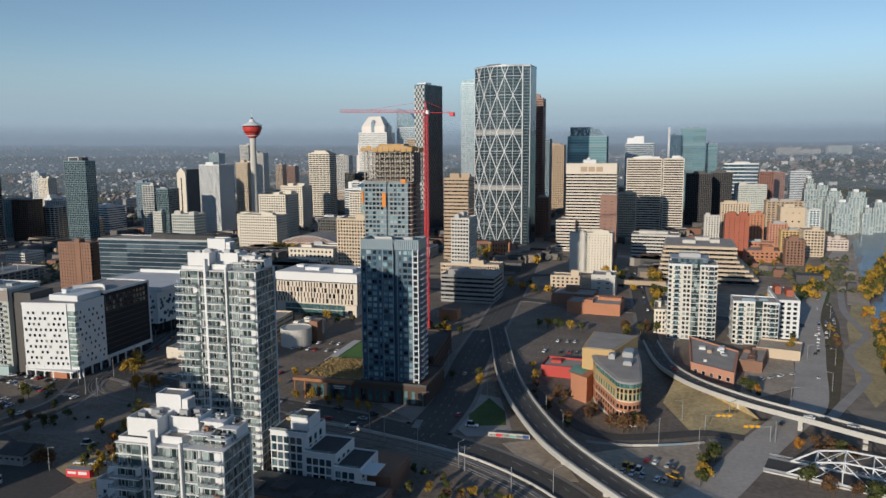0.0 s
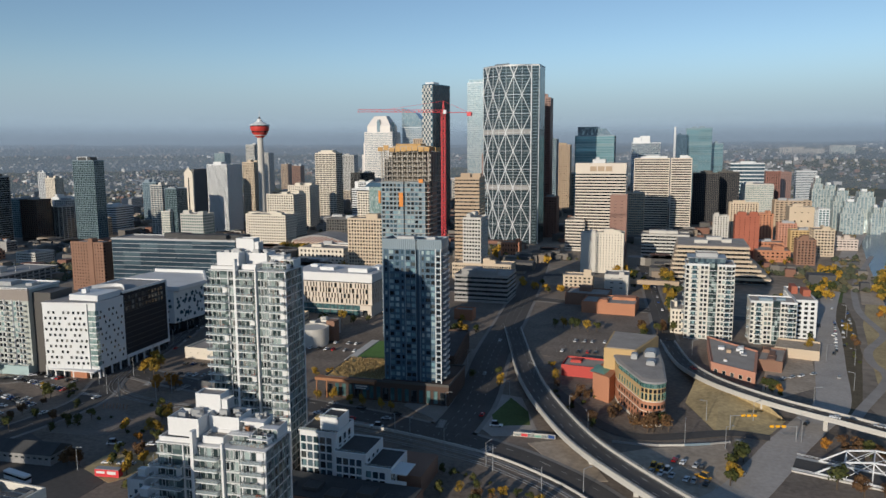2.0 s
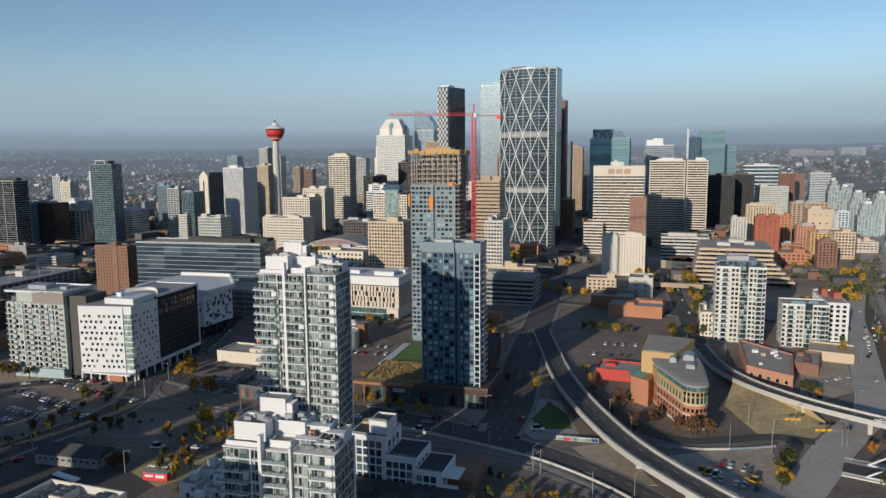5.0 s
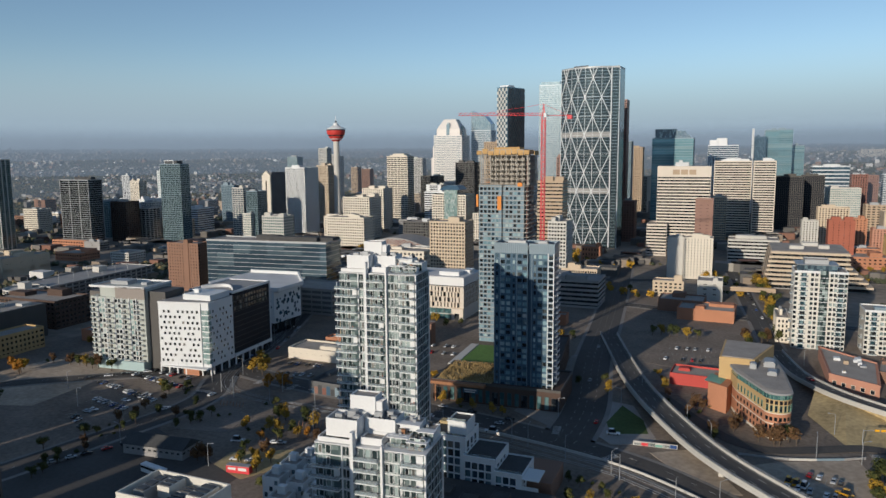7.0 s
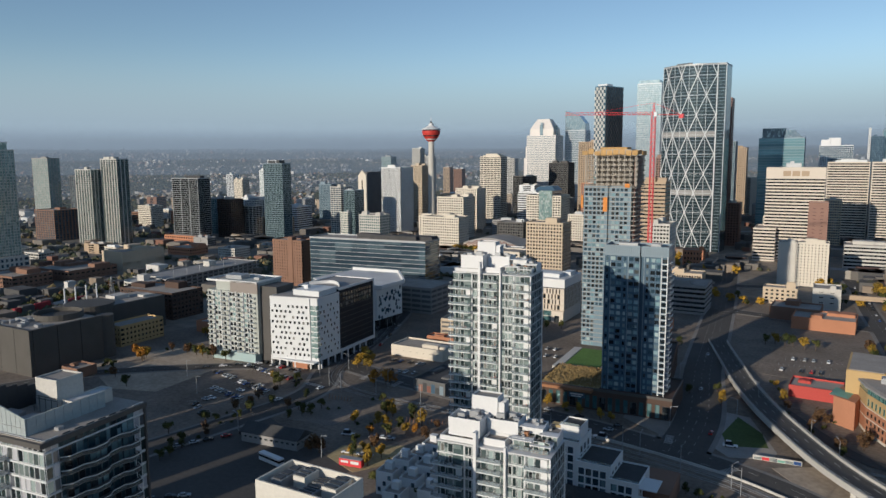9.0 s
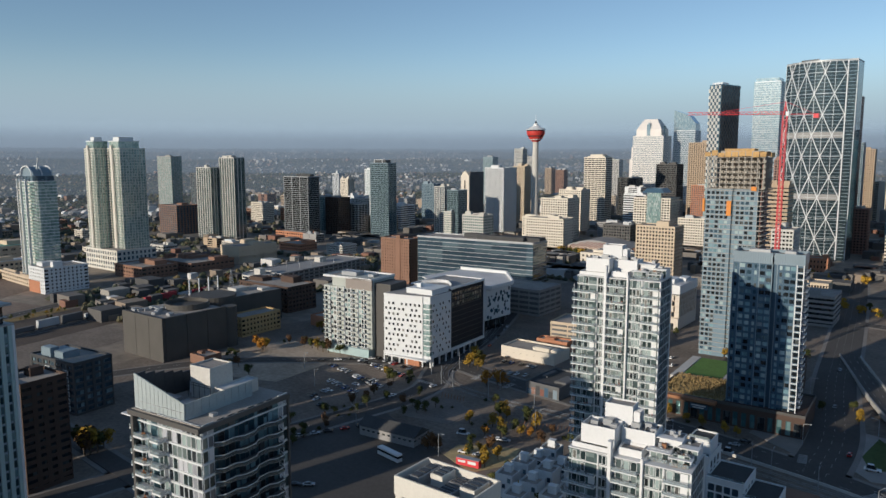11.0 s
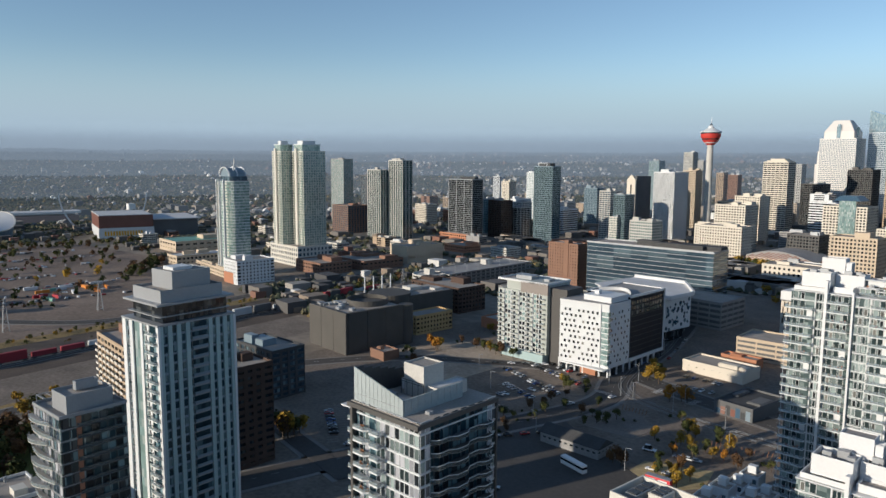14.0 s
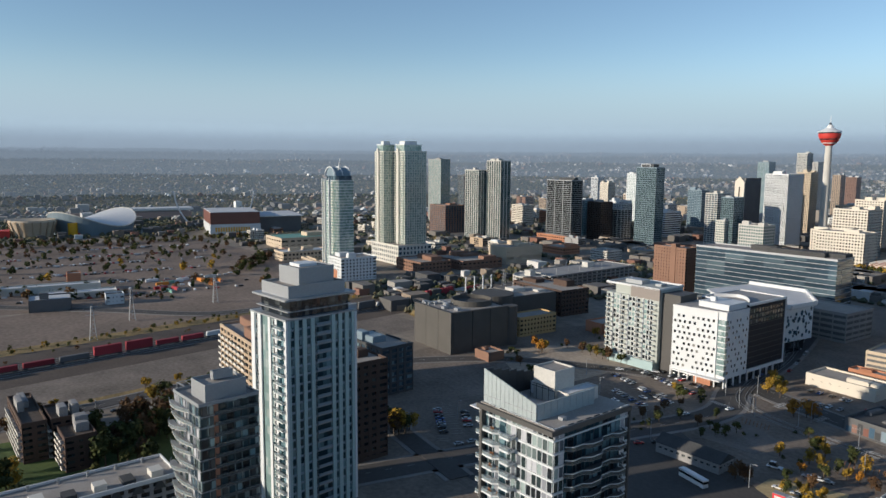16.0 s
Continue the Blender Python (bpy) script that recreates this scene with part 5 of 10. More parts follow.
    part("hoist_screen", boxes_mesh("hoist_screen", [(-w * 0.62, -0.5, clad - 16, -w * 0.54, -0.2, clad - 7)]), "orange_panel", root, "orange safety screen")
    part("hoist_screen", boxes_mesh("hoist_screen", [(-w - 1.8, 0, clad - 14, -w - 0.5, 2, clad - 6)]), "orange_panel", root)
    part("hoist_screen", boxes_mesh("hoist_screen", [(-7, -0.8, clad - 0.6, -4, -0.3, clad + 1.8)]), "orange_panel", root)


building_site()


def tower_crane():
    x, y, top, hub = -176.5, 424, 155, 147.5
    root = thing("tower_crane", "red lattice tower crane beside the unfinished tower", "crane", x, y)
    s = 1.1
    legs = [((a * s, b * s, 0), (a * s, b * s, hub), 0.32) for a in (-1, 1) for b in (-1, 1)]
    part("mast", bars_mesh("mast", legs), "crane_red", root)
    lace = []
    z = 0.0
    while z < hub - 3:
        for (a, b), (c, e) in (((-1, -1), (1, -1)), ((1, -1), (1, 1)), ((1, 1), (-1, 1)), ((-1, 1), (-1, -1))):
            lace.append(((a * s, b * s, z), (c * s, e * s, z + 2.6), 0.2))
            lace.append(((a * s, b * s, z), (c * s, e * s, z), 0.2))
        z += 2.6
    part("mast_lacing", bars_mesh("mast_lacing", lace), "crane_red", root)
    part("cat_head", bars_mesh("cat_head", [((-0.8, 0, hub), (0, 0, top), 0.4), ((0.8, 0, hub), (0, 0, top), 0.4)]), "crane_red", root)
    part("cab", boxes_mesh("cab", [(0.9, -2.4, hub - 0.6, 2.6, -0.6, hub + 1.8)]), "steel_white", root)
    dirn = Vector((-0.86, -0.51, 0))
    side = Vector((0.51, -0.86, 0))
    jib = []
    for k in range(18):
        a, b = dirn * k * 3.0, dirn * (k + 1) * 3.0
        za, zb = hub + 0.4, hub + 1.9
        for sg in (-0.7, 0.7):
            jib.append((a + side * sg + Vector((0, 0, za)), b + side * sg + Vector((0, 0, za)), 0.22))
            jib.append((a + side * sg + Vector((0, 0, za)), (a + b) / 2 + Vector((0, 0, zb)), 0.14))
            jib.append((b + side * sg + Vector((0, 0, za)), (a + b) / 2 + Vector((0, 0, zb)), 0.14))
        jib.append((a + Vector((0, 0, zb)), b + Vector((0, 0, zb)), 0.22))
    part("jib", bars_mesh("jib", jib), "crane_red", root)
    cj = []
    for k in range(6):
        a, b = dirn * -k * 3.0, dirn * -(k + 1) * 3.0
        for sg in (-0.7, 0.7):
            cj.append((a + side * sg + Vector((0, 0, hub + 0.4)), b + side * sg + Vector((0, 0, hub + 0.4)), 0.3))
            cj.append((a + side * sg + Vector((0, 0, hub + 0.4)), b - side * sg + Vector((0, 0, hub + 0.4)), 0.15))
    part("counter_jib", bars_mesh("counter_jib", cj), "crane_red", root)
    e = dirn * -17
    part("counterweight", boxes_mesh("counterweight", [(e.x - 1.4, e.y - 1.4, hub - 1.8, e.x + 1.4, e.y + 1.4, hub + 0.6)]), "crane_red", root)
    tip, back = dirn * 36 + Vector((0, 0, hub + 1.9)), dirn * -16 + Vector((0, 0, hub + 0.6))
    part("tie_bar", bars_mesh("tie_bar", [((0, 0, top), tip, 0.14), ((0, 0, top), back, 0.14)]), "crane_red", root)


tower_crane()


def hotel():
    root = thing("hotel", "white hotel block with scattered small square windows", "building", -324.5, 280.5, 0, 7)
    h, e = 41.5, radians(8)
    # front runs back along ca, sa; side runs along +y
    ca, sa = -math.cos(e), -math.sin(e)
    L, D1, D2 = 31.0, 22.5, 62.0
    fl = (ca * L, sa * L)
    part("body", prism_mesh("body", [(0, 0), (0, D1), (fl[0], D1), fl], 5, h), "white_panel", root)
    part("wing", boxes_mesh("wing", [(-30, D1, 6, -0.4, D2, h + 2.4)]), "black_cladding", root, "black glass wing")
    part("ground_floor", prism_mesh("ground_floor", [(-0.8, 1), (-0.8, D2), (fl[0] + 1, D2), (fl[0] + 1, fl[1] + 1)], 0, 5), "glass_dark", root)
    g = random.Random(4)
    win = pane_mesh(1.5, 1.7, 0.1, 0.12, "white_panel", "glass_dark")
    lit = pane_mesh(1.5, 1.7, 0.1, 0.12, "white_panel", "glass_room")
    for r in range(10):
        for c in range(9):
            if (r + c) % 3 != 2 or g.random() < 0.5:
                f = (6.2 + c * 2.9 + (0.9 if r % 2 else 0)) / L
                if f < 0.97:
                    part("window", win if g.random() < 0.7 else lit, "", root, at=(ca * L * f - 0.002, sa * L * f - 0.02, 7.6 + r * 3.15), rz=e)
        for c in range(6):
            if (r + c) % 3 != 1:
                part("window", win, "", root, at=(0.02, 3.0 + c * 3.3 + (0.8 if r % 2 else 0), 7.6 + r * 3.15), rz=math.pi / 2)
        part("corner_glazing", boxes_mesh("corner_glazing", [(-4.4, -0.75, 7.2 + r * 3.15, 0.1, 0.15, 9.6 + r * 3.15), (-0.2, -0.3, 7.2 + r * 3.15, 0.12, 2.0, 9.6 + r * 3.15)]), "glass_mint", root)
    part("fin", boxes_mesh("fin", [(-5.4, -1.25, 2, -4.6, 0.1, h + 0.6)]), "white_paint", root)
    part("parapet", prism_mesh("parapet", [(0.15, -0.15), (0.15, D1), (fl[0] - 0.15, D1), (fl[0] - 0.15, fl[1] - 0.15)], h, h + 0.9), "white_paint", root)
    part("roof", prism_mesh("roof", [(-0.5, 0.5), (-0.5, D1 - 0.4), (fl[0] + 0.4, D1 - 0.4), (fl[0] + 0.4, fl[1] + 0.4)], h + 0.9, h + 1.0), "grey_concrete", root)
    part_each("penthouse", [(-20, 4, h + 0.9, -1.5, 22, h + 4.2), (-16, 9, h + 4.2, -13, 12, h + 6.5)], "white_panel", root)
    part("roof", boxes_mesh("roof", [(-29.5, D1 + 0.5, h + 2.4, -0.9, D2 - 0.5, h + 2.6)]), "grey_concrete", root)
    _arc = [(-26 + 22 * k / 10, D1 + 6 + 9 * math.sin(math.pi * k / 10), h + 3.4) for k in range(11)]
    part("curved_screen", bars_mesh("curved_screen", [(a, b, 0.5, 2.2) for a, b in zip(_arc[:-1], _arc[1:])]), "white_paint", root, "curved white roof screen")
    part("white_rim", ring_mesh("white_rim", -30.3, D1 + 0.02, 0.25, D2 + 0.2, h + 1.8, h + 3.2, 0.9), "white_paint", root)
    part_each("white_rim", [(-0.5, D2 - 0.1, 5, 0.35, D2 + 0.5, h + 3), (-0.5, D1 + 0.5, 5.2, 0.5, D2 + 0.3, 7.0), (fl[0], fl[1] - 0.6, 4.6, 0.3, 0.4, 5.3)], "white_paint", root)
    post = boxes_mesh("colonnade_post", [(-0.4, -0.4, 0, 0.4, 0.4, 7)])
    for k in range(7):
        f = k / 6
        part("colonnade_post", post, "white_paint", root, at=(ca * L * f, sa * L * f + 0.2, 0))
    for k in range(8):
        part("colonnade_post", post, "white_paint", root, at=(-0.2, 3 + k * 7, 0))
    part("entrance_panel", boxes_mesh("entrance_panel", [(-17, -2.2, 0.4, -6.5, -0.2, 4.4)]), "orange_brick", root, "orange entrance panel")
    for i in range(11):
        part("floor_band", boxes_mesh("floor_band", [(-0.5, D1 + 0.6, 7 + i * 3.1, -0.3, D2 - 0.4, 7.25 + i * 3.1)]), "charcoal_panel", root)
    pv = pane_mesh(2.0, 2.2, 0.1, 0.1, "charcoal_panel", "glass_room")
    for i in (8, 9, 10):
        for c in range(12):
            part("window", pv, "", root, at=(-0.3, D1 + 2.4 + c * 3.0, 8 + i * 3.1), rz=math.pi / 2)
    res = thing("apartment_building", "grey apartment block with green glass balconies and a white roof rim", "building", -366, 273.5, 0, 9)
    W, D, H = 38, 24, 46.5
    part_each("body", [(-W, 0, 5, 0, D, H - 4), (-W + 6, 1.2, H - 4, 0, D, H + 2)], "pale_sage", res)
    part("base", boxes_mesh("base", [(-W + 4, -2.5, 0, -1, D, 5.2)]), "stripe_green", res, "pale green glass base storey")
    part("wall_slot", boxes_mesh("wall_slot", [(-0.2, 3, 0, 12, 20, H)]), "charcoal_panel", res)
    part("brown_screen", boxes_mesh("brown_screen", [(-20, -0.3, H - 4.5, 0.3, 0.6, H + 2.4)]), "warm_taupe", res)
    bal, rail = balcony_mesh(5.0, 1.6), rail_mesh(5.0, 1.6)
    wn = [pane_mesh(2.1, 2.3, 0.14, 0.16, "white_paint", m) for m in ("glass_dark", "glass_room", "glass_mint")]
    for i in range(12):
        z = 5.5 + i * 3.05
        for px in (-W + 3, -24, -13, -4):
            o = part("balcony", bal, "light_concrete", res, at=(px, 0, z))
            part("railing", rail, "rail_glass", o, "pale green glass railing")
            part("window", wn[0], "", res, at=(px - 1, -0.01, z + 0.2))
        for px in (-31.5, -29.1, -20, -17.6, -9.2, -6.9):
            part("window", g.choices(wn, (3, 2, 3))[0], "", res, at=(px, -0.01, z + 0.3))
        for py in (5, 12, 19):
            part("window", wn[0], "", res, at=(0.01, py, z + 0.3), rz=math.pi / 2)
    for px in (-33, -27.3, -21.4, -15.8, -10.6, -5.7):
        part("white_frame", boxes_mesh("white_frame", [(px - 0.25, -0.6, 5.2, px + 0.25, 0.1, H - 4)]), "white_paint", res)
    part("parapet", ring_mesh("parapet", -W - 0.3, -0.3, 0.3, D + 0.3, H + 1.6, H + 2.8, 0.6), "white_paint", res)
    part("roof", boxes_mesh("roof", [(-W + 0.3, 0.3, H + 1.6, -0.3, D - 0.3, H + 1.9)]), "gravel_roof", res)
    part("rooftop_unit", boxes_mesh("rooftop_unit", [(-30, 8, H + 1.9, -18, 16, H + 4.4), (-10, 10, H + 1.9, -6, 16, H + 3.6)]), "grey_metal", res)


hotel()


def stripe_tower():
    root = thing("apartment_tower", "tall apartment tower with pale green vertical stripes and set-back penthouse", "building", -299, 29.6, 0, 13)
    w, d, h, n = 23.5, 28, 69.5, 22
    fh = h / n
    part_each("body", [(-w, 0.3, 0, -w + 6.5, d, h), (-w + 6.5, 2.2, 0, -w + 12, d, h), (-w + 12, 0.3, 0, -0.3, d - 0.2, h)], "glass_night", root)
    for x0, x1 in ((-w - 0.2, -w + 2.2), (-w + 4.6, -w + 6.6), (-w + 11.6, -w + 13.2), (-w + 16.2, -w + 17.6)):
        part("white_panel", boxes_mesh("white_panel", [(x0, 0, 0, x1, 0.5, h + 0.5)]), "white_panel", root)
    part("green_panel", boxes_mesh("green_panel", [(-w + 6.7, 0.7, 0, -w + 11.5, 2.3, h)]), "glass_mint", root)
    st = boxes_mesh("stripe", [(-0.35, -0.72, 0, 0.25, 0.72, h)])
    for y0 in (0.9, 4.0, 7.1, 10.3, 18.6, 21.4, 24.2, 27.0):
        part("stripe", st, "stripe_green", root, at=(0, y0, 0))
    part("pilaster", boxes_mesh("pilaster", [(-0.4, d - 0.6, 0, 0.4, d + 0.3, h), (-1.2, -0.2, 0, 0.3, 0.6, h + 0.4)]), "white_panel", root)
    bal, rail = balcony_mesh(5.2, 1.7), rail_mesh(5.2, 1.7)
    nb, nr = balcony_mesh(5.8, 1.0), rail_mesh(5.8, 1.0)
    wn = pane_mesh(1.2, fh * 0.7, 0.1, 0.12, "white_paint", "glass_dark")
    wm = pane_mesh(1.2, fh * 0.7, 0.1, 0.12, "white_paint", "glass_mint")
    slab = boxes_mesh("spandrel", [(-0.25, 0.4, -0.35, 0.02, d - 0.4, 0.35)])
    back = balcony_mesh(5, 1.6)
    for i in range(n):
        z = i * fh
        o = part("balcony", bal, "white_paint", root, at=(-3.4, 0.2, z + 0.3))
        part("railing", rail, "rail_glass", o)
        o = part("balcony", nb, "grey_concrete", root, at=(-0.1, 14.45, z + 0.3), rz=math.pi / 2)
        part("railing", nr, "slate_panel", o)
        part("balcony", back, "grey_concrete", root, at=(-w + 0.1, 4.0, z + 0.3), rz=-math.pi / 2)
        part("spandrel", slab, "slate_panel", root, at=(0, 0, z))
        part("window", wn, "", root, at=(-w + 3.4, 0.28, z + 0.5))
        part("window", wm, "", root, at=(-w + 14.4, 0.28, z + 0.5))
        part("window", wn, "", root, at=(-w + 15.4, 0.28, z + 0.5))
    part("sky_floor", boxes_mesh("sky_floor", [(-w + 3, 2.5, h, -1.5, d - 2, h + 6.4)]), "glass_dark", root)
    part("floor_plate", boxes_mesh("floor_plate", [(-w + 1.8, 1.2, h + 2.6, -0.8, d - 1, h + 2.9), (-w + 0.6, 0.2, h + 6.4, -0.3, d + 0.4, h + 7.1), (-w - 0.3, -0.3, h, 0.3, d + 0.3, h + 0.6)]), "grey_metal", root)
    terrace(root, -w + 3.5, 2.5, h + 7.1, -2.2, d - 3, h + 11.2, wall="grey_metal", name="mechanical_screen")
    terrace(root, -w + 6, 8, h + 10, -4.5, d - 6, h + 16.5, wall="grey_metal", name="mechanical_room", lip=0.5)
    part("cooling_unit", boxes_mesh("cooling_unit", [(-w + 8, 11, h + 16, -9, 18, h + 17.2)]), "steel_white", root)


stripe_tower()


def curl_tower():
    root = thing("apartment_tower", "dark framed apartment tower with zigzag white balconies and sloping roof screen", "building", -192, 55.2, 0, 9)
    w, d, h, n = 24.5, 27, 65, 21
    fh = h / n
    part("body", boxes_mesh("body", [(-w, 0.6, 0, -0.3, d, h - 1)]), "glass_night", root)
    part_each("frame", [(-w + 0.2, -0.7, h - 1.7, 0.4, d + 0.4, h - 0.6), (-w + 1.5, -0.8, 0, -w + 2.3, 0.8, h - 1.7), (-0.5, d - 0.3, 0, 0.3, d + 0.2, h - 1.7)], "charcoal_panel", root)
    wn = [pane_mesh(1.52, fh * 0.84, 0.07, 0.14, "white_panel", m) for m in ("glass_curtain", "glass_condo", "glass_dark")]
    dk = [pane_mesh(1.9, fh * 0.84, 0.06, 0.14, "dark_metal", m) for m in ("glass_dark", "glass_night")]
    slab = boxes_mesh("floor_slab", [(-w + 0.1, 0.36, -0.16, -0.06, d, 0.16)])
    g = random.Random(8)
    zig = [(-w + 2.4, 0.4), (-w + 2.4, -0.4), (-w + 4.0, -2.0), (-w + 7.4, -2.0), (-w + 8.6, -0.7), (-w + 9.8, -2.0), (-w + 12.8, -2.0), (-w + 12.8, 0.4)]
    zb = prism_mesh("balcony", zig, -0.1, 0.1)
    zr = bars_mesh("railing", [((a[0], a[1], 0.12), (b[0], b[1], 0.12), 0.14, 0.42) for a, b in zip(zig[1:-1], zig[2:])])
    zg = bars_mesh("glass_screen", [((a[0], a[1], 0.75), (b[0], b[1], 0.75), 0.05, 0.75) for a, b in zip(zig[1:-1], zig[2:])])
    wav = [(0.2, 3.8), (1.5, 5.2), (1.5, 8.4), (2.7, 10.2), (2.7, 13.6), (1.5, 15.4), (1.5, 18.6), (2.6, 20.2), (2.6, 22.8), (0.2, 24)]
    nb = prism_mesh("balcony", [(-0.5, 3.8)] + wav + [(-0.5, 24)], -0.08, 0.08)
    nr = bars_mesh("railing", [((a[0], a[1], 1.0), (b[0], b[1], 1.0), 0.10, 0.16) for a, b in zip(wav[:-1], wav[1:])])
    ng = bars_mesh("glass_screen", [((a[0], a[1], 0.5), (b[0], b[1], 0.5), 0.05, 0.8) for a, b in zip(wav[:-1], wav[1:])])
    sb, sr = balcony_mesh(8, 1.8), rail_mesh(8, 1.8)
    stuffs = [clutter_mesh(60 + k) for k in range(3)]
    for i in range(n):
        z = i * fh
        part("floor_slab", slab, "white_panel", root, at=(0, 0, z))
        if i < 3:
            continue
        if i < n - 1:
            o = part("balcony", zb, "white_panel", root, at=(0, 0, z + 0.15))
            part("railing", zr, "white_paint", o, "zigzag white balcony edge")
            part("glass_screen", zg, "rail_glass", o)
            if g.random() < 0.6:
                part("furniture", g.choice(stuffs), g.choice(["timber", "dark_metal", "grey_metal"]), o, at=(-w + 6, 0, 0))
            o = part("balcony", nb, "dark_concrete", root, at=(0, 0, z + 0.15))
            part("railing", nr, "white_panel", o, "zigzag pale railing")
            part("glass_screen", ng, "dark_rail", o)
            o = part("balcony", sb, "white_paint", root, at=(-w, 5, z + 0.15), rz=-math.pi / 2)
            part("railing", sr, "rail_glass", o)
        for px in (-w + 4.2, -w + 6.4, -w + 10.4, -w + 12.0, -w + 13.7, -w + 15.3, -7.5, -5.9, -4.3, -2.7, -1.1):
            part("window", g.choices(wn, (5, 4, 3))[0], "", root, at=(px, 0.58, z + 0.26))
        for py in (1.5, 3.1, 6.0, 9, 12, 15, 18, 21, 24.6, 26.2):
            part("window", g.choice(dk) if 4 < py < 24 else g.choice(wn[:2]), "", root, at=(-0.28, py, z + 0.26), rz=math.pi / 2)
    # sloping glass screen on the roof, panel by panel
    z = h - 0.6
    x0, x1 = -w + 1, -6.0
    for k in range(12):
        a, b = x0 + (x1 - x0) * k / 12, x0 + (x1 - x0) * (k + 1) / 12 - 0.1
        ha, hb = 8.4 - 4.4 * (a - x0) / (x1 - x0), 8.4 - 4.4 * (b - x0) / (x1 - x0)
        v = [(a, 1, z), (b, 1, z), (b, 1, z + hb), (a, 1, z + ha), (a, 1.3, z), (b, 1.3, z), (b, 1.3, z + hb), (a, 1.3, z + ha)]
        me = bpy.data.meshes.new("screen_panel")
        me.from_pydata(v, [], [(0, 1, 2, 3), (5, 4, 7, 6), (3, 2, 6, 7), (1, 5, 6, 2), (4, 0, 3, 7), (0, 4, 5, 1)])
        part("screen_panel", me, "screen_glass", root, "tall sloping pale glass panel")
    for k in range(9):
        part("screen_panel", boxes_mesh("screen_panel", [(x1 - 0.3, 1.4 + k * 2.2, z, x1, 3.5 + k * 2.2, z + 4.0)]), "screen_glass", root)
        y0, y1 = 1.4 + k * 2.6, 3.95 + k * 2.6
        part("screen_panel", prism_mesh("screen_panel", [(x0, y0), (x0 + 0.3, y0), (x0 + 0.3, y1), (x0, y1)], z, z + 8.2 - 0.62 * k), "dark_metal", root, "dark back of the roof screen")
    part("screen_rail", boxes_mesh("screen_rail", [(x0, 0.9, z + 1.9, x1, 1.0, z + 2.0)]), "grey_metal", root)
    terrace(root, -w + 6, 13, z, -w + 13, 20, z + 8.2, wall="light_concrete", lip=0.5, name="lift_tower")
    terrace(root, -w + 13, 14, z, -8, 25, z + 3.4, wall="light_concrete", lip=0.4, deck="pale_roof")
    terrace(root, -w + 3, 15, z, -w + 6, 25, z + 3.0, wall="white_panel", lip=0.4, deck="pale_roof")
    part_each("rooftop_unit", [(-w + 4, 4, z, -w + 9, 8, z + 2.2), (-w + 10, 5, z, -w + 13, 9, z + 1.6), (-11, 4, z, -8, 12, z + 1.8), (-4, 6, z + 0.15, -2.6, 7.4, z + 0.9)], "grey_metal", root)
    for hh in (3.4, 4.0):
        part("access_rail", bars_mesh("access_rail", [((-w + 5.4, 12.6, z + hh), (-w + 13.4, 12.6, z + hh), 0.12)]), "dark_metal", root)
    for k in range(5):
        part("rail_post", bars_mesh("rail_post", [((-w + 5.4 + 2 * k, 12.6, z), (-w + 5.4 + 2 * k, 12.6, z + 4.0), 0.1)]), "dark_metal", root)
    part("roof", boxes_mesh("roof", [(-w + 0.6, 0.2, z, 0, d, z + 0.15)]), "gravel_roof", root)
    part("canopy", boxes_mesh("canopy", [(-w - 2.2, -0.6, z - 1.6, -w + 1.4, 10, z - 1.3)]), "white_paint", root)


curl_tower()


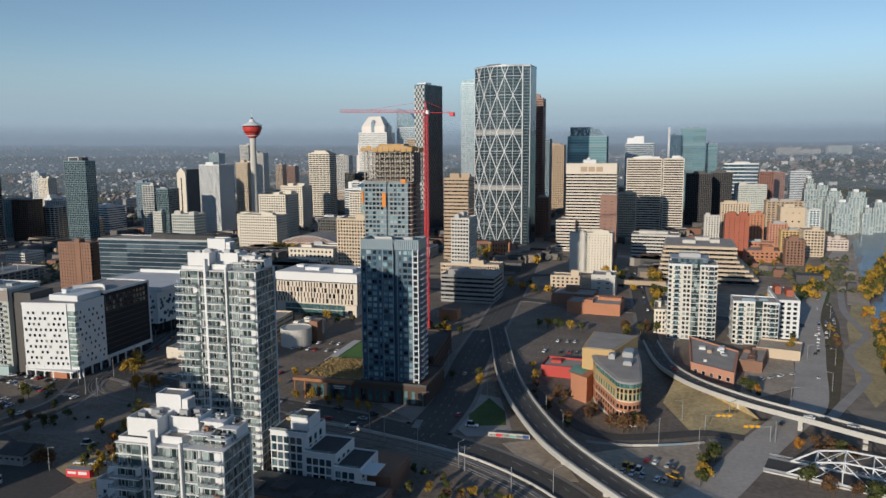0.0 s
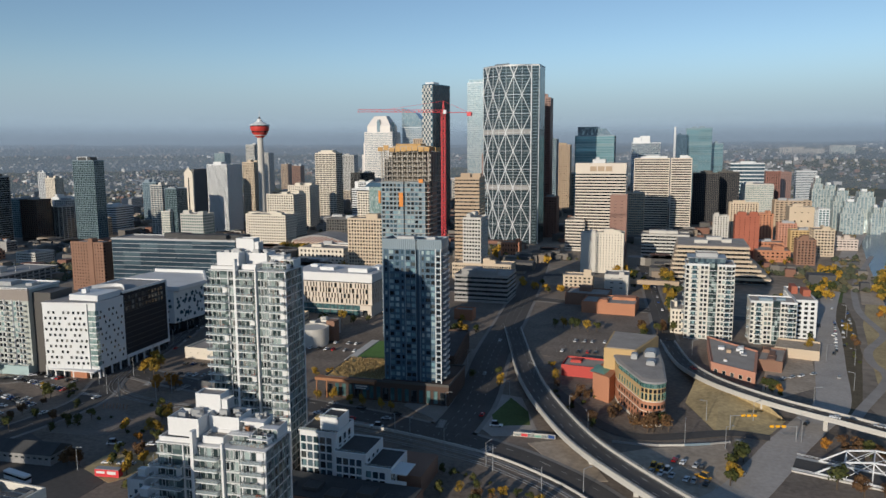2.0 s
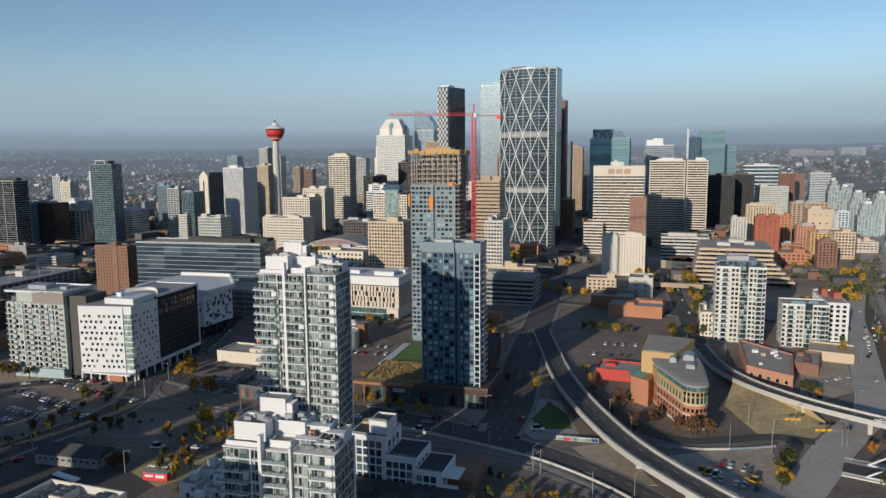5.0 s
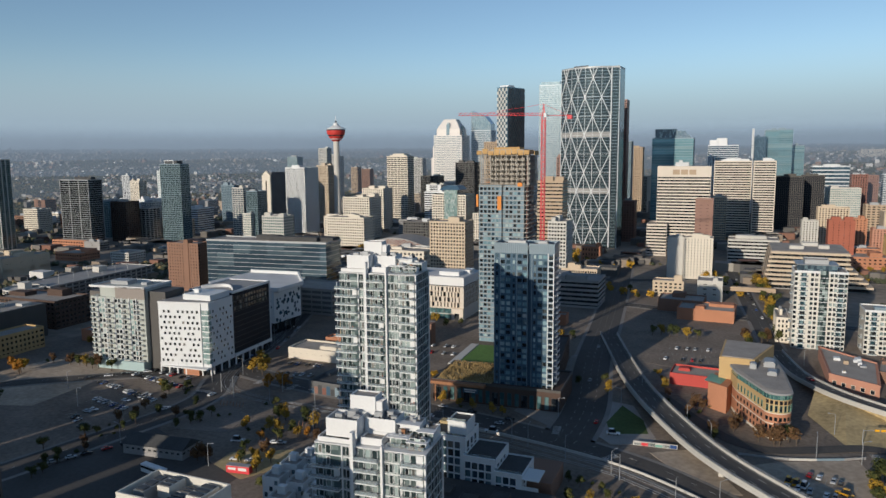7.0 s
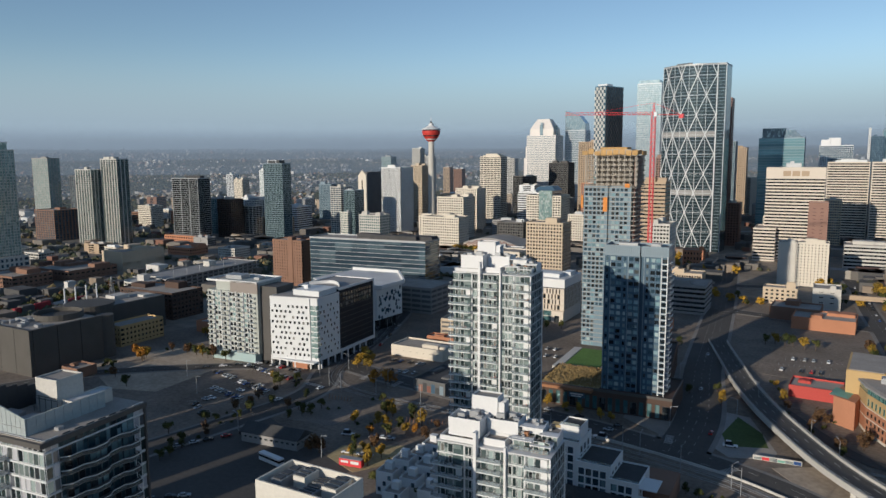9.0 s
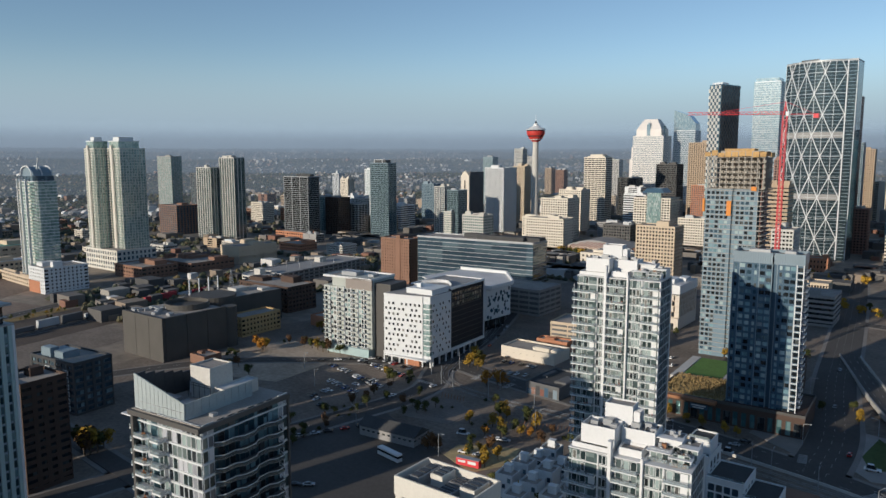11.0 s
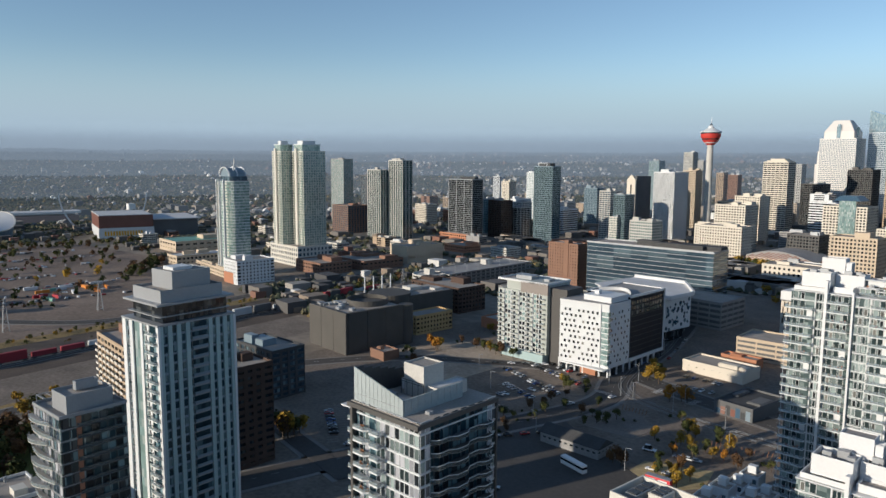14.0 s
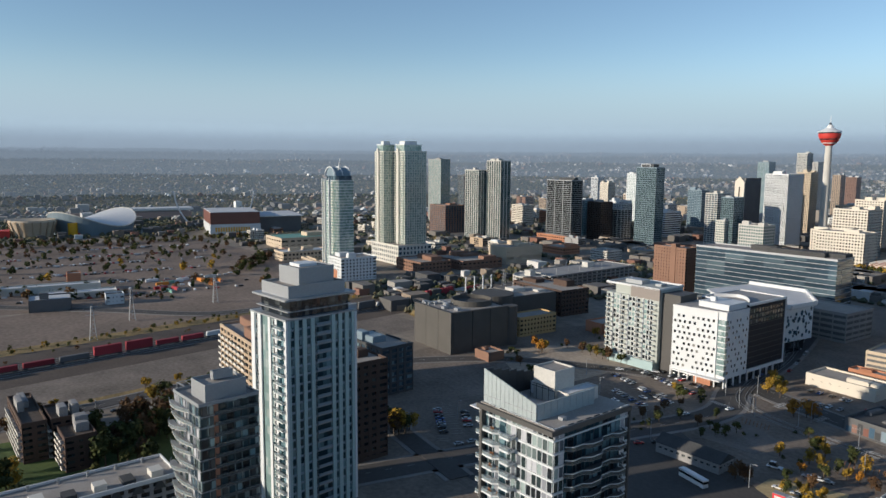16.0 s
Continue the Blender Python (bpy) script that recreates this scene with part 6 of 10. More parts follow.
def wavy_block():
    root = thing("apartment_building", "glass apartment block with curved wavy balconies", "building", -275, -3, 0, 12)
    w, d, h, n = 18, 18, 53.6, 17
    fh = h / n
    part("body", boxes_mesh("body", [(-w, 0, 0, 0, d, h)]), "glass_condo", root)
    g = random.Random(3)
    wn = [pane_mesh(1.9, fh * 0.84, 0.06, 0.12, "grey_metal", m) for m in ("glass_curtain", "glass_condo", "glass_slate")]
    nn = [pane_mesh(1.9, fh * 0.8, 0.06, 0.12, "dark_metal", m) for m in ("glass_night", "glass_dark", "glass_condo")]
    kinds = []
    for q in range(3):
        a, b = ((-w - 2.0, -5.5), (-w - 1.0, -3.0), (-w - 2.2, -8.5))[q]
        arc = [(a, 0.2)] + [(a + (b - a) * k / 9, -0.5 - (1.9, 1.5, 2.3)[q] * math.sin(math.pi * (k + 0.4) / (9.6, 10.5, 9.4)[q])) for k in range(10)] + [(b, 0.2)]
        top = [((p[0], p[1], 1.05), (r[0], r[1], 1.05), 0.08, 0.07) for p, r in zip(arc[1:-2], arc[2:-1])] + [((p[0], p[1], 0.1), (p[0], p[1], 1.05), 0.06) for p in arc[1:-1]]
        kinds.append((prism_mesh("balcony", arc, -0.1, 0.1), bars_mesh("railing", top), bars_mesh("glass_screen", [((p[0], p[1], 0.55), (r[0], r[1], 0.55), 0.04, 0.85) for p, r in zip(arc[1:-2], arc[2:-1])])))
    nb, nr = boxes_mesh("balcony", [(-d * 0.36, -1.0, -0.1, d * 0.36, 0, 0.06)]), rail_mesh(d * 0.72, 1.0)
    side = balcony_mesh(8, 1.9)
    org = boxes_mesh("orange_infill", [(-0.1, 4.2, 0.2, 0.15, 5.5, fh - 0.2)])
    slab = boxes_mesh("floor_slab", [(-w - 0.1, -0.1, -0.13, 0.1, d + 0.1, 0.13)])
    for i in range(4, n):
        z = i * fh
        part("floor_slab", slab, "grey_metal", root, at=(0, 0, z))
        b, r, gs = kinds[(0, 1, 2, 1)[i % 4]]
        o = part("balcony", b, "light_concrete", root, at=(0, 0, z + 0.2))
        part("railing", r, "grey_metal", o, "curved steel railing")
        part("glass_screen", gs, "rail_glass", o)
        if i % 2 == 0:
            part("balcony", side, "light_concrete", root, at=(-w, 5, z + 0.2), rz=-math.pi / 2)
        o = part("balcony", nb, "dark_concrete", root, at=(0, d * 0.6, z + 0.2), rz=math.pi / 2)
        part("railing", nr, "dark_rail", o)
        for k in range(8):
            part("window", g.choices(wn, (5, 3, 2))[0], "", root, at=(-w + 1.3 + k * 2.18, -0.01, z + 0.3))
        for k in range(7):
            part("window", g.choices(nn, (4, 4, 2))[0], "", root, at=(0.01, 1.3 + k * 2.2 + (1.2 if k > 1 else 0), z + 0.3), rz=math.pi / 2)
        part("orange_infill", org, "orange_brick", root, at=(0, 0, z))
    part("parapet", ring_mesh("parapet", -w - 0.2, -0.2, 0.2, d + 0.2, h, h + 0.9, 0.3), "grey_metal", root)
    part("roof", boxes_mesh("roof", [(-w + 0.2, 0.2, h, -0.2, d - 0.2, h + 0.2)]), "gravel_roof", root)
    terrace(root, -w * 0.62, 2.5, h, -1.5, d - 3, h + 5.5, wall="grey_metal", name="mechanical_screen")
    terrace(root, -w * 0.45, 7, h + 5, -6, 13, h + 7.5, wall="grey_metal", name="mechanical_room")
    part("pergola", bars_mesh("pergola", [((-w + 1, 0.6, h + 3), (-w * 0.66, 0.6, h + 3), 0.2), ((-w + 1, d - 2, h + 3), (-w + 1, 0.6, h + 3), 0.2), ((-w + 1, 0.6, h), (-w + 1, 0.6, h + 3), 0.2), ((-w + 1, d - 2, h), (-w + 1, d - 2, h + 3), 0.2)] + [((-w + 1, 1 + k * 2, h + 3), (-w * 0.66, 1 + k * 2, h + 3), 0.12) for k in range(8)]), "grey_metal", root)


wavy_block()


def small_terraces():
    """White stepped apartment block beside the tall white tower, on a brick base."""
    root = thing("apartment_building", "small white stepped apartment block with framed windows on a brick base", "building", -112, 214, 0, 4)
    part("brick_base", boxes_mesh("brick_base", [(-42, 4, 0, 6, 24, 7)]), "brown_brick", root)
    wn = [pane_mesh(2.3, 2.7, 0.11, 0.2, "white_paint", m) for m in ("glass_slate", "glass_dark", "glass_night")]
    g = random.Random(9)
    for x0, x1, y0, y1, z1 in ((-40, -25, 0, 15, 21.4), (-25, -13, -1.5, 15, 15.4), (-13, -3, -2.6, 14, 11.8), (-33, -25.5, 3, 12, 26.0)):
        o = terrace(root, x0, y0, 0 if z1 < 25 else 20, x1, y1, z1, wall="white_panel", name="stepped_volume", lip=0.7, deck="dark_roof")
        part("roof_slab", boxes_mesh("roof_slab", [(x0 - 0.3, y0 - 0.5, z1 - 0.35, x1 + 0.3, y0 + 0.2, z1 + 0.05)]), "white_paint", o)
        part("roof_railing", boxes_mesh("roof_railing", [(x0, y0, z1, x1, y0 + 0.06, z1 + 0.9)]), "rail_glass", o, "glass roof railing")
        k = 0
        while 2.5 + k * 3.1 < z1 - 2.6:
            z = 1.2 + k * 3.1
            k += 1
            if z < (0 if z1 < 25 else 20):
                continue
            for j in range(int((x1 - x0) / 2.6)):
                part("window", g.choice(wn), "", o, at=(x0 + 1.5 + j * 2.6, y0 - 0.01, z))
            for j in range(3):
                part("window", g.choice(wn), "", o, at=(x1 + 0.01, y0 + 2.5 + j * 4, z), rz=math.pi / 2)
    part("canopy", boxes_mesh("canopy", [(-3, -3.5, 10.4, 3.2, 6, 10.8), (-3, -3.5, 6.8, 3.0, -3.1, 8.0)]), "white_paint", root)
    part("planting", boxes_mesh("planting", [(-39.5, 11, 20.9, -33, 14.4, 21.9)]), "dry_grass", root)
    part("podium", boxes_mesh("podium", [(-44, -20, 0, 9, -2.5, 6)]), "brown_brick", root, "dark red brick podium")
    part("podium_roof", boxes_mesh("podium_roof", [(-43.6, -19.6, 6, 8.6, -2.6, 6.3)]), "dark_roof", root)
    for k, (px, py) in enumerate(((-38, -16), (-28, -14), (-18, -17), (-8, -13), (2, -16))):
        terrace(root, px - 3, py - 2, 6.3, px + 3, py + 4, 7.5 + 0.3 * (k % 2), wall="charcoal_panel", name="roof_box", lip=0.3, deck="dark_roof")


small_terraces()

# ---- streets, flyovers, river ----


PATCHES = []


def patch(name, label, pts, z, material, category="pavement"):
    """A flat thin piece of ground, its outline counter-clockwise; later ones lie a little higher."""
    PATCHES.append(name)
    z = 0.02 + 0.007 * len(PATCHES)
    return tagged(part(name, prism_mesh(name, pts, z - 0.3, z), material), label, category, kind="structure")


def kerb_line(pts, width=0.25, z=0.18):
    return bars_mesh("kerb", [((a[0], a[1], z / 2), (b[0], b[1], z / 2), width, z) for a, b in zip(pts[:-1], pts[1:])])


RAIL = radians(15)


def rail_point(o, s):
    """A point o metres north-east of the railway and s metres along it."""
    return (-554 + o * math.cos(RAIL) - s * math.sin(RAIL), o * math.sin(RAIL) + s * math.cos(RAIL))


def rail_strip(o0, o1, s0=-420, s1=330):
    return [rail_point(o0, s0), rail_point(o1, s0), rail_point(o1, s1), rail_point(o0, s1)]


# land cover
patch("pavement", "worn grey paved ground of the east district", [(-470, 60), (70, 60), (70, 330), (30, 520), (-60, 640), (-400, 640), (-480, 300)], 0.0 + 0.02, "lot_asphalt")
patch("rail_yard", "wide cracked asphalt yard", rail_strip(-165, -56, -420, 230), 0.03, "yard_asphalt")
patch("rail_yard", "gravel rail bed with dry weeds", rail_strip(-42, 30), 0.03, "ballast")
patch("rail_yard", "packed grey gravel strip", rail_strip(30, 78, -420, 200), 0.04, "lot_asphalt")
patch("verge", "dry grass strip with weeds", rail_strip(-57, -41, -420, 230), 0.06, "weedy_verge")
patch("verge", "dry grass strip beside the rail bed", rail_strip(77, 84, -420, 90), 0.06, "weedy_verge")
patch("car_park", "large asphalt car park", [(-1240, -380), (-715, -380), (-715, 150), (-800, 260), (-1200, 170)], 0.02, "yard_asphalt")
# Lawn in dark grass, its colour also standing for the shade there.
patch("lawn", "shaded lawn under the trees of the apartment blocks", [(-470, -140), (-345, -140), (-345, -22), (-360, 9), (-424, 9), (-424, -60), (-470, -60)], 0.06, "green_grass")
patch("car_park", "asphalt car park before the hotel", [(-405, 195), (-318, 195), (-312, 262), (-330, 280), (-405, 270)], 0.05, "lot_asphalt")
patch("car_park", "asphalt car park between towers", [(-360, 96), (-262, 96), (-262, 150), (-318, 160), (-360, 150)], 0.05, "lot_asphalt")
patch("car_park", "asphalt car park beneath the flyover", [(-58, 270), (-12, 246), (1, 281), (-4.6, 304), (-34, 289)], 0.05, "bare_earth")
patch("car_park", "asphalt car park behind the red building", [(-106, 408), (-69, 404), (-62, 460), (-101, 466)], 0.05, "lot_asphalt")
patch("yard", "sandy bare lot with parked trucks", [(13.7, 381), (22.5, 376), (41, 399), (46, 474), (22, 470)], 0.05, "bare_earth")
patch("car_park", "dark asphalt yard beside the barracks", [(-306, 100), (-215, 112), (-222, 186), (-300, 214)], 0.05, "asphalt")
patch("yard", "bare brown lot with weeds beside the car park", [(-450, 215), (-398, 196), (-372, 206), (-380, 268), (-440, 268)], 0.05, "bare_earth")
patch("lawn", "dry yellow lawn beside the car park", [(-239, 192), (-220, 186), (-212, 202), (-218, 218), (-241, 204)], 0.07, "dry_grass")
patch("pavement", "pale concrete path looping round a lawn", [(-109, 289), (-98.7, 279), (-84, 285), (-82, 293), (-99, 331), (-111, 333)], 0.06, "concrete_path")
patch("yard", "sandy ground below the flyover", [(-82, 277), (-57, 249), (-45, 253), (-66, 288)], 0.05, "bare_earth")
patch("pavement", "grey paved island with young trees", [(-284, 214), (-259, 219), (-260, 240), (-281, 248), (-291, 232)], 0.06, "island_paving")
patch("flower_bed", "mulched planting strip beside the river road", [(61, 443), (69, 445), (74, 475), (82, 566), (76, 564)], 0.06, "mulch")
patch("pavement", "pale pavement along the river road", [(44, 350), (54, 352), (62, 400), (73, 470), (84, 566), (88, 640), (70, 640), (52, 420)], 0.05, "mulch")
patch("lawn", "shaded grass plot at the junction", [(-106, 303), (-101, 290.5), (-86, 297), (-91, 313), (-104, 329)], 0.07, "green_grass")
patch("lawn", "riverside park lawn", [(62, 640), (86, 640), (112, 800), (80, 800)], 0.07, "green_grass")
patch("lawn", "dry grass by the river path", [(74, 380), (92, 420), (110, 560), (128, 690), (112, 690), (88, 560), (72, 420)], 0.07, "dry_grass")
patch("river_bank", "pale gravel bank", [(100, 640), (116, 640), (168, 900), (220, 1060), (150, 1000)], 0.05, "bare_earth")
patch("pavement", "grey concrete pavement before the podium", [(-150, 300), (-118, 282), (-112, 292), (-122, 340), (-140, 420), (-150, 420)], 0.10, "sidewalk_concrete")

# river
_w = [(bank(y), y) for y in range(120, 2400, 60)]
tagged(part("river", prism_mesh("river", [(420, 120)] + [(420 + 0.12 * max(0, y - 600), y) for y in range(180, 2400, 60)] + _w[::-1], -0.5, 0.24), "river_water"), "calm dark blue river", "water", kind="structure")

# ground-level streets
road([(-420, 520), (-382, 445), (-345, 362), (-322, 290), (-300, 245), (-306, 180), (-318, 100), (-330, -60), (-336, -300)], 15, per=8)
road([(-330, 300), (-290, 292), (-250, 288), (-195, 284), (-152, 280), (-117, 273), (-86, 263), (-65, 252), (-46, 238), (-16, 206), (20, 150)], 14, dashes=(-3.5, 3.5), per=8)
road([(-117, 272), (-120, 320), (-136, 400), (-152, 505), (-176, 660), (-200, 800)], 20, dashes=(-4, 0, 4))
road([(-14, 236), (0, 257), (12, 288), (20, 311), (32, 341), (45, 375), (53, 446), (61, 520), (67, 590), (94, 744), (148, 1012), (210, 1300)], 16, label="wide riverside road with worn lanes", material="worn_asphalt", dashes=(-4, 0, 4))
road([(14, 318), (-2, 318), (-20, 308), (-40, 300), (-60, 312), (-92, 356)], 7, dashes=())
road([(-96, 560), (-60, 556), (-40, 552)], 9, dashes=())
road([(-320, 600), (-250, 590), (-170, 575), (-60, 560), (60, 548)], 12)
road([(-600, 640), (-420, 640), (-170, 690), (-85, 746), (60, 770)], 13)
road([(-420, 520), (-480, 640), (-520, 760), (-560, 900)], 13)
road([rail_point(90, -420), rail_point(90, -60), rail_point(90, 0), (-470, 80), (-456, 150), (-420, 220), (-330, 290)], 10, label="quiet street along the rail yard")
road([(-900, -300), (-820, -174), (-753, -74), (-699, 6), (-650, 72), (-652, 135), (-690, 240), (-740, 420)], 11)
road([(-300, 98), (-400, 100), (-460, 104)], 9, dashes=())
path_rows = [(52, 356), (58, 373), (75, 417), (79, 437), (76, 458), (79, 486), (92, 520), (96, 540), (93, 592), (96, 640), (112, 746), (158, 940)]
road(path_rows, 5, label="pale concrete riverside path", material="concrete_path", dashes=(), z=0.09)

# curved light-rail tracks
for _off in (-6.2, -4.7, -1.6, -0.1):
    _q = shift_path(smooth_path([(-420, 528, 0.45), (-378, 440, 0.45), (-340, 362, 0.45), (-318, 300, 0.45), (-300, 272, 0.45), (-268, 264, 0.45), (-220, 266, 0.45), (-160, 266, 0.45), (-104, 258, 0.45), (-80, 250, 0.45), (-55, 235, 0.45), (-20, 200, 0.45)], 10), _off, 0.04)
    tagged(part("track_rail", bars_mesh("track_rail", [(a, b, 0.16, 0.12) for a, b in zip(_q[:-1], _q[1:])]), "grey_metal"), "embedded steel tram rail", "rail", kind="structure")


def flyover(name, label, pts, width, barrier, piers, deck_t=1.3):
    p = smooth_path(pts, 10)
    root = thing(name, label, "bridge", 0, 0)
    part("deck", ribbon_mesh("deck", p, width, deck_t), "light_concrete", root)
    part("road_surface", ribbon_mesh("road_surface", [(x, y, z + 0.06) for x, y, z in p], width - 1.6, 0.05), "asphalt", root, "dark asphalt roadway")
    for s in (-1, 1):
        q = shift_path(p, s * (width / 2 - 0.3), 0.45)
        part("barrier", bars_mesh("barrier", [(a, b, 0.45, 1.1) for a, b in zip(q[:-1], q[1:])]), "light_concrete", root, "pale concrete barrier")
        if barrier:
            for hgt in (1.35, 1.75):
                part("hand_rail", bars_mesh("hand_rail", [((*a[:2], a[2] + hgt - 0.45), (*b[:2], b[2] + hgt - 0.45), 0.12) for a, b in zip(q[:-1], q[1:])]), "grey_metal", root)
        q = shift_path(p, s * (width / 2 - 1.4), 0.1)
        part("edge_line", bars_mesh("edge_line", [(a, b, 0.16, 0.03) for a, b in zip(q[:-1], q[1:])]), "road_paint", root)
    for off in (-width / 6, width / 6):
        q = shift_path(p, off, 0.1)
        part("lane_marking", bars_mesh("lane_marking", [(a, b, 0.2, 0.03) for i, (a, b) in enumerate(zip(q[:-1], q[1:])) if i % 3 == 0]), "road_paint", root)
    for i in piers:
        x, y, z = p[i]
        part("pier", boxes_mesh("pier", [(x - 0.9, y - 0.9, 0, x + 0.9, y + 0.9, z - deck_t), (x - width * 0.3, y - 0.8, z - deck_t - 0.9, x + width * 0.3, y + 0.8, z - deck_t + 0.02)]), "light_concrete", root)
    return root


flyover("flyover", "curving four-lane concrete flyover with pale barriers", [(-142, 468, 0.3), (-126, 424, 0.6), (-112, 384, 1.8), (-97, 345, 3.8), (-79, 307, 5.6), (-58, 272, 6.4), (-34, 245, 6.6), (-6, 220, 6.6), (40, 186, 6.6)], 12.0, True, [44, 52, 60, 68, 76])
flyover("flyover", "narrow two-lane concrete flyover rising over the riverside road", [(-38, 468, 0.4), (-27, 418, 2.4), (-17, 388, 5.0), (-4, 366, 6.6), (17, 347, 7.2), (42, 333, 7.4), (66, 320, 7.4), (110, 300, 7.4), (190, 262, 7.4)], 9.5, False, [38, 48, 58, 68])
road([(-100, 860), (-76, 740), (-62, 632), (-49, 545), (-38.5, 470)], 12)

# abutment slope beside the narrow flyover
_v = [(-22, 352, 0.1), (-8, 318, 0.1), (14, 322, 0.1), (22, 342, 0.2), (14, 348, 5.0), (-6, 364, 5.2), (-18, 384, 3.6)]
me = bpy.data.meshes.new("grass_slope")
me.from_pydata(_v, [], [(0, 1, 2, 3, 4, 5, 6)])
tagged(part("grass_slope", me, "dry_grass"), "dry yellow grass slope below the flyover", "slope", kind="structure")


def truss_bridge():
    root = thing("truss_bridge", "white riveted steel truss bridge over the river", "bridge", 29, 292, 0.6, -12)
    L, Wd, n = 130, 12.5, 14
    part("deck", boxes_mesh("deck", [(-8, -Wd / 2 - 1.5, -1.2, L, Wd / 2 + 1.5, 0)]), "light_concrete", root)
    part("road_surface", boxes_mesh("road_surface", [(-8, -Wd / 2 + 1, 0, L, Wd / 2 - 1, 0.08)]), "asphalt", root)
    p = L / n
    top = lambda k: 0 if k in (0, n) else (6.5 if k in (1, n - 1) else 8.6)
    for s in (-1, 1):
        y = s * Wd / 2
        for k in range(n):
            part("bottom_chord", bars_mesh("bottom_chord", [((k * p, y, 0.4), ((k + 1) * p, y, 0.4), 0.5)]), "steel_white", root)
            part("top_chord", bars_mesh("top_chord", [((k * p, y, top(k) + 0.3), ((k + 1) * p, y, top(k + 1) + 0.3), 0.55)]), "steel_white", root)
            if 0 < k:
                part("post", bars_mesh("post", [((k * p, y, 0.3), (k * p, y, top(k)), 0.34)]), "steel_white", root)
            if 0 < k < n - 1:
                a, b = (k, k + 1) if k < n / 2 else (k + 1, k)
                part("diagonal", bars_mesh("diagonal", [((a * p, y, top(a)), (b * p, y, 0.4), 0.34)]), "steel_white", root)
                if k % 2:
                    part("diagonal", bars_mesh("diagonal", [((b * p, y, top(b)), (a * p, y, 0.4), 0.2)]), "steel_white", root)
        part("hand_rail", bars_mesh("hand_rail", [((-8, y + s * 1.4, 1.1), (L, y + s * 1.4, 1.1), 0.1), ((-8, y + s * 1.4, 0.6), (L, y + s * 1.4, 0.6), 0.08)]), "steel_white", root)
    for k in range(1, n):
        part("top_strut", bars_mesh("top_strut", [((k * p, -Wd / 2, top(k) + 0.3), (k * p, Wd / 2, top(k) + 0.3), 0.3)]), "steel_white", root)
        if k < n - 1:
            part("wind_brace", bars_mesh("wind_brace", [((k * p, -Wd / 2, top(k) + 0.3), ((k + 1) * p, Wd / 2, top(k + 1) + 0.3), 0.18)]), "steel_white", root)
    for k in (0, 4.6, 9.3):
        part("bridge_pier", boxes_mesh("bridge_pier", [(k * p - 1.2, -Wd / 2, -6, k * p + 1.2, Wd / 2, -1.2)]), "light_concrete", root)


truss_bridge()

# ---- low buildings on the north side ----


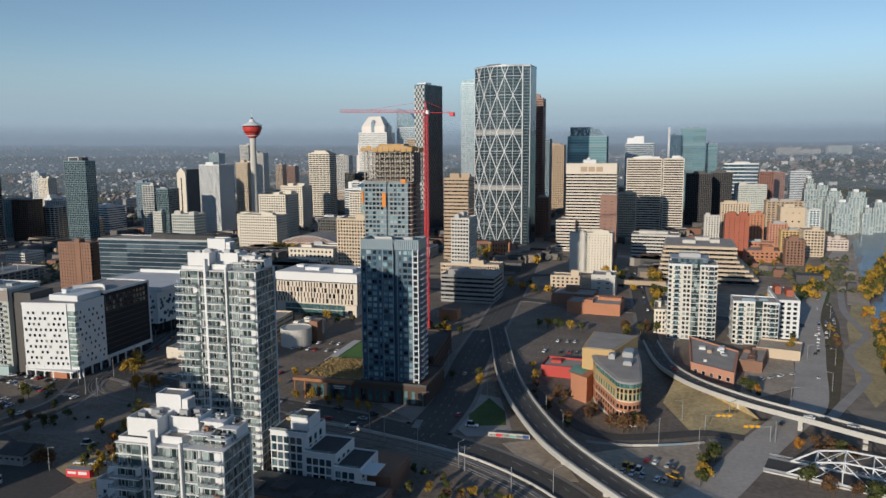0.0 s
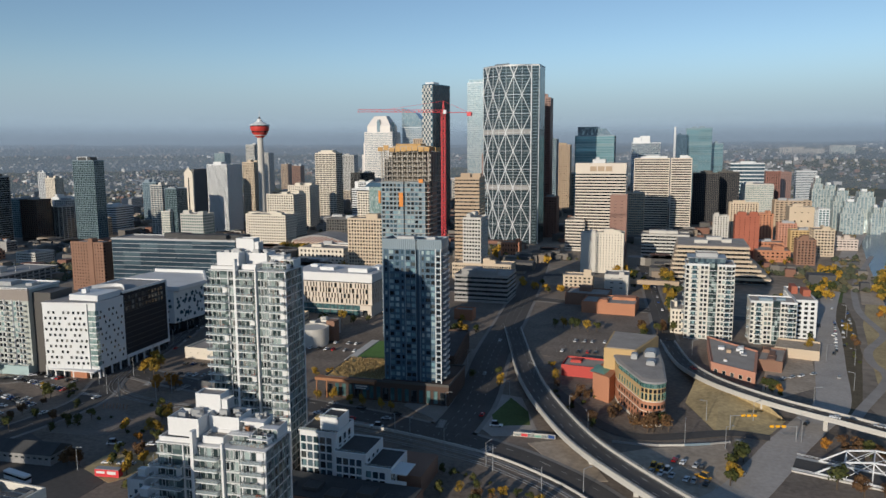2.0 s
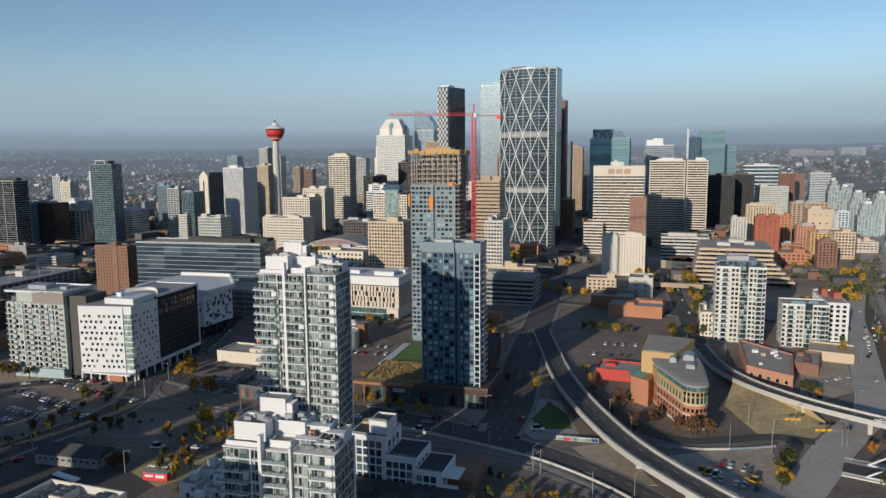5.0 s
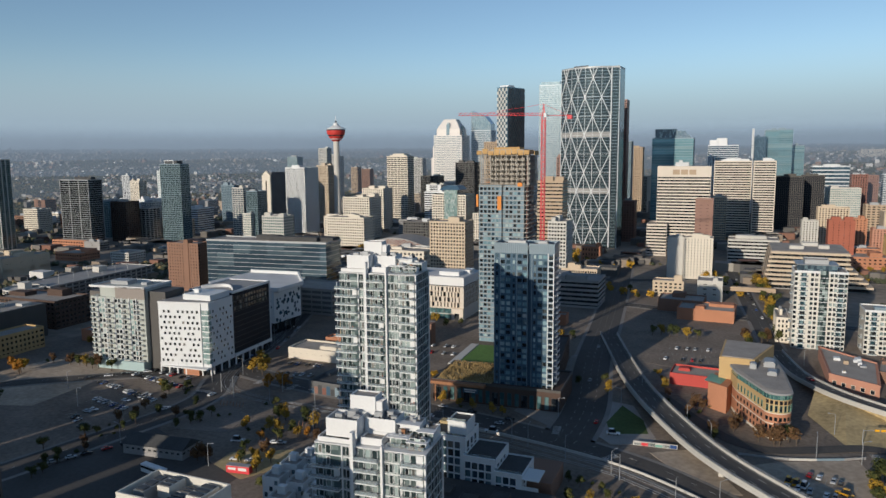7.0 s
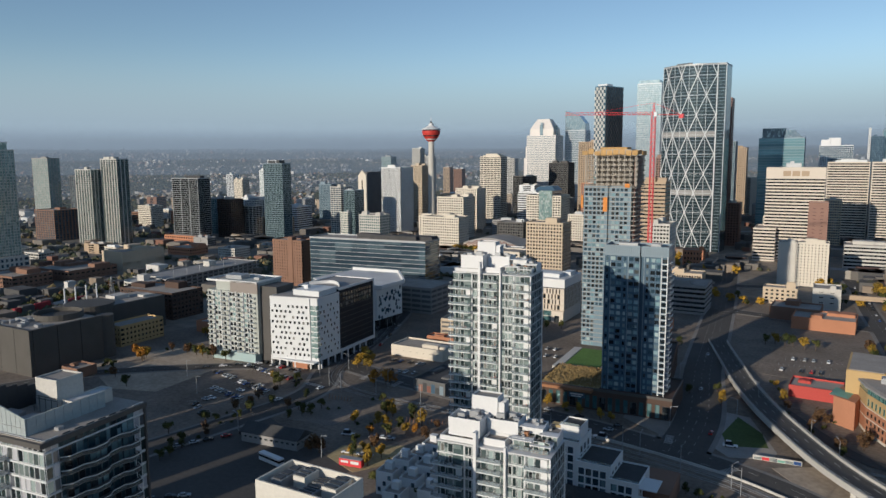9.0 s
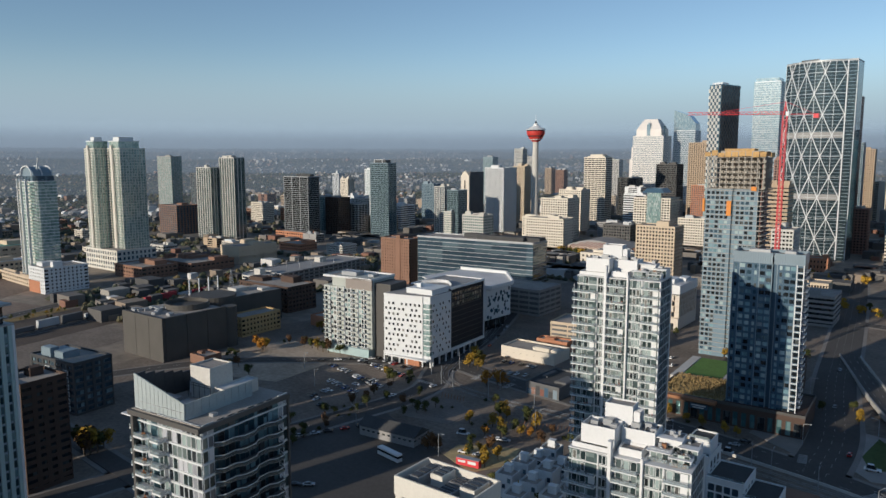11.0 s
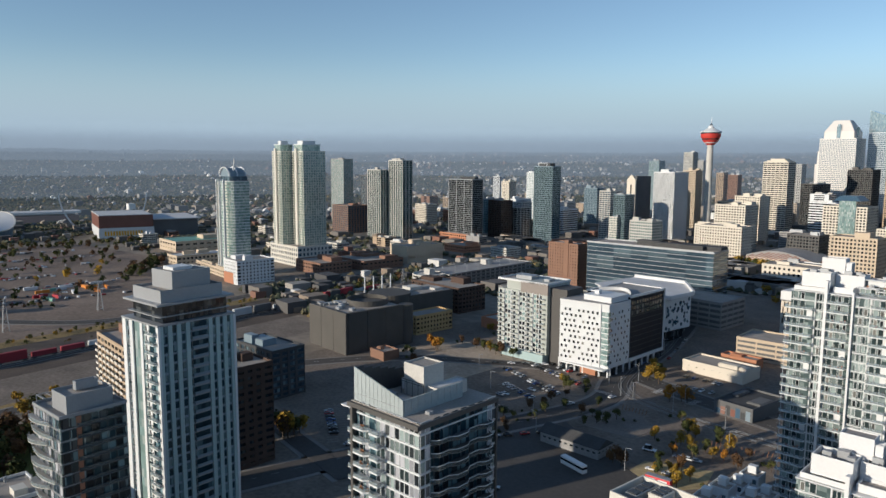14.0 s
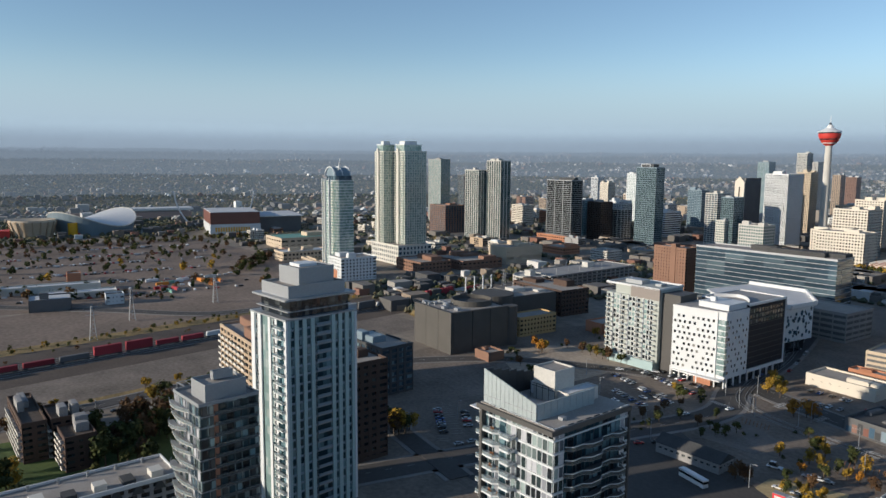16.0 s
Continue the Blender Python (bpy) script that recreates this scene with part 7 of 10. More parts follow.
def round_building():
    root = thing("brick_office", "wedge-shaped red and yellow brick building with a rounded prow", "building", 0, 0)
    nose = [(-35.6 + 6.0 * math.cos(radians(a)), 320 + 6.0 * math.sin(radians(a))) for a in range(-135, 20, 12)]
    foot = nose + [(-32.5, 345), (-37, 372), (-60, 372), (-56, 350), (-53, 340)]
    lift = lambda k: [(-40 + (x + 40) * k, 345 + (y - 345) * k) for x, y in foot]
    part("stone_base", prism_mesh("stone_base", lift(1.006), 0, 1.2), "pale_stone", root)
    part("lower_wall", prism_mesh("lower_wall", foot, 0, 11.6), "orange_brick", root, "red brick lower storeys")
    part("upper_wall", prism_mesh("upper_wall", foot, 11.6, 17.6), "buff_brick", root, "yellow brick upper storeys")
    part("stone_course", prism_mesh("stone_course", lift(1.008), 6.7, 7.1), "pale_stone", root)
    part("stone_course", prism_mesh("stone_course", lift(1.008), 11.4, 11.8), "pale_stone", root)
    part("green_glazing", prism_mesh("green_glazing", lift(0.985), 17.6, 20.2), "glass_teal", root)
    part("eave_roof", prism_mesh("eave_roof", lift(1.05), 20.2, 20.9, lift(1.03)), "grey_concrete", root)
    part("roof", prism_mesh("roof", lift(1.0), 20.9, 21.2, lift(0.9)), "gravel_roof", root)
    part("rear_block", prism_mesh("rear_block", [(-62, 352), (-46, 352), (-38, 386), (-62, 388)], 0, 24), "buff_brick", root)
    part("rear_roof", prism_mesh("rear_roof", [(-61, 353), (-47, 353), (-39, 385), (-61, 387)], 24, 24.3), "gravel_roof", root)
    part("side_wing", prism_mesh("side_wing", [(-66, 344), (-57, 338), (-55, 352), (-64, 362)], 0, 13), "orange_brick", root)
    part("green_roof", prism_mesh("green_roof", [(-68, 346), (-60, 341), (-58, 352), (-66, 360)], 12.9, 13.4, [(-64, 350), (-61, 347), (-60, 351), (-63, 354)]), "copper_green", root, "green copper roof")
    for x0, y0, w, d, h in ((-42, 352, 5, 9, 2.4), (-50, 360, 6, 8, 2.0), (-40, 338, 4, 6, 1.8), (-48, 346, 3, 5, 2.4)):
        part("rooftop_unit", boxes_mesh("rooftop_unit", [(x0, y0, 20.9, x0 + w, y0 + d, 21 + h), (x0 + 0.5, y0 + 0.5, 21 + h, x0 + w - 0.5, y0 + d - 0.5, 21.4 + h)]), "grey_metal", root)
    wn = pane_mesh(1.3, 1.7, 0.08, 0.12, "dark_brick", "glass_dark")
    tall = pane_mesh(1.2, 3.0, 0.10, 0.15, "copper_green", "glass_dark")
    gl = pane_mesh(1.4, 2.4, 0.12, 0.12, "copper_green", "glass_teal")
    for a in range(-126, 20, 18):
        ca, sa = math.cos(radians(a)), math.sin(radians(a))
        for z, m in ((1.6, wn), (4.6, wn), (8.2, wn), (12.2, tall), (15.6, wn)):
            part("window", m if z != 1.6 else wn, "", root, at=(-35.6 + 6.05 * ca, 320 + 6.05 * sa, z), rz=radians(a + 90))
        part("window", gl, "", root, at=(-35.6 + 5.95 * ca, 320 + 5.95 * sa, 17.7), rz=radians(a + 90))
    a, b = Vector((-53, 340)), Vector(nose[0])
    dr = (b - a).normalized()
    for k in range(8):
        q = a + dr * (2.0 + k * (b - a).length / 8.6)
        for z, m in ((1.6, wn), (4.6, wn), (8.2, wn), (12.6, tall)):
            part("window", m, "", root, at=(q.x, q.y, z), rz=math.atan2(dr.y, dr.x))
        part("window", gl, "", root, at=(q.x + 0.15, q.y + 0.2, 17.7), rz=math.atan2(dr.y, dr.x))


round_building()
_t = block("shop", "bright red flat-roofed brick shop", -64, 374, 24, 18, 5.4, ang=0, fh=5.4, bay=8, band=0.96, pier=0.6, wall="red_stucco", units=1, unit_h=1.5, relief=0.15)
block("shop", "small grey annex with green windows", -55, 366, 9, 10, 6, ang=0, fh=6, bay=3, band=0.6, pier=0.3, wall="light_concrete", glass="glass_teal", units=0)


def low_garage():
    root = thing("garage_building", "single-storey salmon brick workshop with gravel roof and ducts", "building", 0, 0)
    foot = [(-11, 404), (11, 391), (14, 436), (-14, 462)]
    part("wall", prism_mesh("wall", foot, 0, 6.6), "salmon_brick", root)
    inner = [(-9.8, 405.2), (10, 393.4), (12.8, 435), (-12.6, 459)]
    part("roof", prism_mesh("roof", inner, 6.6, 6.8), "gravel_roof", root)
    part("parapet", bars_mesh("parapet", [((a[0], a[1], 6.9), (b[0], b[1], 6.9), 0.6, 1.0) for a, b in zip(foot, foot[1:] + foot[:1])]), "salmon_brick", root)
    wn = pane_mesh(2.2, 2.4, 0.15, 0.12, "pale_stone", "glass_dark")
    dr = Vector((22, -13)).normalized()
    for k in range(5):
        q = Vector((-11, 404)) + dr * (3 + k * 4.8)
        part("window", wn, "", root, at=(q.x, q.y, 1.6), rz=math.atan2(dr.y, dr.x))
    g = random.Random(2)
    for k in range(9):
        x0, y0, s = g.uniform(-8, 6), g.uniform(408, 446), g.uniform(1.2, 3.4)
        part("rooftop_unit", boxes_mesh("rooftop_unit", [(x0, y0, 6.8, x0 + s, y0 + s * 1.3, 6.9 + g.uniform(0.6, 1.8))]), g.choice(["grey_metal", "tan_stone", "steel_white"]), root)
    block("garage_building", "single-storey dark workshop with pale roof", 26, 420, 13, 30, 5.5, ang=-8, fh=5.5, bay=6, band=0.7, pier=0.5, wall="brown_brick", units=3, unit_h=1.6)
    block("garage_building", "low flat-roofed building with a tan roof", 48, 452, 24, 24, 5, ang=-8, fh=5, bay=6, band=0.7, pier=0.5, wall="beige_stone", units=0, roof="bare_earth")


low_garage()


def river_condo(label, x, y, w, d, h, seed, crown):
    """Cream apartment block with a glass bay, deep balconies and a stepped top."""
    g = random.Random(seed)
    root = thing("apartment_tower", label, "building", x, y, 0, 4)
    n = round(h / 3.0)
    fh = h / n
    part("body", boxes_mesh("body", [(-w, 0, 0, 0, d, h)]), "pale_render", root)
    bay0, bay1 = -w * 0.52, -w * 0.36
    part("glass_bay", boxes_mesh("glass_bay", [(bay0, -0.9, 0, bay1, 0.2, h + 1.5)]), "glass_condo", root)
    wn = [pane_mesh(1.9, 2.1, 0.1, 0.14, "white_paint", m) for m in ("glass_dark", "glass_condo", "glass_room")]
    door = [pane_mesh(3.2, 2.4, 0.08, 0.1, "white_paint", m) for m in ("glass_dark", "glass_night")]
    bal, rail = balcony_mesh(4.6, 1.7), rail_mesh(4.6, 1.7)
    bb = boxes_mesh("bay_band", [(bay0 - 0.1, -1.1, -0.14, bay1 + 0.1, 0, 0.14)])
    for i in range(n):
        z = i * fh
        for px in (-w * 0.97, -w * 0.66, -w * 0.58, -w * 0.30, -w * 0.22, -w * 0.03):
            part("window", g.choice(wn), "", root, at=(min(-1.1, max(-w + 1.1, px)), -0.01, z + 0.6))
        part("bay_band", bb, "white_panel", root, at=(0, 0, z))
        for px in (-w * 0.82, -w * 0.125):
            part("window", g.choice(door), "", root, at=(px, -0.01, z + 0.3))
            o = part("balcony", bal, "white_panel", root, at=(px, 0, z + 0.2))
            part("railing", rail, "rail_glass", o)
        if i % 2:
            o = part("balcony", bal, "grey_concrete", root, at=(-w, d * 0.3, z + 0.2), rz=-math.pi / 2)
            part("railing", rail, "rail_glass", o)
        part("window", wn[0], "", root, at=(0.01, d * 0.3, z + 0.6), rz=math.pi / 2)
        part("window", wn[1], "", root, at=(0.01, d * 0.65, z + 0.6), rz=math.pi / 2)
    part("roof", boxes_mesh("roof", [(-w + 0.3, 0.3, h, -0.3, d - 0.3, h + 0.3)]), "gravel_roof", root)
    part("parapet", ring_mesh("parapet", -w - 0.15, -0.15, 0.15, d + 0.15, h - 0.4, h + 1.0, 0.4), "white_panel", root)
    if crown:
        terrace(root, -w * 0.95, 2, h, -w * 0.2, d - 2, h + 4.5, wall="glass_slate", name="penthouse")
        terrace(root, -w * 0.8, 5, h + 4, -w * 0.35, d - 5, h + 7.5, wall="grey_metal", name="mechanical_room")
        part("penthouse_canopy", boxes_mesh("penthouse_canopy", [(-w * 0.98, 1.0, h + 4.5, -w * 0.17, d - 1, h + 4.8)]), "grey_metal", root)
    else:
        part_each("rooftop_unit", [(-w * 0.8, 4, h, -w * 0.5, 9, h + 2), (-w * 0.4, 8, h, -w * 0.2, 12, h + 1.6)], "slate_panel", root)
    return root


river_condo("cream apartment tower with a teal glass bay", 1, 484, 30, 22, 49, 21, True)
river_condo("shorter cream apartment block with glass bays", 38, 484, 27, 20, 27, 22, False)
block("apartment_building", "red and white apartment wing", 52, 506, 13, 50, 25, ang=4, fh=3, bay=4, band=0.4, pier=0.4, wall="white_panel", units=2, unit_mat="red_brick")
block("apartment_building", "low cream annex beside the apartment tower", -30, 492, 8, 30, 16, ang=4, fh=3, bay=3, band=0.4, pier=0.4, wall="pale_stone", units=1)


def ziggurat():
    root = thing("office_building", "long beige concrete office building with stepped overhanging floors", "building", 40, 700, 0, 3)
    for i in range(8):
        z = 3 + i * 4.1
        r = -3 - i * 4.2 if i < 5 else -22
        l = -92 + i * 0.8
        o = part("floor_glazing", boxes_mesh("floor_glazing", [(l + 2, 3, z - 1.9, r - 3, 70, z + 1.2)]), "glass_dark", root)
        part("floor_band", boxes_mesh("floor_band", [(l, 0, z + 1.2, r, 72, z + 3.2)]), "beige_stone", root, "overhanging beige concrete band")
    part("base", boxes_mesh("base", [(-88, 4, 0, -8, 68, 1.2)]), "grey_concrete", root)
    part("roof", boxes_mesh("roof", [(-85, 2, 34.9, -23, 70, 35.3)]), "gravel_roof", root)
    for x0, y0, s in ((-70, 20, 12), (-45, 30, 9), (-58, 48, 14)):
        part("rooftop_unit", boxes_mesh("rooftop_unit", [(x0, y0, 35.3, x0 + s, y0 + s * 0.7, 38.5)]), "light_concrete", root)


ziggurat()
block("school", "low red brick school with flat roofs", -66, 535, 40, 30, 8, ang=0, fh=8, bay=8, band=0.85, pier=0.5, wall="orange_brick", units=3, unit_h=2)
block("school", "low brown brick hall", -90, 560, 34, 26, 9, ang=0, fh=9, bay=8, band=0.9, pier=0.5, wall="brown_brick", units=1)
block("apartment_building", "small tan and pink apartment block", -112, 622, 26, 16, 13, fh=3, bay=4, band=0.5, pier=0.5, wall="beige_stone", units=1)
block("office_building", "grey concrete stepped block", -80, 612, 20, 24, 17, fh=4, bay=8, band=0.8, pier=0.6, wall="light_concrete", units=1)
block("office_building", "grey low office building in shade", -168, 545, 45, 35, 22, fh=4, bay=30, band=0.5, pier=0, wall="grey_concrete", units=3)
block("house", "small old brick house with steep roof", -227, 800, 22, 16, 17, fh=5, bay=4, band=0.5, pier=0.5, wall="orange_brick", units=1)
block("shop", "small orange brick building", -176, 480, 14, 10, 7, fh=7, bay=4, band=0.7, pier=0.5, wall="orange_brick", units=0)
_t = thing("pedestrian_bridge", "tan concrete footbridge over a street", "bridge", -40, 640, 0, 4)
part("walkway", boxes_mesh("walkway", [(-50, 0, 6, 0, 4, 7), (-50, 0, 7, 0, 0.3, 9.4), (-50, 3.7, 7, 0, 4, 9.4), (-50, 0, 9.4, 0, 4, 9.8)]), "tan_stone", _t)
part("support", boxes_mesh("support", [(-49, 0.5, 0, -47.5, 3.5, 6)]), "tan_stone", _t)
part("support", boxes_mesh("support", [(-3, 0.5, 0, -1.5, 3.5, 6)]), "tan_stone", _t)

_q = smooth_path([(-170, 270, 0.6), (-140, 268, 0.6), (-104, 262, 0.6), (-80, 254, 0.6), (-55, 239.5, 0.6), (-30, 216, 0.6)], 6)
tagged(part("track_wall", bars_mesh("track_wall", [(a, b, 0.5, 1.2) for a, b in zip(_q[:-1], _q[1:])]), "light_concrete"), "low pale concrete wall beside the tram track", "wall", kind="structure")
_t = thing("retaining_wall", "low painted concrete wall round the car park", "wall", 0, 0)
_q = [(-49, 290.5, 0.5), (-40, 291, 0.5), (-30, 293, 0.5), (-20, 297, 0.5), (-10, 302, 0.5), (-2, 307, 0.5)]
for _k, (_a, _b) in enumerate(zip(_q[:-1], _q[1:])):
    part("wall_segment", bars_mesh("wall_segment", [(_a, _b, 0.4, 1.0)]), ("grey_concrete", "grey_concrete", "light_concrete", "slate_panel", "grey_concrete")[_k], _t)

for _q in ((-368, 259, -318, 252, 5, 18), (-348, 236, -318, 230, 5, 11), (-352, 221, -320, 215, 5, 12), (-344, 204, -322, 196, 5, 8), (-376, 133, -340, 118, 5, 13), (-366, 124, -336, 108, 5, 12), (-40, 264, -8, 258, 5, 12), (-28, 276, -8, 272, 5, 8), (-100, 417, -70, 421, 5, 11), (-100, 430, -70, 434, 5, 11), (-98, 444, -68, 448, 5, 11)):
    bay_lines(*_q)
for _x, _y, _d, _n in ((-20, 545, 8, 8), (-124, 284, 100, 9), (-96, 264, 62, 8), (24, 326, 24, 9), (2, 308, 100, 8), (-308, 258, 4, 9), (-292, 284, 96, 9), (-270, 283, 92, 9)):
    crossing(_x, _y, _d, _n)

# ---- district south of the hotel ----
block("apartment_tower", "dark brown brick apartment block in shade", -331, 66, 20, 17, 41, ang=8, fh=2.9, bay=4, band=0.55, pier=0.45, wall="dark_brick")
_t = block("apartment_building", "tan brick apartment slab with white balconies", -362, 40, 62, 18, 42, ang=4, fh=2.9, bay=5, band=0.42, pier=0.3, wall="tan_stone", glass="glass_room", units=2, unit_mat="brown_brick")
_bal = boxes_mesh("balcony", [(-1.9, -1.4, 0, 1.9, 0, 0.2), (-1.9, -1.4, 0.2, 1.9, -1.3, 1.1)])
for _i in range(13):
    for _k in range(7):
        part("balcony", _bal, "pale_render", _t, at=(-59 + _k * 5.6, 0, 1.2 + _i * 3.0))
# Brown walls carry the shade of this corner in their darker brick colour.
for _x, _y, _w, _d, _h in ((-394.6, -49, 42, 9, 16), (-377.6, -34.5, 17, 11.5, 13.5), (-395.5, -38.5, 20, 12, 16)):
    _t = block("apartment_building", "brown brick apartment block with small balconies", _x, _y, _w, _d, _h, ang=8, fh=2.7, bay=4, band=0.55, pier=0.45, wall="dark_brick", glass="glass_dark", roof="ballast", units=2, unit_mat="grey_concrete")
    for _i in range(int(_h / 2.7)):
        for _k in range(int(_w / 5)):
            part("balcony", _bal, "tan_stone", _t, at=(-_w + 4 + _k * 5, 0, 0.9 + _i * 2.7))


def white_parapet_row():
    root = block("apartment_building", "low grey apartment row with white-edged gravel roof", -312.5, -75, 19, 74, 14, ang=9, fh=3, bay=4, band=0.4, pier=0.3, wall="grey_concrete", units=0, parapet=0.2)
    g = random.Random(6)
    part("roof_edge", ring_mesh("roof_edge", -19.4, -0.4, 0.4, 74.4, 13.6, 15, 0.5), "white_paint", root)
    for k in range(8):
        part("chimney", boxes_mesh("chimney", [(-17.5, 4 + k * 9, 14, -16.7, 4.8 + k * 9, 16)]), "grey_metal", root)
        part("roof_screen", boxes_mesh("roof_screen", [(-8 + (k % 3), 3 + k * 9, 14, -2, 7 + k * 9, 15.4 + (k % 2))]), "pale_render" if k % 2 else "dark_roof", root)
    for k in range(10):
        part("dormer", prism_mesh("dormer", [(-0.5, 3 + k * 7), (0.6, 3 + k * 7), (0.6, 7 + k * 7), (-0.5, 7 + k * 7)], 11, 14.6, [(-0.4, 4.8 + k * 7), (0.3, 4.8 + k * 7), (0.3, 5.2 + k * 7), (-0.4, 5.2 + k * 7)]), "dark_roof", root)


white_parapet_row()


def near_roof_block():
    root = block("apartment_building", "pale apartment block with a walled roof full of air units", -143.6, 88.2, 20.5, 12, 48, ang=3, fh=3, bay=5, band=0.5, pier=0.4, wall="pale_render", units=0)
    part("roof_wall", ring_mesh("roof_wall", -20.7, -0.2, 0.2, 12.2, 46.5, 51, 0.4), "pale_render", root)
    for i, (x0, y0, w, d, h) in enumerate(((-19, 3, 3, 8, 2.4), (-15, 6, 3.4, 5, 2.8), (-10.5, 2, 4, 4, 1.6), (-6, 5, 4, 6, 2.6), (-11, 7.5, 4, 3, 1.4))):
        o = part("air_unit", boxes_mesh("air_unit", [(x0, y0, 48, x0 + w, y0 + d, 48 + h)]), ("grey_metal", "pale_render")[i % 2], root)
        for k in range(3):
            part("fan_cap", boxes_mesh("fan_cap", [(x0 + 0.4, y0 + 0.3 + k * d / 3, 48 + h, x0 + w - 0.4, y0 - 0.4 + (k + 1) * d / 3, 48.25 + h)]), "dark_metal", o)


near_roof_block()
for _i, (_x, _y) in enumerate(((-184, 168), (-184, 178), (-184, 188), (-184, 198), (-194.5, 178), (-194.5, 188), (-194.5, 198), (-194.5, 208), (-172, 172), (-172, 184))):
    _t = thing("townhouse", "small white flat-roofed townhouse with a roof terrace", "house", _x, _y, 0, 8, group="row of townhouses")
    terrace(_t, -7, 0, 0, 0, 7, 8 + (_i % 3), wall="white_panel", name="body")
    for _k in range(3):
        part("window", pane_mesh(1.6, 2.0, 0.12, 0.14, "white_paint", "glass_slate"), "", _t, at=(-5.6 + _k * 2.1, -0.01, 1.2 + 2.4 * (_k % 3)))
    part("roof_box", boxes_mesh("roof_box", [(-5.5, 4, 7, -2.5, 6.4, 10 + (_i % 3))]), "white_panel", _t)

_t = block("barracks", "long low grey barracks with a dark roof", -253, 189, 29, 11, 4.5, ang=9, fh=4.5, bay=3, band=0.5, pier=0.4, wall="grey_concrete", units=0, parapet=0.0)
part("pitched_roof", prism_mesh("pitched_roof", [(-29.6, -0.6), (0.6, -0.6), (0.6, 11.6), (-29.6, 11.6)], 4.5, 7.5, [(-29.6, 5.3), (0.6, 5.3), (0.6, 5.7), (-29.6, 5.7)]), "dark_roof", _t)
_t = block("club_building", "flat dark building with a painted colour mural", -237, 280, 20, 30, 6, ang=0, fh=6, bay=8, band=0.9, pier=0.5, wall="dark_concrete", units=2, unit_h=1.2, roof="dark_roof")
for _k, _m in enumerate(("blue_panel", "brown_granite", "dark_metal", "red_granite", "blue_panel", "dark_metal", "slate_panel")):
    part("mural_panel", prism_mesh("mural_panel", [(-19 + _k * 2.6, -0.12), (-16.7 + _k * 2.6, -0.12), (-16.7 + _k * 2.6, 0), (-19 + _k * 2.6, 0)], 0.5, 3 + (_k * 37 % 25) / 10), _m, _t)


def utility_building():
    root = thing("utility_building", "windowless charcoal utility building with panel joints and roof drum", "building", -453, 184, 0, 4)
    for k in range(3):
        part("wall_panel", boxes_mesh("wall_panel", [(-44 + k * 14.7, 0, 0, -29.6 + k * 14.7, 2, 27)]), "warm_charcoal", root)
    part("body", boxes_mesh("body", [(-44, 2, 0, -0.4, 46, 26)]), "warm_charcoal", root)
    for k in range(3):
        part("wall_panel", boxes_mesh("wall_panel", [(-2, 2.2 + k * 14.6, 0, 0.1, 16.4 + k * 14.6, 27)]), "warm_charcoal", root)
    part("roof", boxes_mesh("roof", [(-43, 3, 26, -3, 45, 26.3)]), "gravel_roof", root)
    part("roof_drum", lathe_mesh("roof_drum", [(14, 26), (14, 30), (13.2, 30), (13.2, 27.5)], 32, -22, 32), "warm_charcoal", root, "low round drum on the roof")
    g = random.Random(31)
    for k in range(12):
        x0, y0 = g.uniform(-42, -8), g.uniform(3, 18)
        part("air_unit", boxes_mesh("air_unit", [(x0, y0, 26.3, x0 + 4, y0 + 3, 28)]), "grey_metal", root)
    part("corner_notch", lathe_mesh("corner_notch", [(5, 0), (5, 26.5)], 20, -3, 50), "warm_charcoal", root)
    r2 = thing("utility_building", "dark brown utility building with a curved wall", "building", -495, 250, 0, 4)
    part("body", boxes_mesh("body", [(-30, 0, 0, 0, 55, 23)]), "warm_charcoal", r2)
    part("curved_wall", lathe_mesh("curved_wall", [(16, 0), (16, 25)], 32, -14, 4), "warm_charcoal", r2)
    part("roof", boxes_mesh("roof", [(-29, 1, 23, -1, 54, 23.3)]), "gravel_roof", r2)
    part("air_unit", boxes_mesh("air_unit", [(-24, 24, 23.3, -14, 36, 26), (-10, 40, 23.3, -4, 48, 25)]), "light_concrete", r2)


utility_building()
block("office_building", "small old cream brick office", -470, 250, 16, 34, 13, fh=3.4, bay=3, band=0.5, pier=0.5, wall="buff_brick", units=0)
# Shade on this red brown brick is put into its darker wall colour.
block("apartment_building", "red brown brick building in shade", -508, 318, 60, 30, 20, fh=3.4, bay=4, band=0.5, pier=0.4, wall="dark_brick", units=2)
block("shop", "low orange and white shop", -448, 306, 16, 20, 7, fh=7, bay=4, band=0.7, pier=0.4, wall="orange_brick", units=0)
_t = block("apartment_building", "dark blue and white apartment block", -401, 112, 36, 20, 25, ang=10, fh=3, bay=5, band=0.35, pier=0.3, wall="dark_metal", glass="glass_slate", units=2, unit_mat="slate_panel")
for _k in range(5):
    for _j in range(6):
        part("window", pane_mesh(4.0, 2.4, 0.25, 0.2, "white_paint", "glass_slate"), "", _t, at=(-26 + _k * 5, -0.4, 2 + _j * 3.5)) if _k in (1, 4) else None
block("shop", "low brown brick annex with a gravel roof", -428, 196, 14, 12, 5, fh=5, bay=6, band=0.8, pier=0.5, wall="brown_brick", units=1, unit_h=1.5)
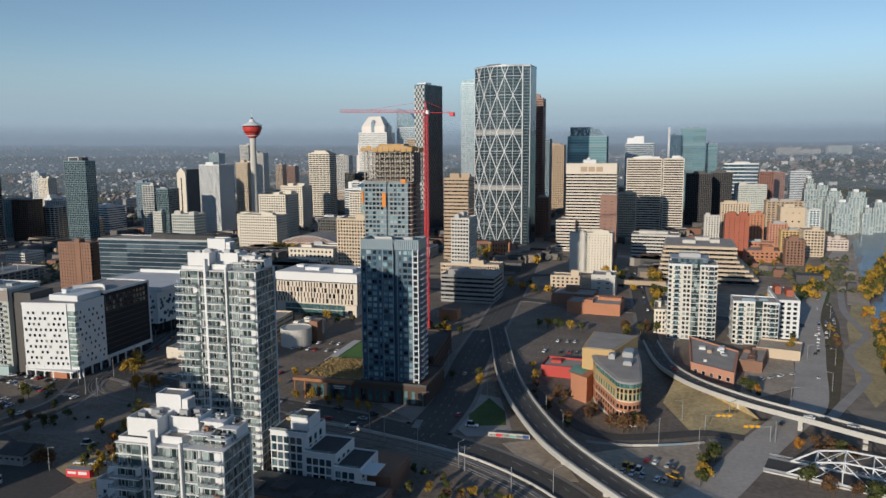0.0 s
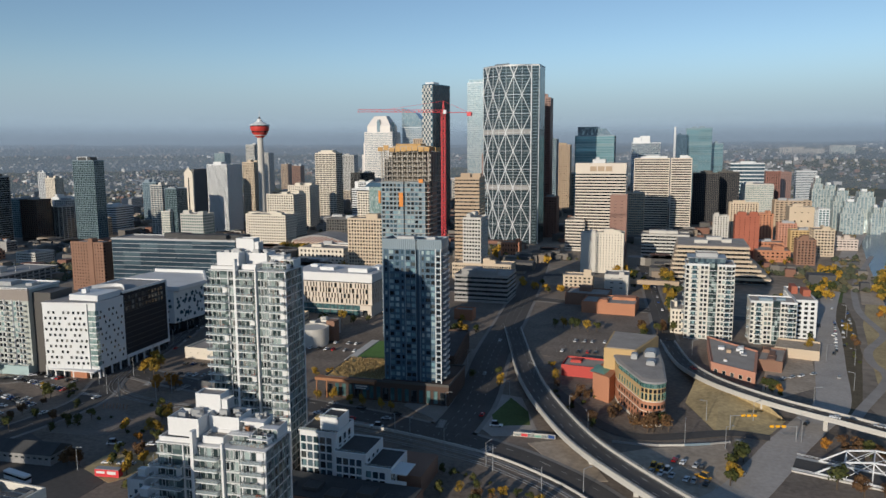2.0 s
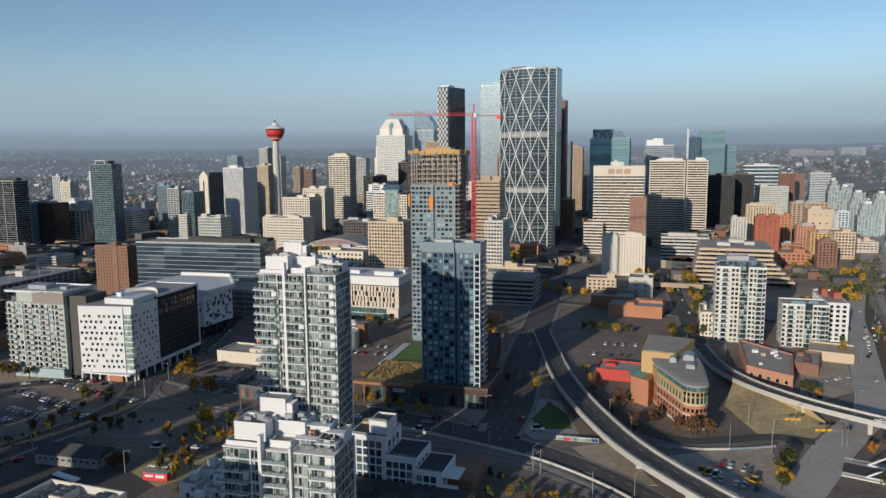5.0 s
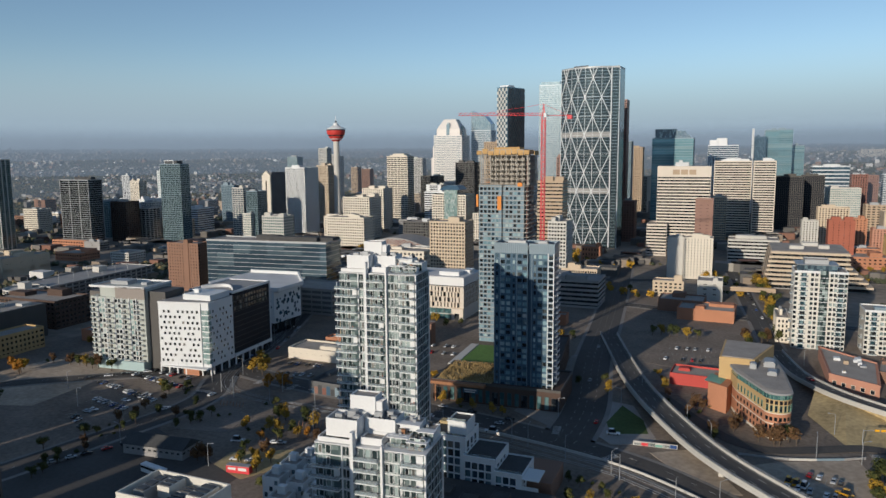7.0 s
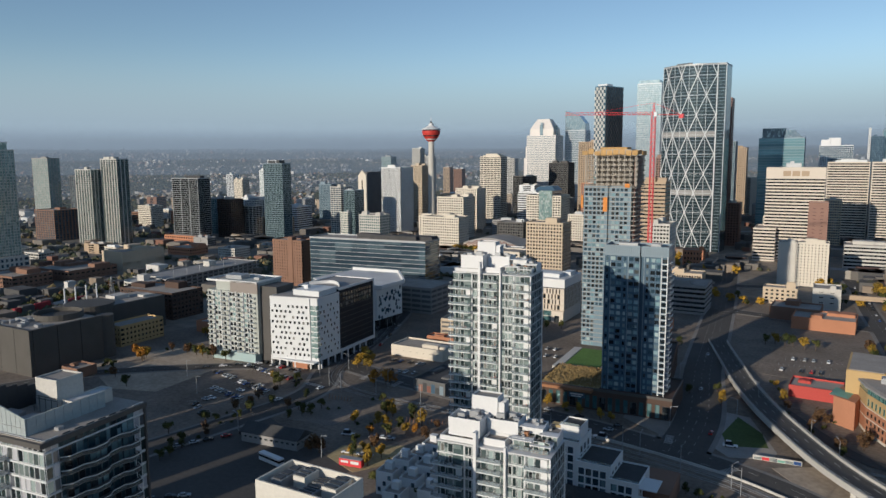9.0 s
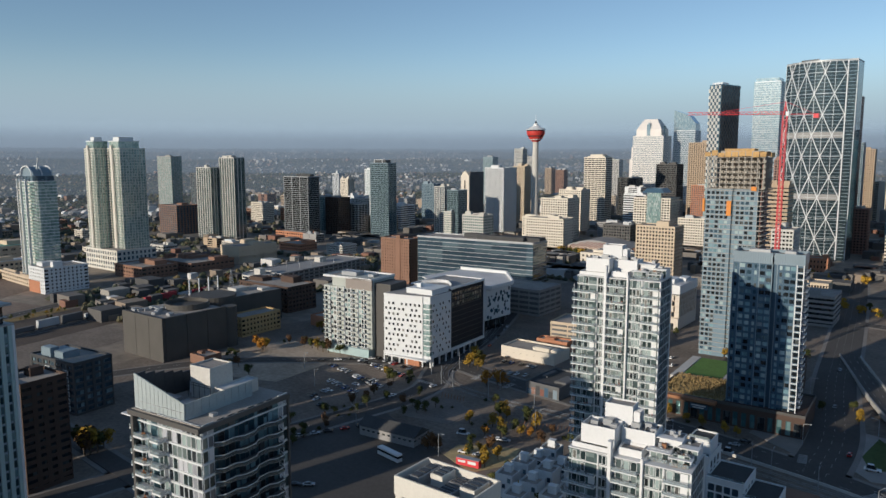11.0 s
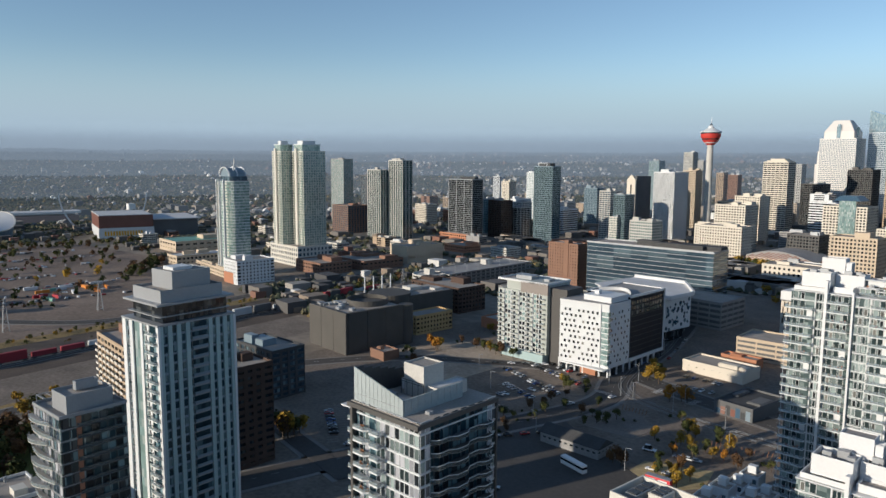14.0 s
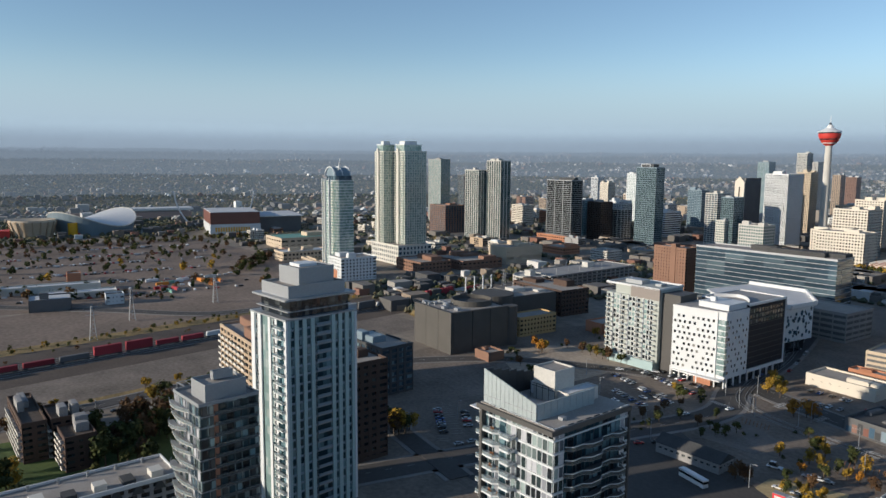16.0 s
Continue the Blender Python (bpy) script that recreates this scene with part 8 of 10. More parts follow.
for _k in range(4):
    _t = thing("chimney_stack", "tall thin white exhaust stack", "chimney", -610 - _k * 0.4, 292 + _k * 9.4, group="row of stacks")
    part("pipe", lathe_mesh("pipe", [(1.1, 0), (1.1, 6), (0.6, 7), (0.6, 19)], 14), "steel_white", _t)
    part("service_platform", lathe_mesh("service_platform", [(1.5, 6), (1.5, 6.5)], 14), "grey_metal", _t)


def round_ramp_garage():
    root = thing("parking_garage", "long open-deck parking garage with a round ramp", "building", -598, 368, 0, 8)
    for k in range(5):
        z = k * 3.3
        part("deck", boxes_mesh("deck", [(-42, 12, z, 0, 140, z + 0.5)]), "grey_concrete", root)
        part("spandrel", ring_mesh("spandrel", -42.2, 11.8, 0.2, 140.2, z + 0.5, z + 1.5, 0.4), "grey_concrete", root)
        part("ramp_ring", lathe_mesh("ramp_ring", [(16, z), (16, z + 1.4), (15.4, z + 1.4), (15.4, z + 0.2)], 36, -20, 4), "light_concrete", root)
    for k in range(18):
        part("column", boxes_mesh("column", [(-0.8, 14 + k * 7.2, 0, 0, 14.9 + k * 7.2, 14)]), "light_concrete", root)
        a = 2 * math.pi * k / 18
        part("column", boxes_mesh("column", [(-20.4 + 15.6 * math.cos(a), 3.6 + 15.6 * math.sin(a), 0, -19.6 + 15.6 * math.cos(a), 4.4 + 15.6 * math.sin(a), 13.4)]), "light_concrete", root)
    part("inner_wall", boxes_mesh("inner_wall", [(-38, 16, 0, -6, 136, 13)]), "dark_concrete", root)
    part("stair_head", boxes_mesh("stair_head", [(-24, 1, 0, -16, 8, 19)]), "light_concrete", root)
    part("stair_head", boxes_mesh("stair_head", [(-30, 90, 13, -22, 100, 19)]), "light_concrete", root)
    pole = boxes_mesh("deck_lamp", [(-0.15, -0.15, 14, 0.15, 0.15, 20)])
    for k in range(14):
        part("deck_lamp", pole, "grey_metal", root, at=(-34 + (k % 2) * 26, 20 + k * 8.4, 0))


round_ramp_garage()
_t = block("apartment_building", "white six-storey block on an orange brick base", -738, 224, 30, 40, 23, fh=3.3, bay=4, band=0.5, pier=0.55, wall="white_panel", units=2)
part("brick_base", boxes_mesh("brick_base", [(-30.3, -0.3, 0, -9, 40.3, 11)]), "orange_brick", _t)
block("warehouse", "flat-roofed brown brick warehouse", -745, 318, 52, 40, 12, fh=4.6, bay=5, band=0.55, pier=0.45, wall="brown_brick", units=2)
block("warehouse", "low flat-roofed brown brick warehouse", -745, 372, 60, 55, 10, fh=5, bay=6, band=0.6, pier=0.4, wall="brown_brick", units=3)
block("warehouse", "beige warehouse with blank walls", -762, 442, 34, 56, 20, fh=10, bay=14, band=0.9, pier=0.5, wall="beige_stone", units=2)
block("office_building", "low orange brick shops", -800, 560, 40, 30, 9, fh=4.5, bay=4, band=0.5, pier=0.4, wall="orange_brick", units=1)
block("office_building", "white louvred office block", -905, 860, 45, 40, 40, fh=3.8, bay=30, band=0.55, pier=0, wall="white_panel")
block("office_building", "beige office block with flat roof", -880, 800, 40, 30, 26, fh=3.8, bay=4, band=0.5, pier=0.3, wall="beige_stone")
block("apartment_tower", "white apartment tower with a pink panel", -1040, 930, 26, 20, 100, fh=3, bay=4, band=0.4, pier=0.3, wall="white_panel", glass="glass_mint")
block("apartment_tower", "pale apartment tower far off", -1150, 960, 22, 20, 80, fh=3, bay=4, band=0.5, pier=0.4, wall="pale_stone")
block("apartment_tower", "white blank-sided apartment slab", -990, 830, 14, 40, 55, fh=3, bay=7, band=0.8, pier=0.5, wall="white_panel")
block("apartment_tower", "blue glass apartment tower", -960, 1010, 30, 20, 72, fh=3, bay=4, band=0.3, pier=0.2, wall="slate_panel", glass="glass_blue")
block("apartment_tower", "tan and cream apartment tower behind the observation tower", -802, 1085, 24, 24, 107, fh=3, bay=3, band=0.4, pier=0.4, wall="beige_stone")
block("apartment_tower", "pale curved-front apartment tower behind the observation tower", -1010, 1430, 30, 24, 125, fh=3, bay=3, band=0.45, pier=0.4, wall="light_concrete")
block("office_tower", "pale tower far behind", -820, 1500, 34, 24, 118, fh=3.4, bay=4, band=0.45, pier=0.4, wall="light_concrete")
block("office_building", "cream stone office block", -600, 900, 45, 40, 62, fh=3.6, bay=4, band=0.5, pier=0.4, wall="pale_stone")
block("office_building", "white panelled office block", -640, 1010, 40, 35, 70, fh=3.6, bay=4, band=0.5, pier=0.5, wall="pale_stone")
block("office_tower", "tan striped office tower in the core", -540, 1290, 34, 30, 150, fh=3.7, bay=4, band=0.5, pier=0.4, wall="tan_stone")
block("office_tower", "dark bronze office tower in the core", -600, 1300, 40, 40, 110, fh=3.7, bay=3, band=0.3, pier=0.2, wall="charcoal_panel")
block("office_building", "black and white striped office block", -560, 1080, 38, 30, 62, fh=4, bay=30, band=0.5, pier=0, wall="white_panel")
block("office_tower", "brown office tower in the core", -330, 1080, 34, 34, 120, fh=3.7, bay=4, band=0.4, pier=0.3, wall="brown_granite")
block("office_tower", "grey office tower in the core", -220, 1350, 40, 34, 110, fh=3.7, bay=4, band=0.4, pier=0.3, wall="grey_concrete", glass="glass_blue")


def convention_hall():
    root = thing("convention_hall", "low hall with a grey vaulted roof and red latticed front", "hall", -452, 792, 0, 4)
    n, w, d = 14, 84, 60
    arc = [(-w + w * k / n, 9 + 9 * math.sin(math.pi * k / n)) for k in range(n + 1)]
    part("base", boxes_mesh("base", [(-w, 0.6, 0, 0, d, 9)]), "pale_stone", root)
    v = [(x, 0.4, z) for x, z in arc] + [(x, d, z) for x, z in arc]
    me = bpy.data.meshes.new("vaulted_roof")
    me.from_pydata(v, [], [tuple(range(n + 1)), tuple(range(2 * n + 1, n, -1))] + [(k + 1, k, n + 1 + k, n + 2 + k) for k in range(n)])
    part("vaulted_roof", me, "grey_concrete", root)
    lat = []
    for k in range(28):
        x = -w + 3 + k * 2.8
        top = 9 + 9 * math.sin(math.pi * (x + w) / w) - 1
        z = 3.0 + (1.4 if k % 2 else 0)
        while z + 1.4 < top:
            lat.append((x, 0.1, z, x + 2.8, 0.5, z + 1.4))
            z += 2.8
    tagged(part("red_lattice", boxes_mesh("red_lattice", lat), "red_granite", root, "dark red lattice panels"), kind="stuff")


convention_hall()
block("church_hall", "low cream stone hall", -400, 690, 56, 30, 16, fh=5, bay=5, band=0.5, pier=0.5, wall="pale_stone", units=1)


# further blocks between the towers
for _a in (
        ("apartment_tower", "teal glass apartment block with pale floor lines", -985, 755, 18, 30, 57, 3.0, 4, 0.25, 0.1, "slate_panel", "glass_teal"),
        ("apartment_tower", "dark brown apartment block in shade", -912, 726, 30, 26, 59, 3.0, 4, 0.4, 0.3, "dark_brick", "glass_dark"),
        ("apartment_building", "dark mid-rise with pale balcony bands", -905, 762, 24, 22, 47, 3.0, 8, 0.3, 0.1, "light_concrete", "glass_dark"),
        ("apartment_building", "grey-green panelled mid-rise apartment block", -930, 790, 22, 22, 54, 3.0, 4, 0.4, 0.3, "light_concrete", "glass_slate"),
        ("apartment_tower", "dark teal glass block beside a banded tower", -728, 800, 20, 24, 74, 3.1, 3, 0.15, 0.1, "slate_panel", "glass_deep"),
        ("office_building", "pale green low office annex", -735, 792, 14, 16, 42, 3.6, 3, 0.4, 0.3, "pale_render", "glass_teal"),
        ("apartment_tower", "pale concrete apartment tower far off", -955, 1425, 17, 20, 98, 3.0, 4, 0.45, 0.4, "tan_stone", "glass_dark"),
        ("apartment_tower", "brown brick apartment tower far off", -930, 1440, 22, 20, 94, 3.0, 4, 0.5, 0.45, "brown_brick", "glass_dark"),
        ("apartment_tower", "green glass tower top with a dark roof box", -1035, 1300, 26, 24, 124, 3.1, 3, 0.25, 0.2, "slate_panel", "glass_mint"),
        ("apartment_tower", "slender pale concrete apartment tower", -912, 1240, 20, 20, 141, 3.0, 3, 0.35, 0.3, "light_concrete", "glass_slate"),
        ("office_building", "tan stone office block with deep piers", -668, 1010, 42, 30, 60, 3.7, 4, 0.45, 0.4, "beige_stone", "glass_dark"),
        ("office_building", "dark glass slab behind a pale tower", -690, 1320, 40, 34, 82, 3.8, 3, 0.2, 0.15, "charcoal_panel", "glass_dark"),
        ("office_building", "cream stone block with small windows", -392, 915, 44, 30, 42, 3.6, 3.4, 0.45, 0.42, "pale_stone", "glass_dark"),
        ("office_building", "dark granite block in shade", -470, 840, 38, 30, 34, 3.6, 4, 0.4, 0.3, "charcoal_panel", "glass_dark"),
        ("office_building", "low white hall with flat roof", -424, 742, 40, 16, 13, 6.5, 8, 0.8, 0.4, "white_panel", "glass_dark"),
        ("office_building", "low pale pavilion beside the convention hall", -372, 752, 34, 18, 14, 7.0, 6, 0.7, 0.3, "white_panel", "glass_slate"),
        ("parking_garage", "stacked grey parking decks", -505, 905, 46, 30, 30, 3.1, 9, 0.45, 0.1, "grey_concrete", "dark_concrete"),
        ("office_tower", "dark blue glass tower in shade", -262, 1010, 16, 34, 92, 3.8, 3, 0.25, 0.12, "blue_panel", "glass_blue"),
        ("office_tower", "narrow grey glass tower in shade", -212, 1190, 24, 30, 96, 3.8, 3, 0.3, 0.2, "grey_metal", "glass_slate"),
        ("office_building", "brown stone office block in shade", -228, 1010, 20, 24, 58, 3.7, 4, 0.5, 0.4, "brown_granite", "glass_dark"),
        ("apartment_tower", "dark red brick tower beside a mint block", 98, 1500, 26, 24, 84, 3.0, 4, 0.55, 0.5, "red_granite", "glass_dark"),
        ("office_building", "white banded block far off", 182, 1694, 40, 24, 80, 3.6, 40, 0.5, 0.0, "white_panel", "glass_slate"),
        ("office_building", "broad tan low-rise with set-back roof", 116, 1150, 50, 26, 50, 3.6, 6, 0.55, 0.4, "tan_stone", "glass_dark"),
        ("apartment_building", "teal and white balcony block", 122, 1015, 13, 24, 48, 3.0, 4, 0.3, 0.25, "white_panel", "glass_teal"),
        ("apartment_building", "low yellow brick block", 99, 956, 26, 22, 26, 3.0, 4, 0.5, 0.4, "buff_brick", "glass_dark"),
        ("apartment_building", "low red brick block with flat gravel roof", 62, 905, 34, 24, 16, 3.2, 4, 0.55, 0.45, "orange_brick", "glass_dark"),
        ("shop", "low crimson shop with a flat roof", 12, 905, 26, 14, 14, 7.0, 8, 0.9, 0.5, "red_stucco", "glass_dark"),
        ("apartment_building", "salmon brick block with balconies", 84, 1000, 22, 18, 30, 3.0, 4, 0.5, 0.45, "salmon_brick", "glass_dark"),
        ("hospital", "long cream hospital block on the far ridge", 310, 3296, 88, 40, 138, 4.0, 8, 0.5, 0.2, "pale_stone", "glass_room"),
        ("hospital", "lower cream hospital wing on the far ridge", 384, 3288, 76, 40, 130, 4.0, 8, 0.5, 0.2, "pale_stone", "glass_room"),
        ("hospital", "bright glazed hospital block on the far ridge", 494, 3278, 88, 40, 144, 4.0, 8, 0.4, 0.2, "pale_render", "glass_mint")):
    _z = 100.0 if _a[0] == "hospital" else 0.0
    block(_a[0], _a[1], *_a[2:6], _a[6] - _z, z0=_z, fh=_a[7], bay=_a[8], band=_a[9], pier=_a[10], wall=_a[11], glass=_a[12], units=2, unit_mat="grey_metal", unit_h=3.5)

# ---- fairground in the distance ----


def saddle_arena():
    root = thing("arena", "round arena with a white saddle-shaped roof", "building", -1375, 42)
    R, n, m = 66, 40, 10
    a0 = radians(128)
    hz = lambda u, v: 24 + 13 * u * u - 11 * v * v
    v, f = [(0, 0, hz(0, 0))], []
    for k in range(1, m + 1):
        for i in range(n):
            t = 2 * math.pi * i / n
            u, w = k / m * math.cos(t), k / m * math.sin(t)
            x, y = R * (u * math.cos(a0) - w * math.sin(a0)), R * (u * math.sin(a0) + w * math.cos(a0))
            v.append((x, y, hz(u, w)))
    f += [(0, 1 + i, 1 + (i + 1) % n) for i in range(n)]
    for k in range(m - 1):
        o = 1 + k * n
        f += [(o + i, o + n + i, o + n + (i + 1) % n, o + (i + 1) % n) for i in range(n)]
    me = bpy.data.meshes.new("saddle_roof")
    me.from_pydata(v, [], f)
    for p in me.polygons:
        p.use_smooth = True
    part("saddle_roof", me, "white_paint", root, "white saddle roof")
    rim = v[1 + (m - 1) * n:]
    vv = [(x * 0.9, y * 0.9, 0) for x, y, z in rim] + [(x * 1.0, y * 1.0, z - 0.4) for x, y, z in rim]
    me = bpy.data.meshes.new("outer_wall")
    me.from_pydata(vv, [], [(i, (i + 1) % n, n + (i + 1) % n, n + i) for i in range(n)])
    part("outer_wall", me, "slate_panel", root)
    part("roof_rim", bars_mesh("roof_rim", [(a, b, 1.6, 1.6) for a, b in zip(rim, rim[1:] + rim[:1])]), "light_concrete", root)
    for dx, dy, mt, r, h in ((58, -32, "taxi_yellow", 7, 21), (54, -12, "red_paint", 5, 17), (52, -22, "red_paint", 4, 9)):
        part("stair_tower", lathe_mesh("stair_tower", [(r, 0), (r, h), (r * 0.7, h)], 18, dx, dy), mt, root)
    hall = thing("exhibition_hall", "ribbed beige concrete drum with a curved rim", "building", -1330, -44)
    part("drum", lathe_mesh("drum", [(26, 0), (28, 10), (33, 24), (32, 27), (10, 23)], 36), "beige_stone", hall)
    for k in range(18):
        a = 2 * math.pi * k / 18
        c, s = math.cos(a), math.sin(a)
        part("rib", bars_mesh("rib", [((26.4 * c, 26.4 * s, 0), (33.6 * c, 33.6 * s, 25), 1.6)]), "tan_stone", hall)
    part("red_annex", boxes_mesh("red_annex", [(-10, -46, 0, 16, -30, 12)]), "red_paint", hall)


saddle_arena()
_t = thing("exhibition_hall", "large hall with dark red brick upper wall and white base", "building", -1255, 205, 0, -6)
part("white_base", boxes_mesh("white_base", [(-110, 0, 0, 0, 80, 16)]), "white_panel", _t)
part("brick_upper", boxes_mesh("brick_upper", [(-110, 0.5, 16, -0.5, 79, 35)]), "red_granite", _t)
part("roof", boxes_mesh("roof", [(-109, 1, 35, -1, 78, 36)]), "pale_roof", _t)
for _k in range(14):
    part("yellow_window", boxes_mesh("yellow_window", [(-0.2, 8 + _k * 4, 4, 0.3, 10.6 + _k * 4, 11)]), "taxi_yellow", _t)
part("wing", boxes_mesh("wing", [(-120, 80, 0, -10, 150, 26)]), "dark_concrete", _t)
part("wing_roof", boxes_mesh("wing_roof", [(-124, 78, 26, -6, 154, 27.5)]), "pale_roof", _t)
_t = thing("grandstand", "long grandstand with a pale metal roof and red seating", "building", -1600, 120, 0, 0)
part("stand", boxes_mesh("stand", [(-40, 0, 0, 0, 120, 14)]), "red_granite", _t)
part("stand_roof", boxes_mesh("stand_roof", [(-44, -3, 18, 6, 123, 22)]), "pale_roof", _t)
part("stand_back", boxes_mesh("stand_back", [(-40, 2, 14, -36, 118, 18)]), "white_panel", _t)
for _x, _y, _s in ((-1440, 208, 1), (-1430, 296, -1)):
    _t = thing("arch_mast", "tall curved white arch mast", "mast", _x, _y, 0, 78)
    _q = [(_s * (26 - 26 * (1 - k / 10) ** 2), 0, 62 * (k / 10)) for k in range(11)]
    _q = [(-x, y, z) for x, y, z in _q]
    part("arch", bars_mesh("arch", [(a, b, 2.6) for a, b in zip(_q[:-1], _q[1:])]), "steel_white", _t)
block("warehouse", "long hall with green and pale roofs", -1020, 250, 60, 80, 14, fh=7, bay=10, band=0.6, pier=0.4, wall="beige_stone", roof="copper_green", units=1)
block("warehouse", "low sandstone market hall", -900, 215, 30, 60, 11, fh=5, bay=5, band=0.5, pier=0.4, wall="beige_stone", roof="pale_roof", units=2)
block("workshop", "dark single-storey workshop with a pale roof", -714, -48, 26, 30, 9, ang=0, fh=9, bay=8, band=0.9, pier=0.4, wall="dark_concrete", roof="pale_roof", units=1)
block("house", "white two-storey house with dark roof", -722, 8, 12, 14, 8, ang=0, fh=4, bay=4, band=0.6, pier=0.6, wall="white_panel", roof="dark_roof", units=0)
block("warehouse", "low sheds with pale metal roofs", -760, -40, 18, 60, 5, ang=0, fh=5, bay=8, band=0.9, pier=0.4, wall="pale_render", roof="pale_roof", units=0)
block("warehouse", "long low shed with a pale roof", -800, -70, 16, 80, 6, ang=0, fh=6, bay=8, band=0.9, pier=0.4, wall="pale_render", roof="pale_roof", units=0)
block("workshop", "small orange brick workshop", -850, -16, 14, 12, 9, ang=0, fh=9, bay=8, band=0.9, pier=0.4, wall="orange_brick", units=0)


def freight_train():
    root = thing("freight_train", "freight train of red and white container wagons", "train", -554, 0, 0.2, 15)
    g = random.Random(14)
    y = -330.0
    while y < 330:
        L = g.choice([16, 18])
        tall = g.random() < 0.3
        part("wagon", boxes_mesh("wagon", [(-1.4, y, 0.9, 1.4, y + L, 1.4), (-1.2, y + 1, 0.2, 1.2, y + 3, 0.9), (-1.2, y + L - 3, 0.2, 1.2, y + L - 1, 0.9)]), "dark_metal", root)
        c = part("container", boxes_mesh("container", [(-1.3, y + 0.8, 1.4, 1.3, y + L - 0.8, 4.2 + (2.6 if tall else 0))]), g.choice(["container_red", "container_red", "container_white", "container_white", "dark_concrete"]), root)
        part("door_end", boxes_mesh("door_end", [(-1.2, y + L - 0.8, 1.5, 1.2, y + L - 0.7, 4.0)]), "grey_metal", c)
        y += L + 1.4
    for off in (-14, -9.5, -5, -0.7, 0.7, 4, 8.5):
        tagged(part("track_rail", bars_mesh("track_rail", [((*rail_point(off, -400), 0.15), (*rail_point(off, 330), 0.15), 0.2, 0.25)]), "grey_metal"), "worn steel railway track", "rail", kind="structure")


freight_train()


def pylon(x, y, h):
    root = thing("transmission_pylon", "grey steel lattice power pylon", "pylon", x, y)
    b = []
    for sx, sy in ((-1, -1), (1, -1), (1, 1), (-1, 1)):
        b.append(((sx * 2.2, sy * 2.2, 0), (sx * 0.4, sy * 0.4, h), 0.28))
    part("leg_frame", bars_mesh("leg_frame", b), "grey_metal", root)
    b = []
    for k in range(8):
        z0, z1 = h * k / 8, h * (k + 1) / 8
        w0, w1 = 2.2 - 1.8 * k / 8, 2.2 - 1.8 * (k + 1) / 8
        b += [((-w0, -w0, z0), (w1, -w1, z1), 0.16), ((w0, -w0, z0), (w1, w1, z1), 0.16), ((w0, w0, z0), (-w1, w1, z1), 0.16), ((-w0, w0, z0), (-w1, -w1, z1), 0.16)]
    part("lattice", bars_mesh("lattice", b), "grey_metal", root)
    for z in (h * 0.72, h * 0.84, h * 0.95):
        part("cross_arm", bars_mesh("cross_arm", [((0, -4, z), (0, 4, z), 0.25)]), "grey_metal", root)


for _x, _y in ((-600, -10), (-640, 150), (-650, 20), (-690, 90), (-605, 330)):
    pylon(_x, _y, 24)

# ---- vehicles ----


def car_meshes(mat, L=4.5, W=1.8, H=1.45):
    hl, hw = L / 2, W / 2
    v = [(-hl, -hw, 0.35), (hl, -hw, 0.35), (hl, hw, 0.35), (-hl, hw, 0.35), (-hl, -hw, 0.85), (hl, -hw, 0.75), (hl, hw, 0.75), (-hl, hw, 0.85), (-hl + 0.15, -hw + 0.1, 0.95), (hl - 0.2, -hw + 0.1, 0.85), (hl - 0.2, hw - 0.1, 0.85), (-hl + 0.15, hw - 0.1, 0.95)]
    f = [(3, 2, 1, 0), (0, 1, 5, 4), (1, 2, 6, 5), (2, 3, 7, 6), (3, 0, 4, 7), (4, 5, 9, 8), (5, 6, 10, 9), (6, 7, 11, 10), (7, 4, 8, 11), (8, 9, 10, 11)]
    k = len(v)
    v += [(px, py, pz) for pz in (H - 0.12, H) for px, py in ((-hl * 0.6, -hw + 0.33), (hl * 0.12, -hw + 0.33), (hl * 0.12, hw - 0.33), (-hl * 0.6, hw - 0.33))]
    f += [(k + 4, k + 5, k + 6, k + 7), (k, k + 1, k + 5, k + 4), (k + 1, k + 2, k + 6, k + 5), (k + 2, k + 3, k + 7, k + 6), (k + 3, k, k + 4, k + 7)]
    body = bpy.data.meshes.new("body")
    body.from_pydata(v, [], f)
    cab = prism_mesh("cabin", [(-hl * 0.78, -hw + 0.15), (hl * 0.42, -hw + 0.15), (hl * 0.42, hw - 0.15), (-hl * 0.78, hw - 0.15)], 0.9, H - 0.12, [(-hl * 0.6, -hw + 0.35), (hl * 0.12, -hw + 0.35), (hl * 0.12, hw - 0.35), (-hl * 0.6, hw - 0.35)])
    return body, cab


_wheel = lathe_mesh("wheel", [(0.32, -0.11), (0.32, 0.11)], 12)
CARS = {}


def car(x, y, deg, mat, group="parked cars", z=0.36, big=False):
    key = (mat, big)
    if key in CARS:
        ob = copy_thing(CARS[key], pose(x, y, z, 0, 0, deg))
        return ob
    names = {"car_white": "white", "car_silver": "silver", "car_black": "black", "car_red": "red", "car_blue": "dark blue", "taxi_yellow": "yellow"}
    root = thing("van" if big else "car", f"{names[mat]} {'delivery van' if big else 'passenger car'} on grey asphalt", "van" if big else "car", x, y, z, deg, group)
    L, W, H = (6.0, 2.1, 2.6) if big else (4.5, 1.8, 1.45)
    body, cab = car_meshes(mat, L, W, H)
    part("body", body, mat, root)
    part("window_band", cab, "glass_dark", root, "dark car windows")
    tagged(part("wheel_set", boxes_mesh("wheel_set", [(L * sx - 0.3, sy * (W / 2 - 0.1) - 0.12, 0.02, L * sx + 0.3, sy * (W / 2 - 0.1) + 0.12, 0.62) for sx in (-0.31, 0.31) for sy in (-1, 1)]), "tyre", root), kind="stuff")
    CARS[key] = root
    return root


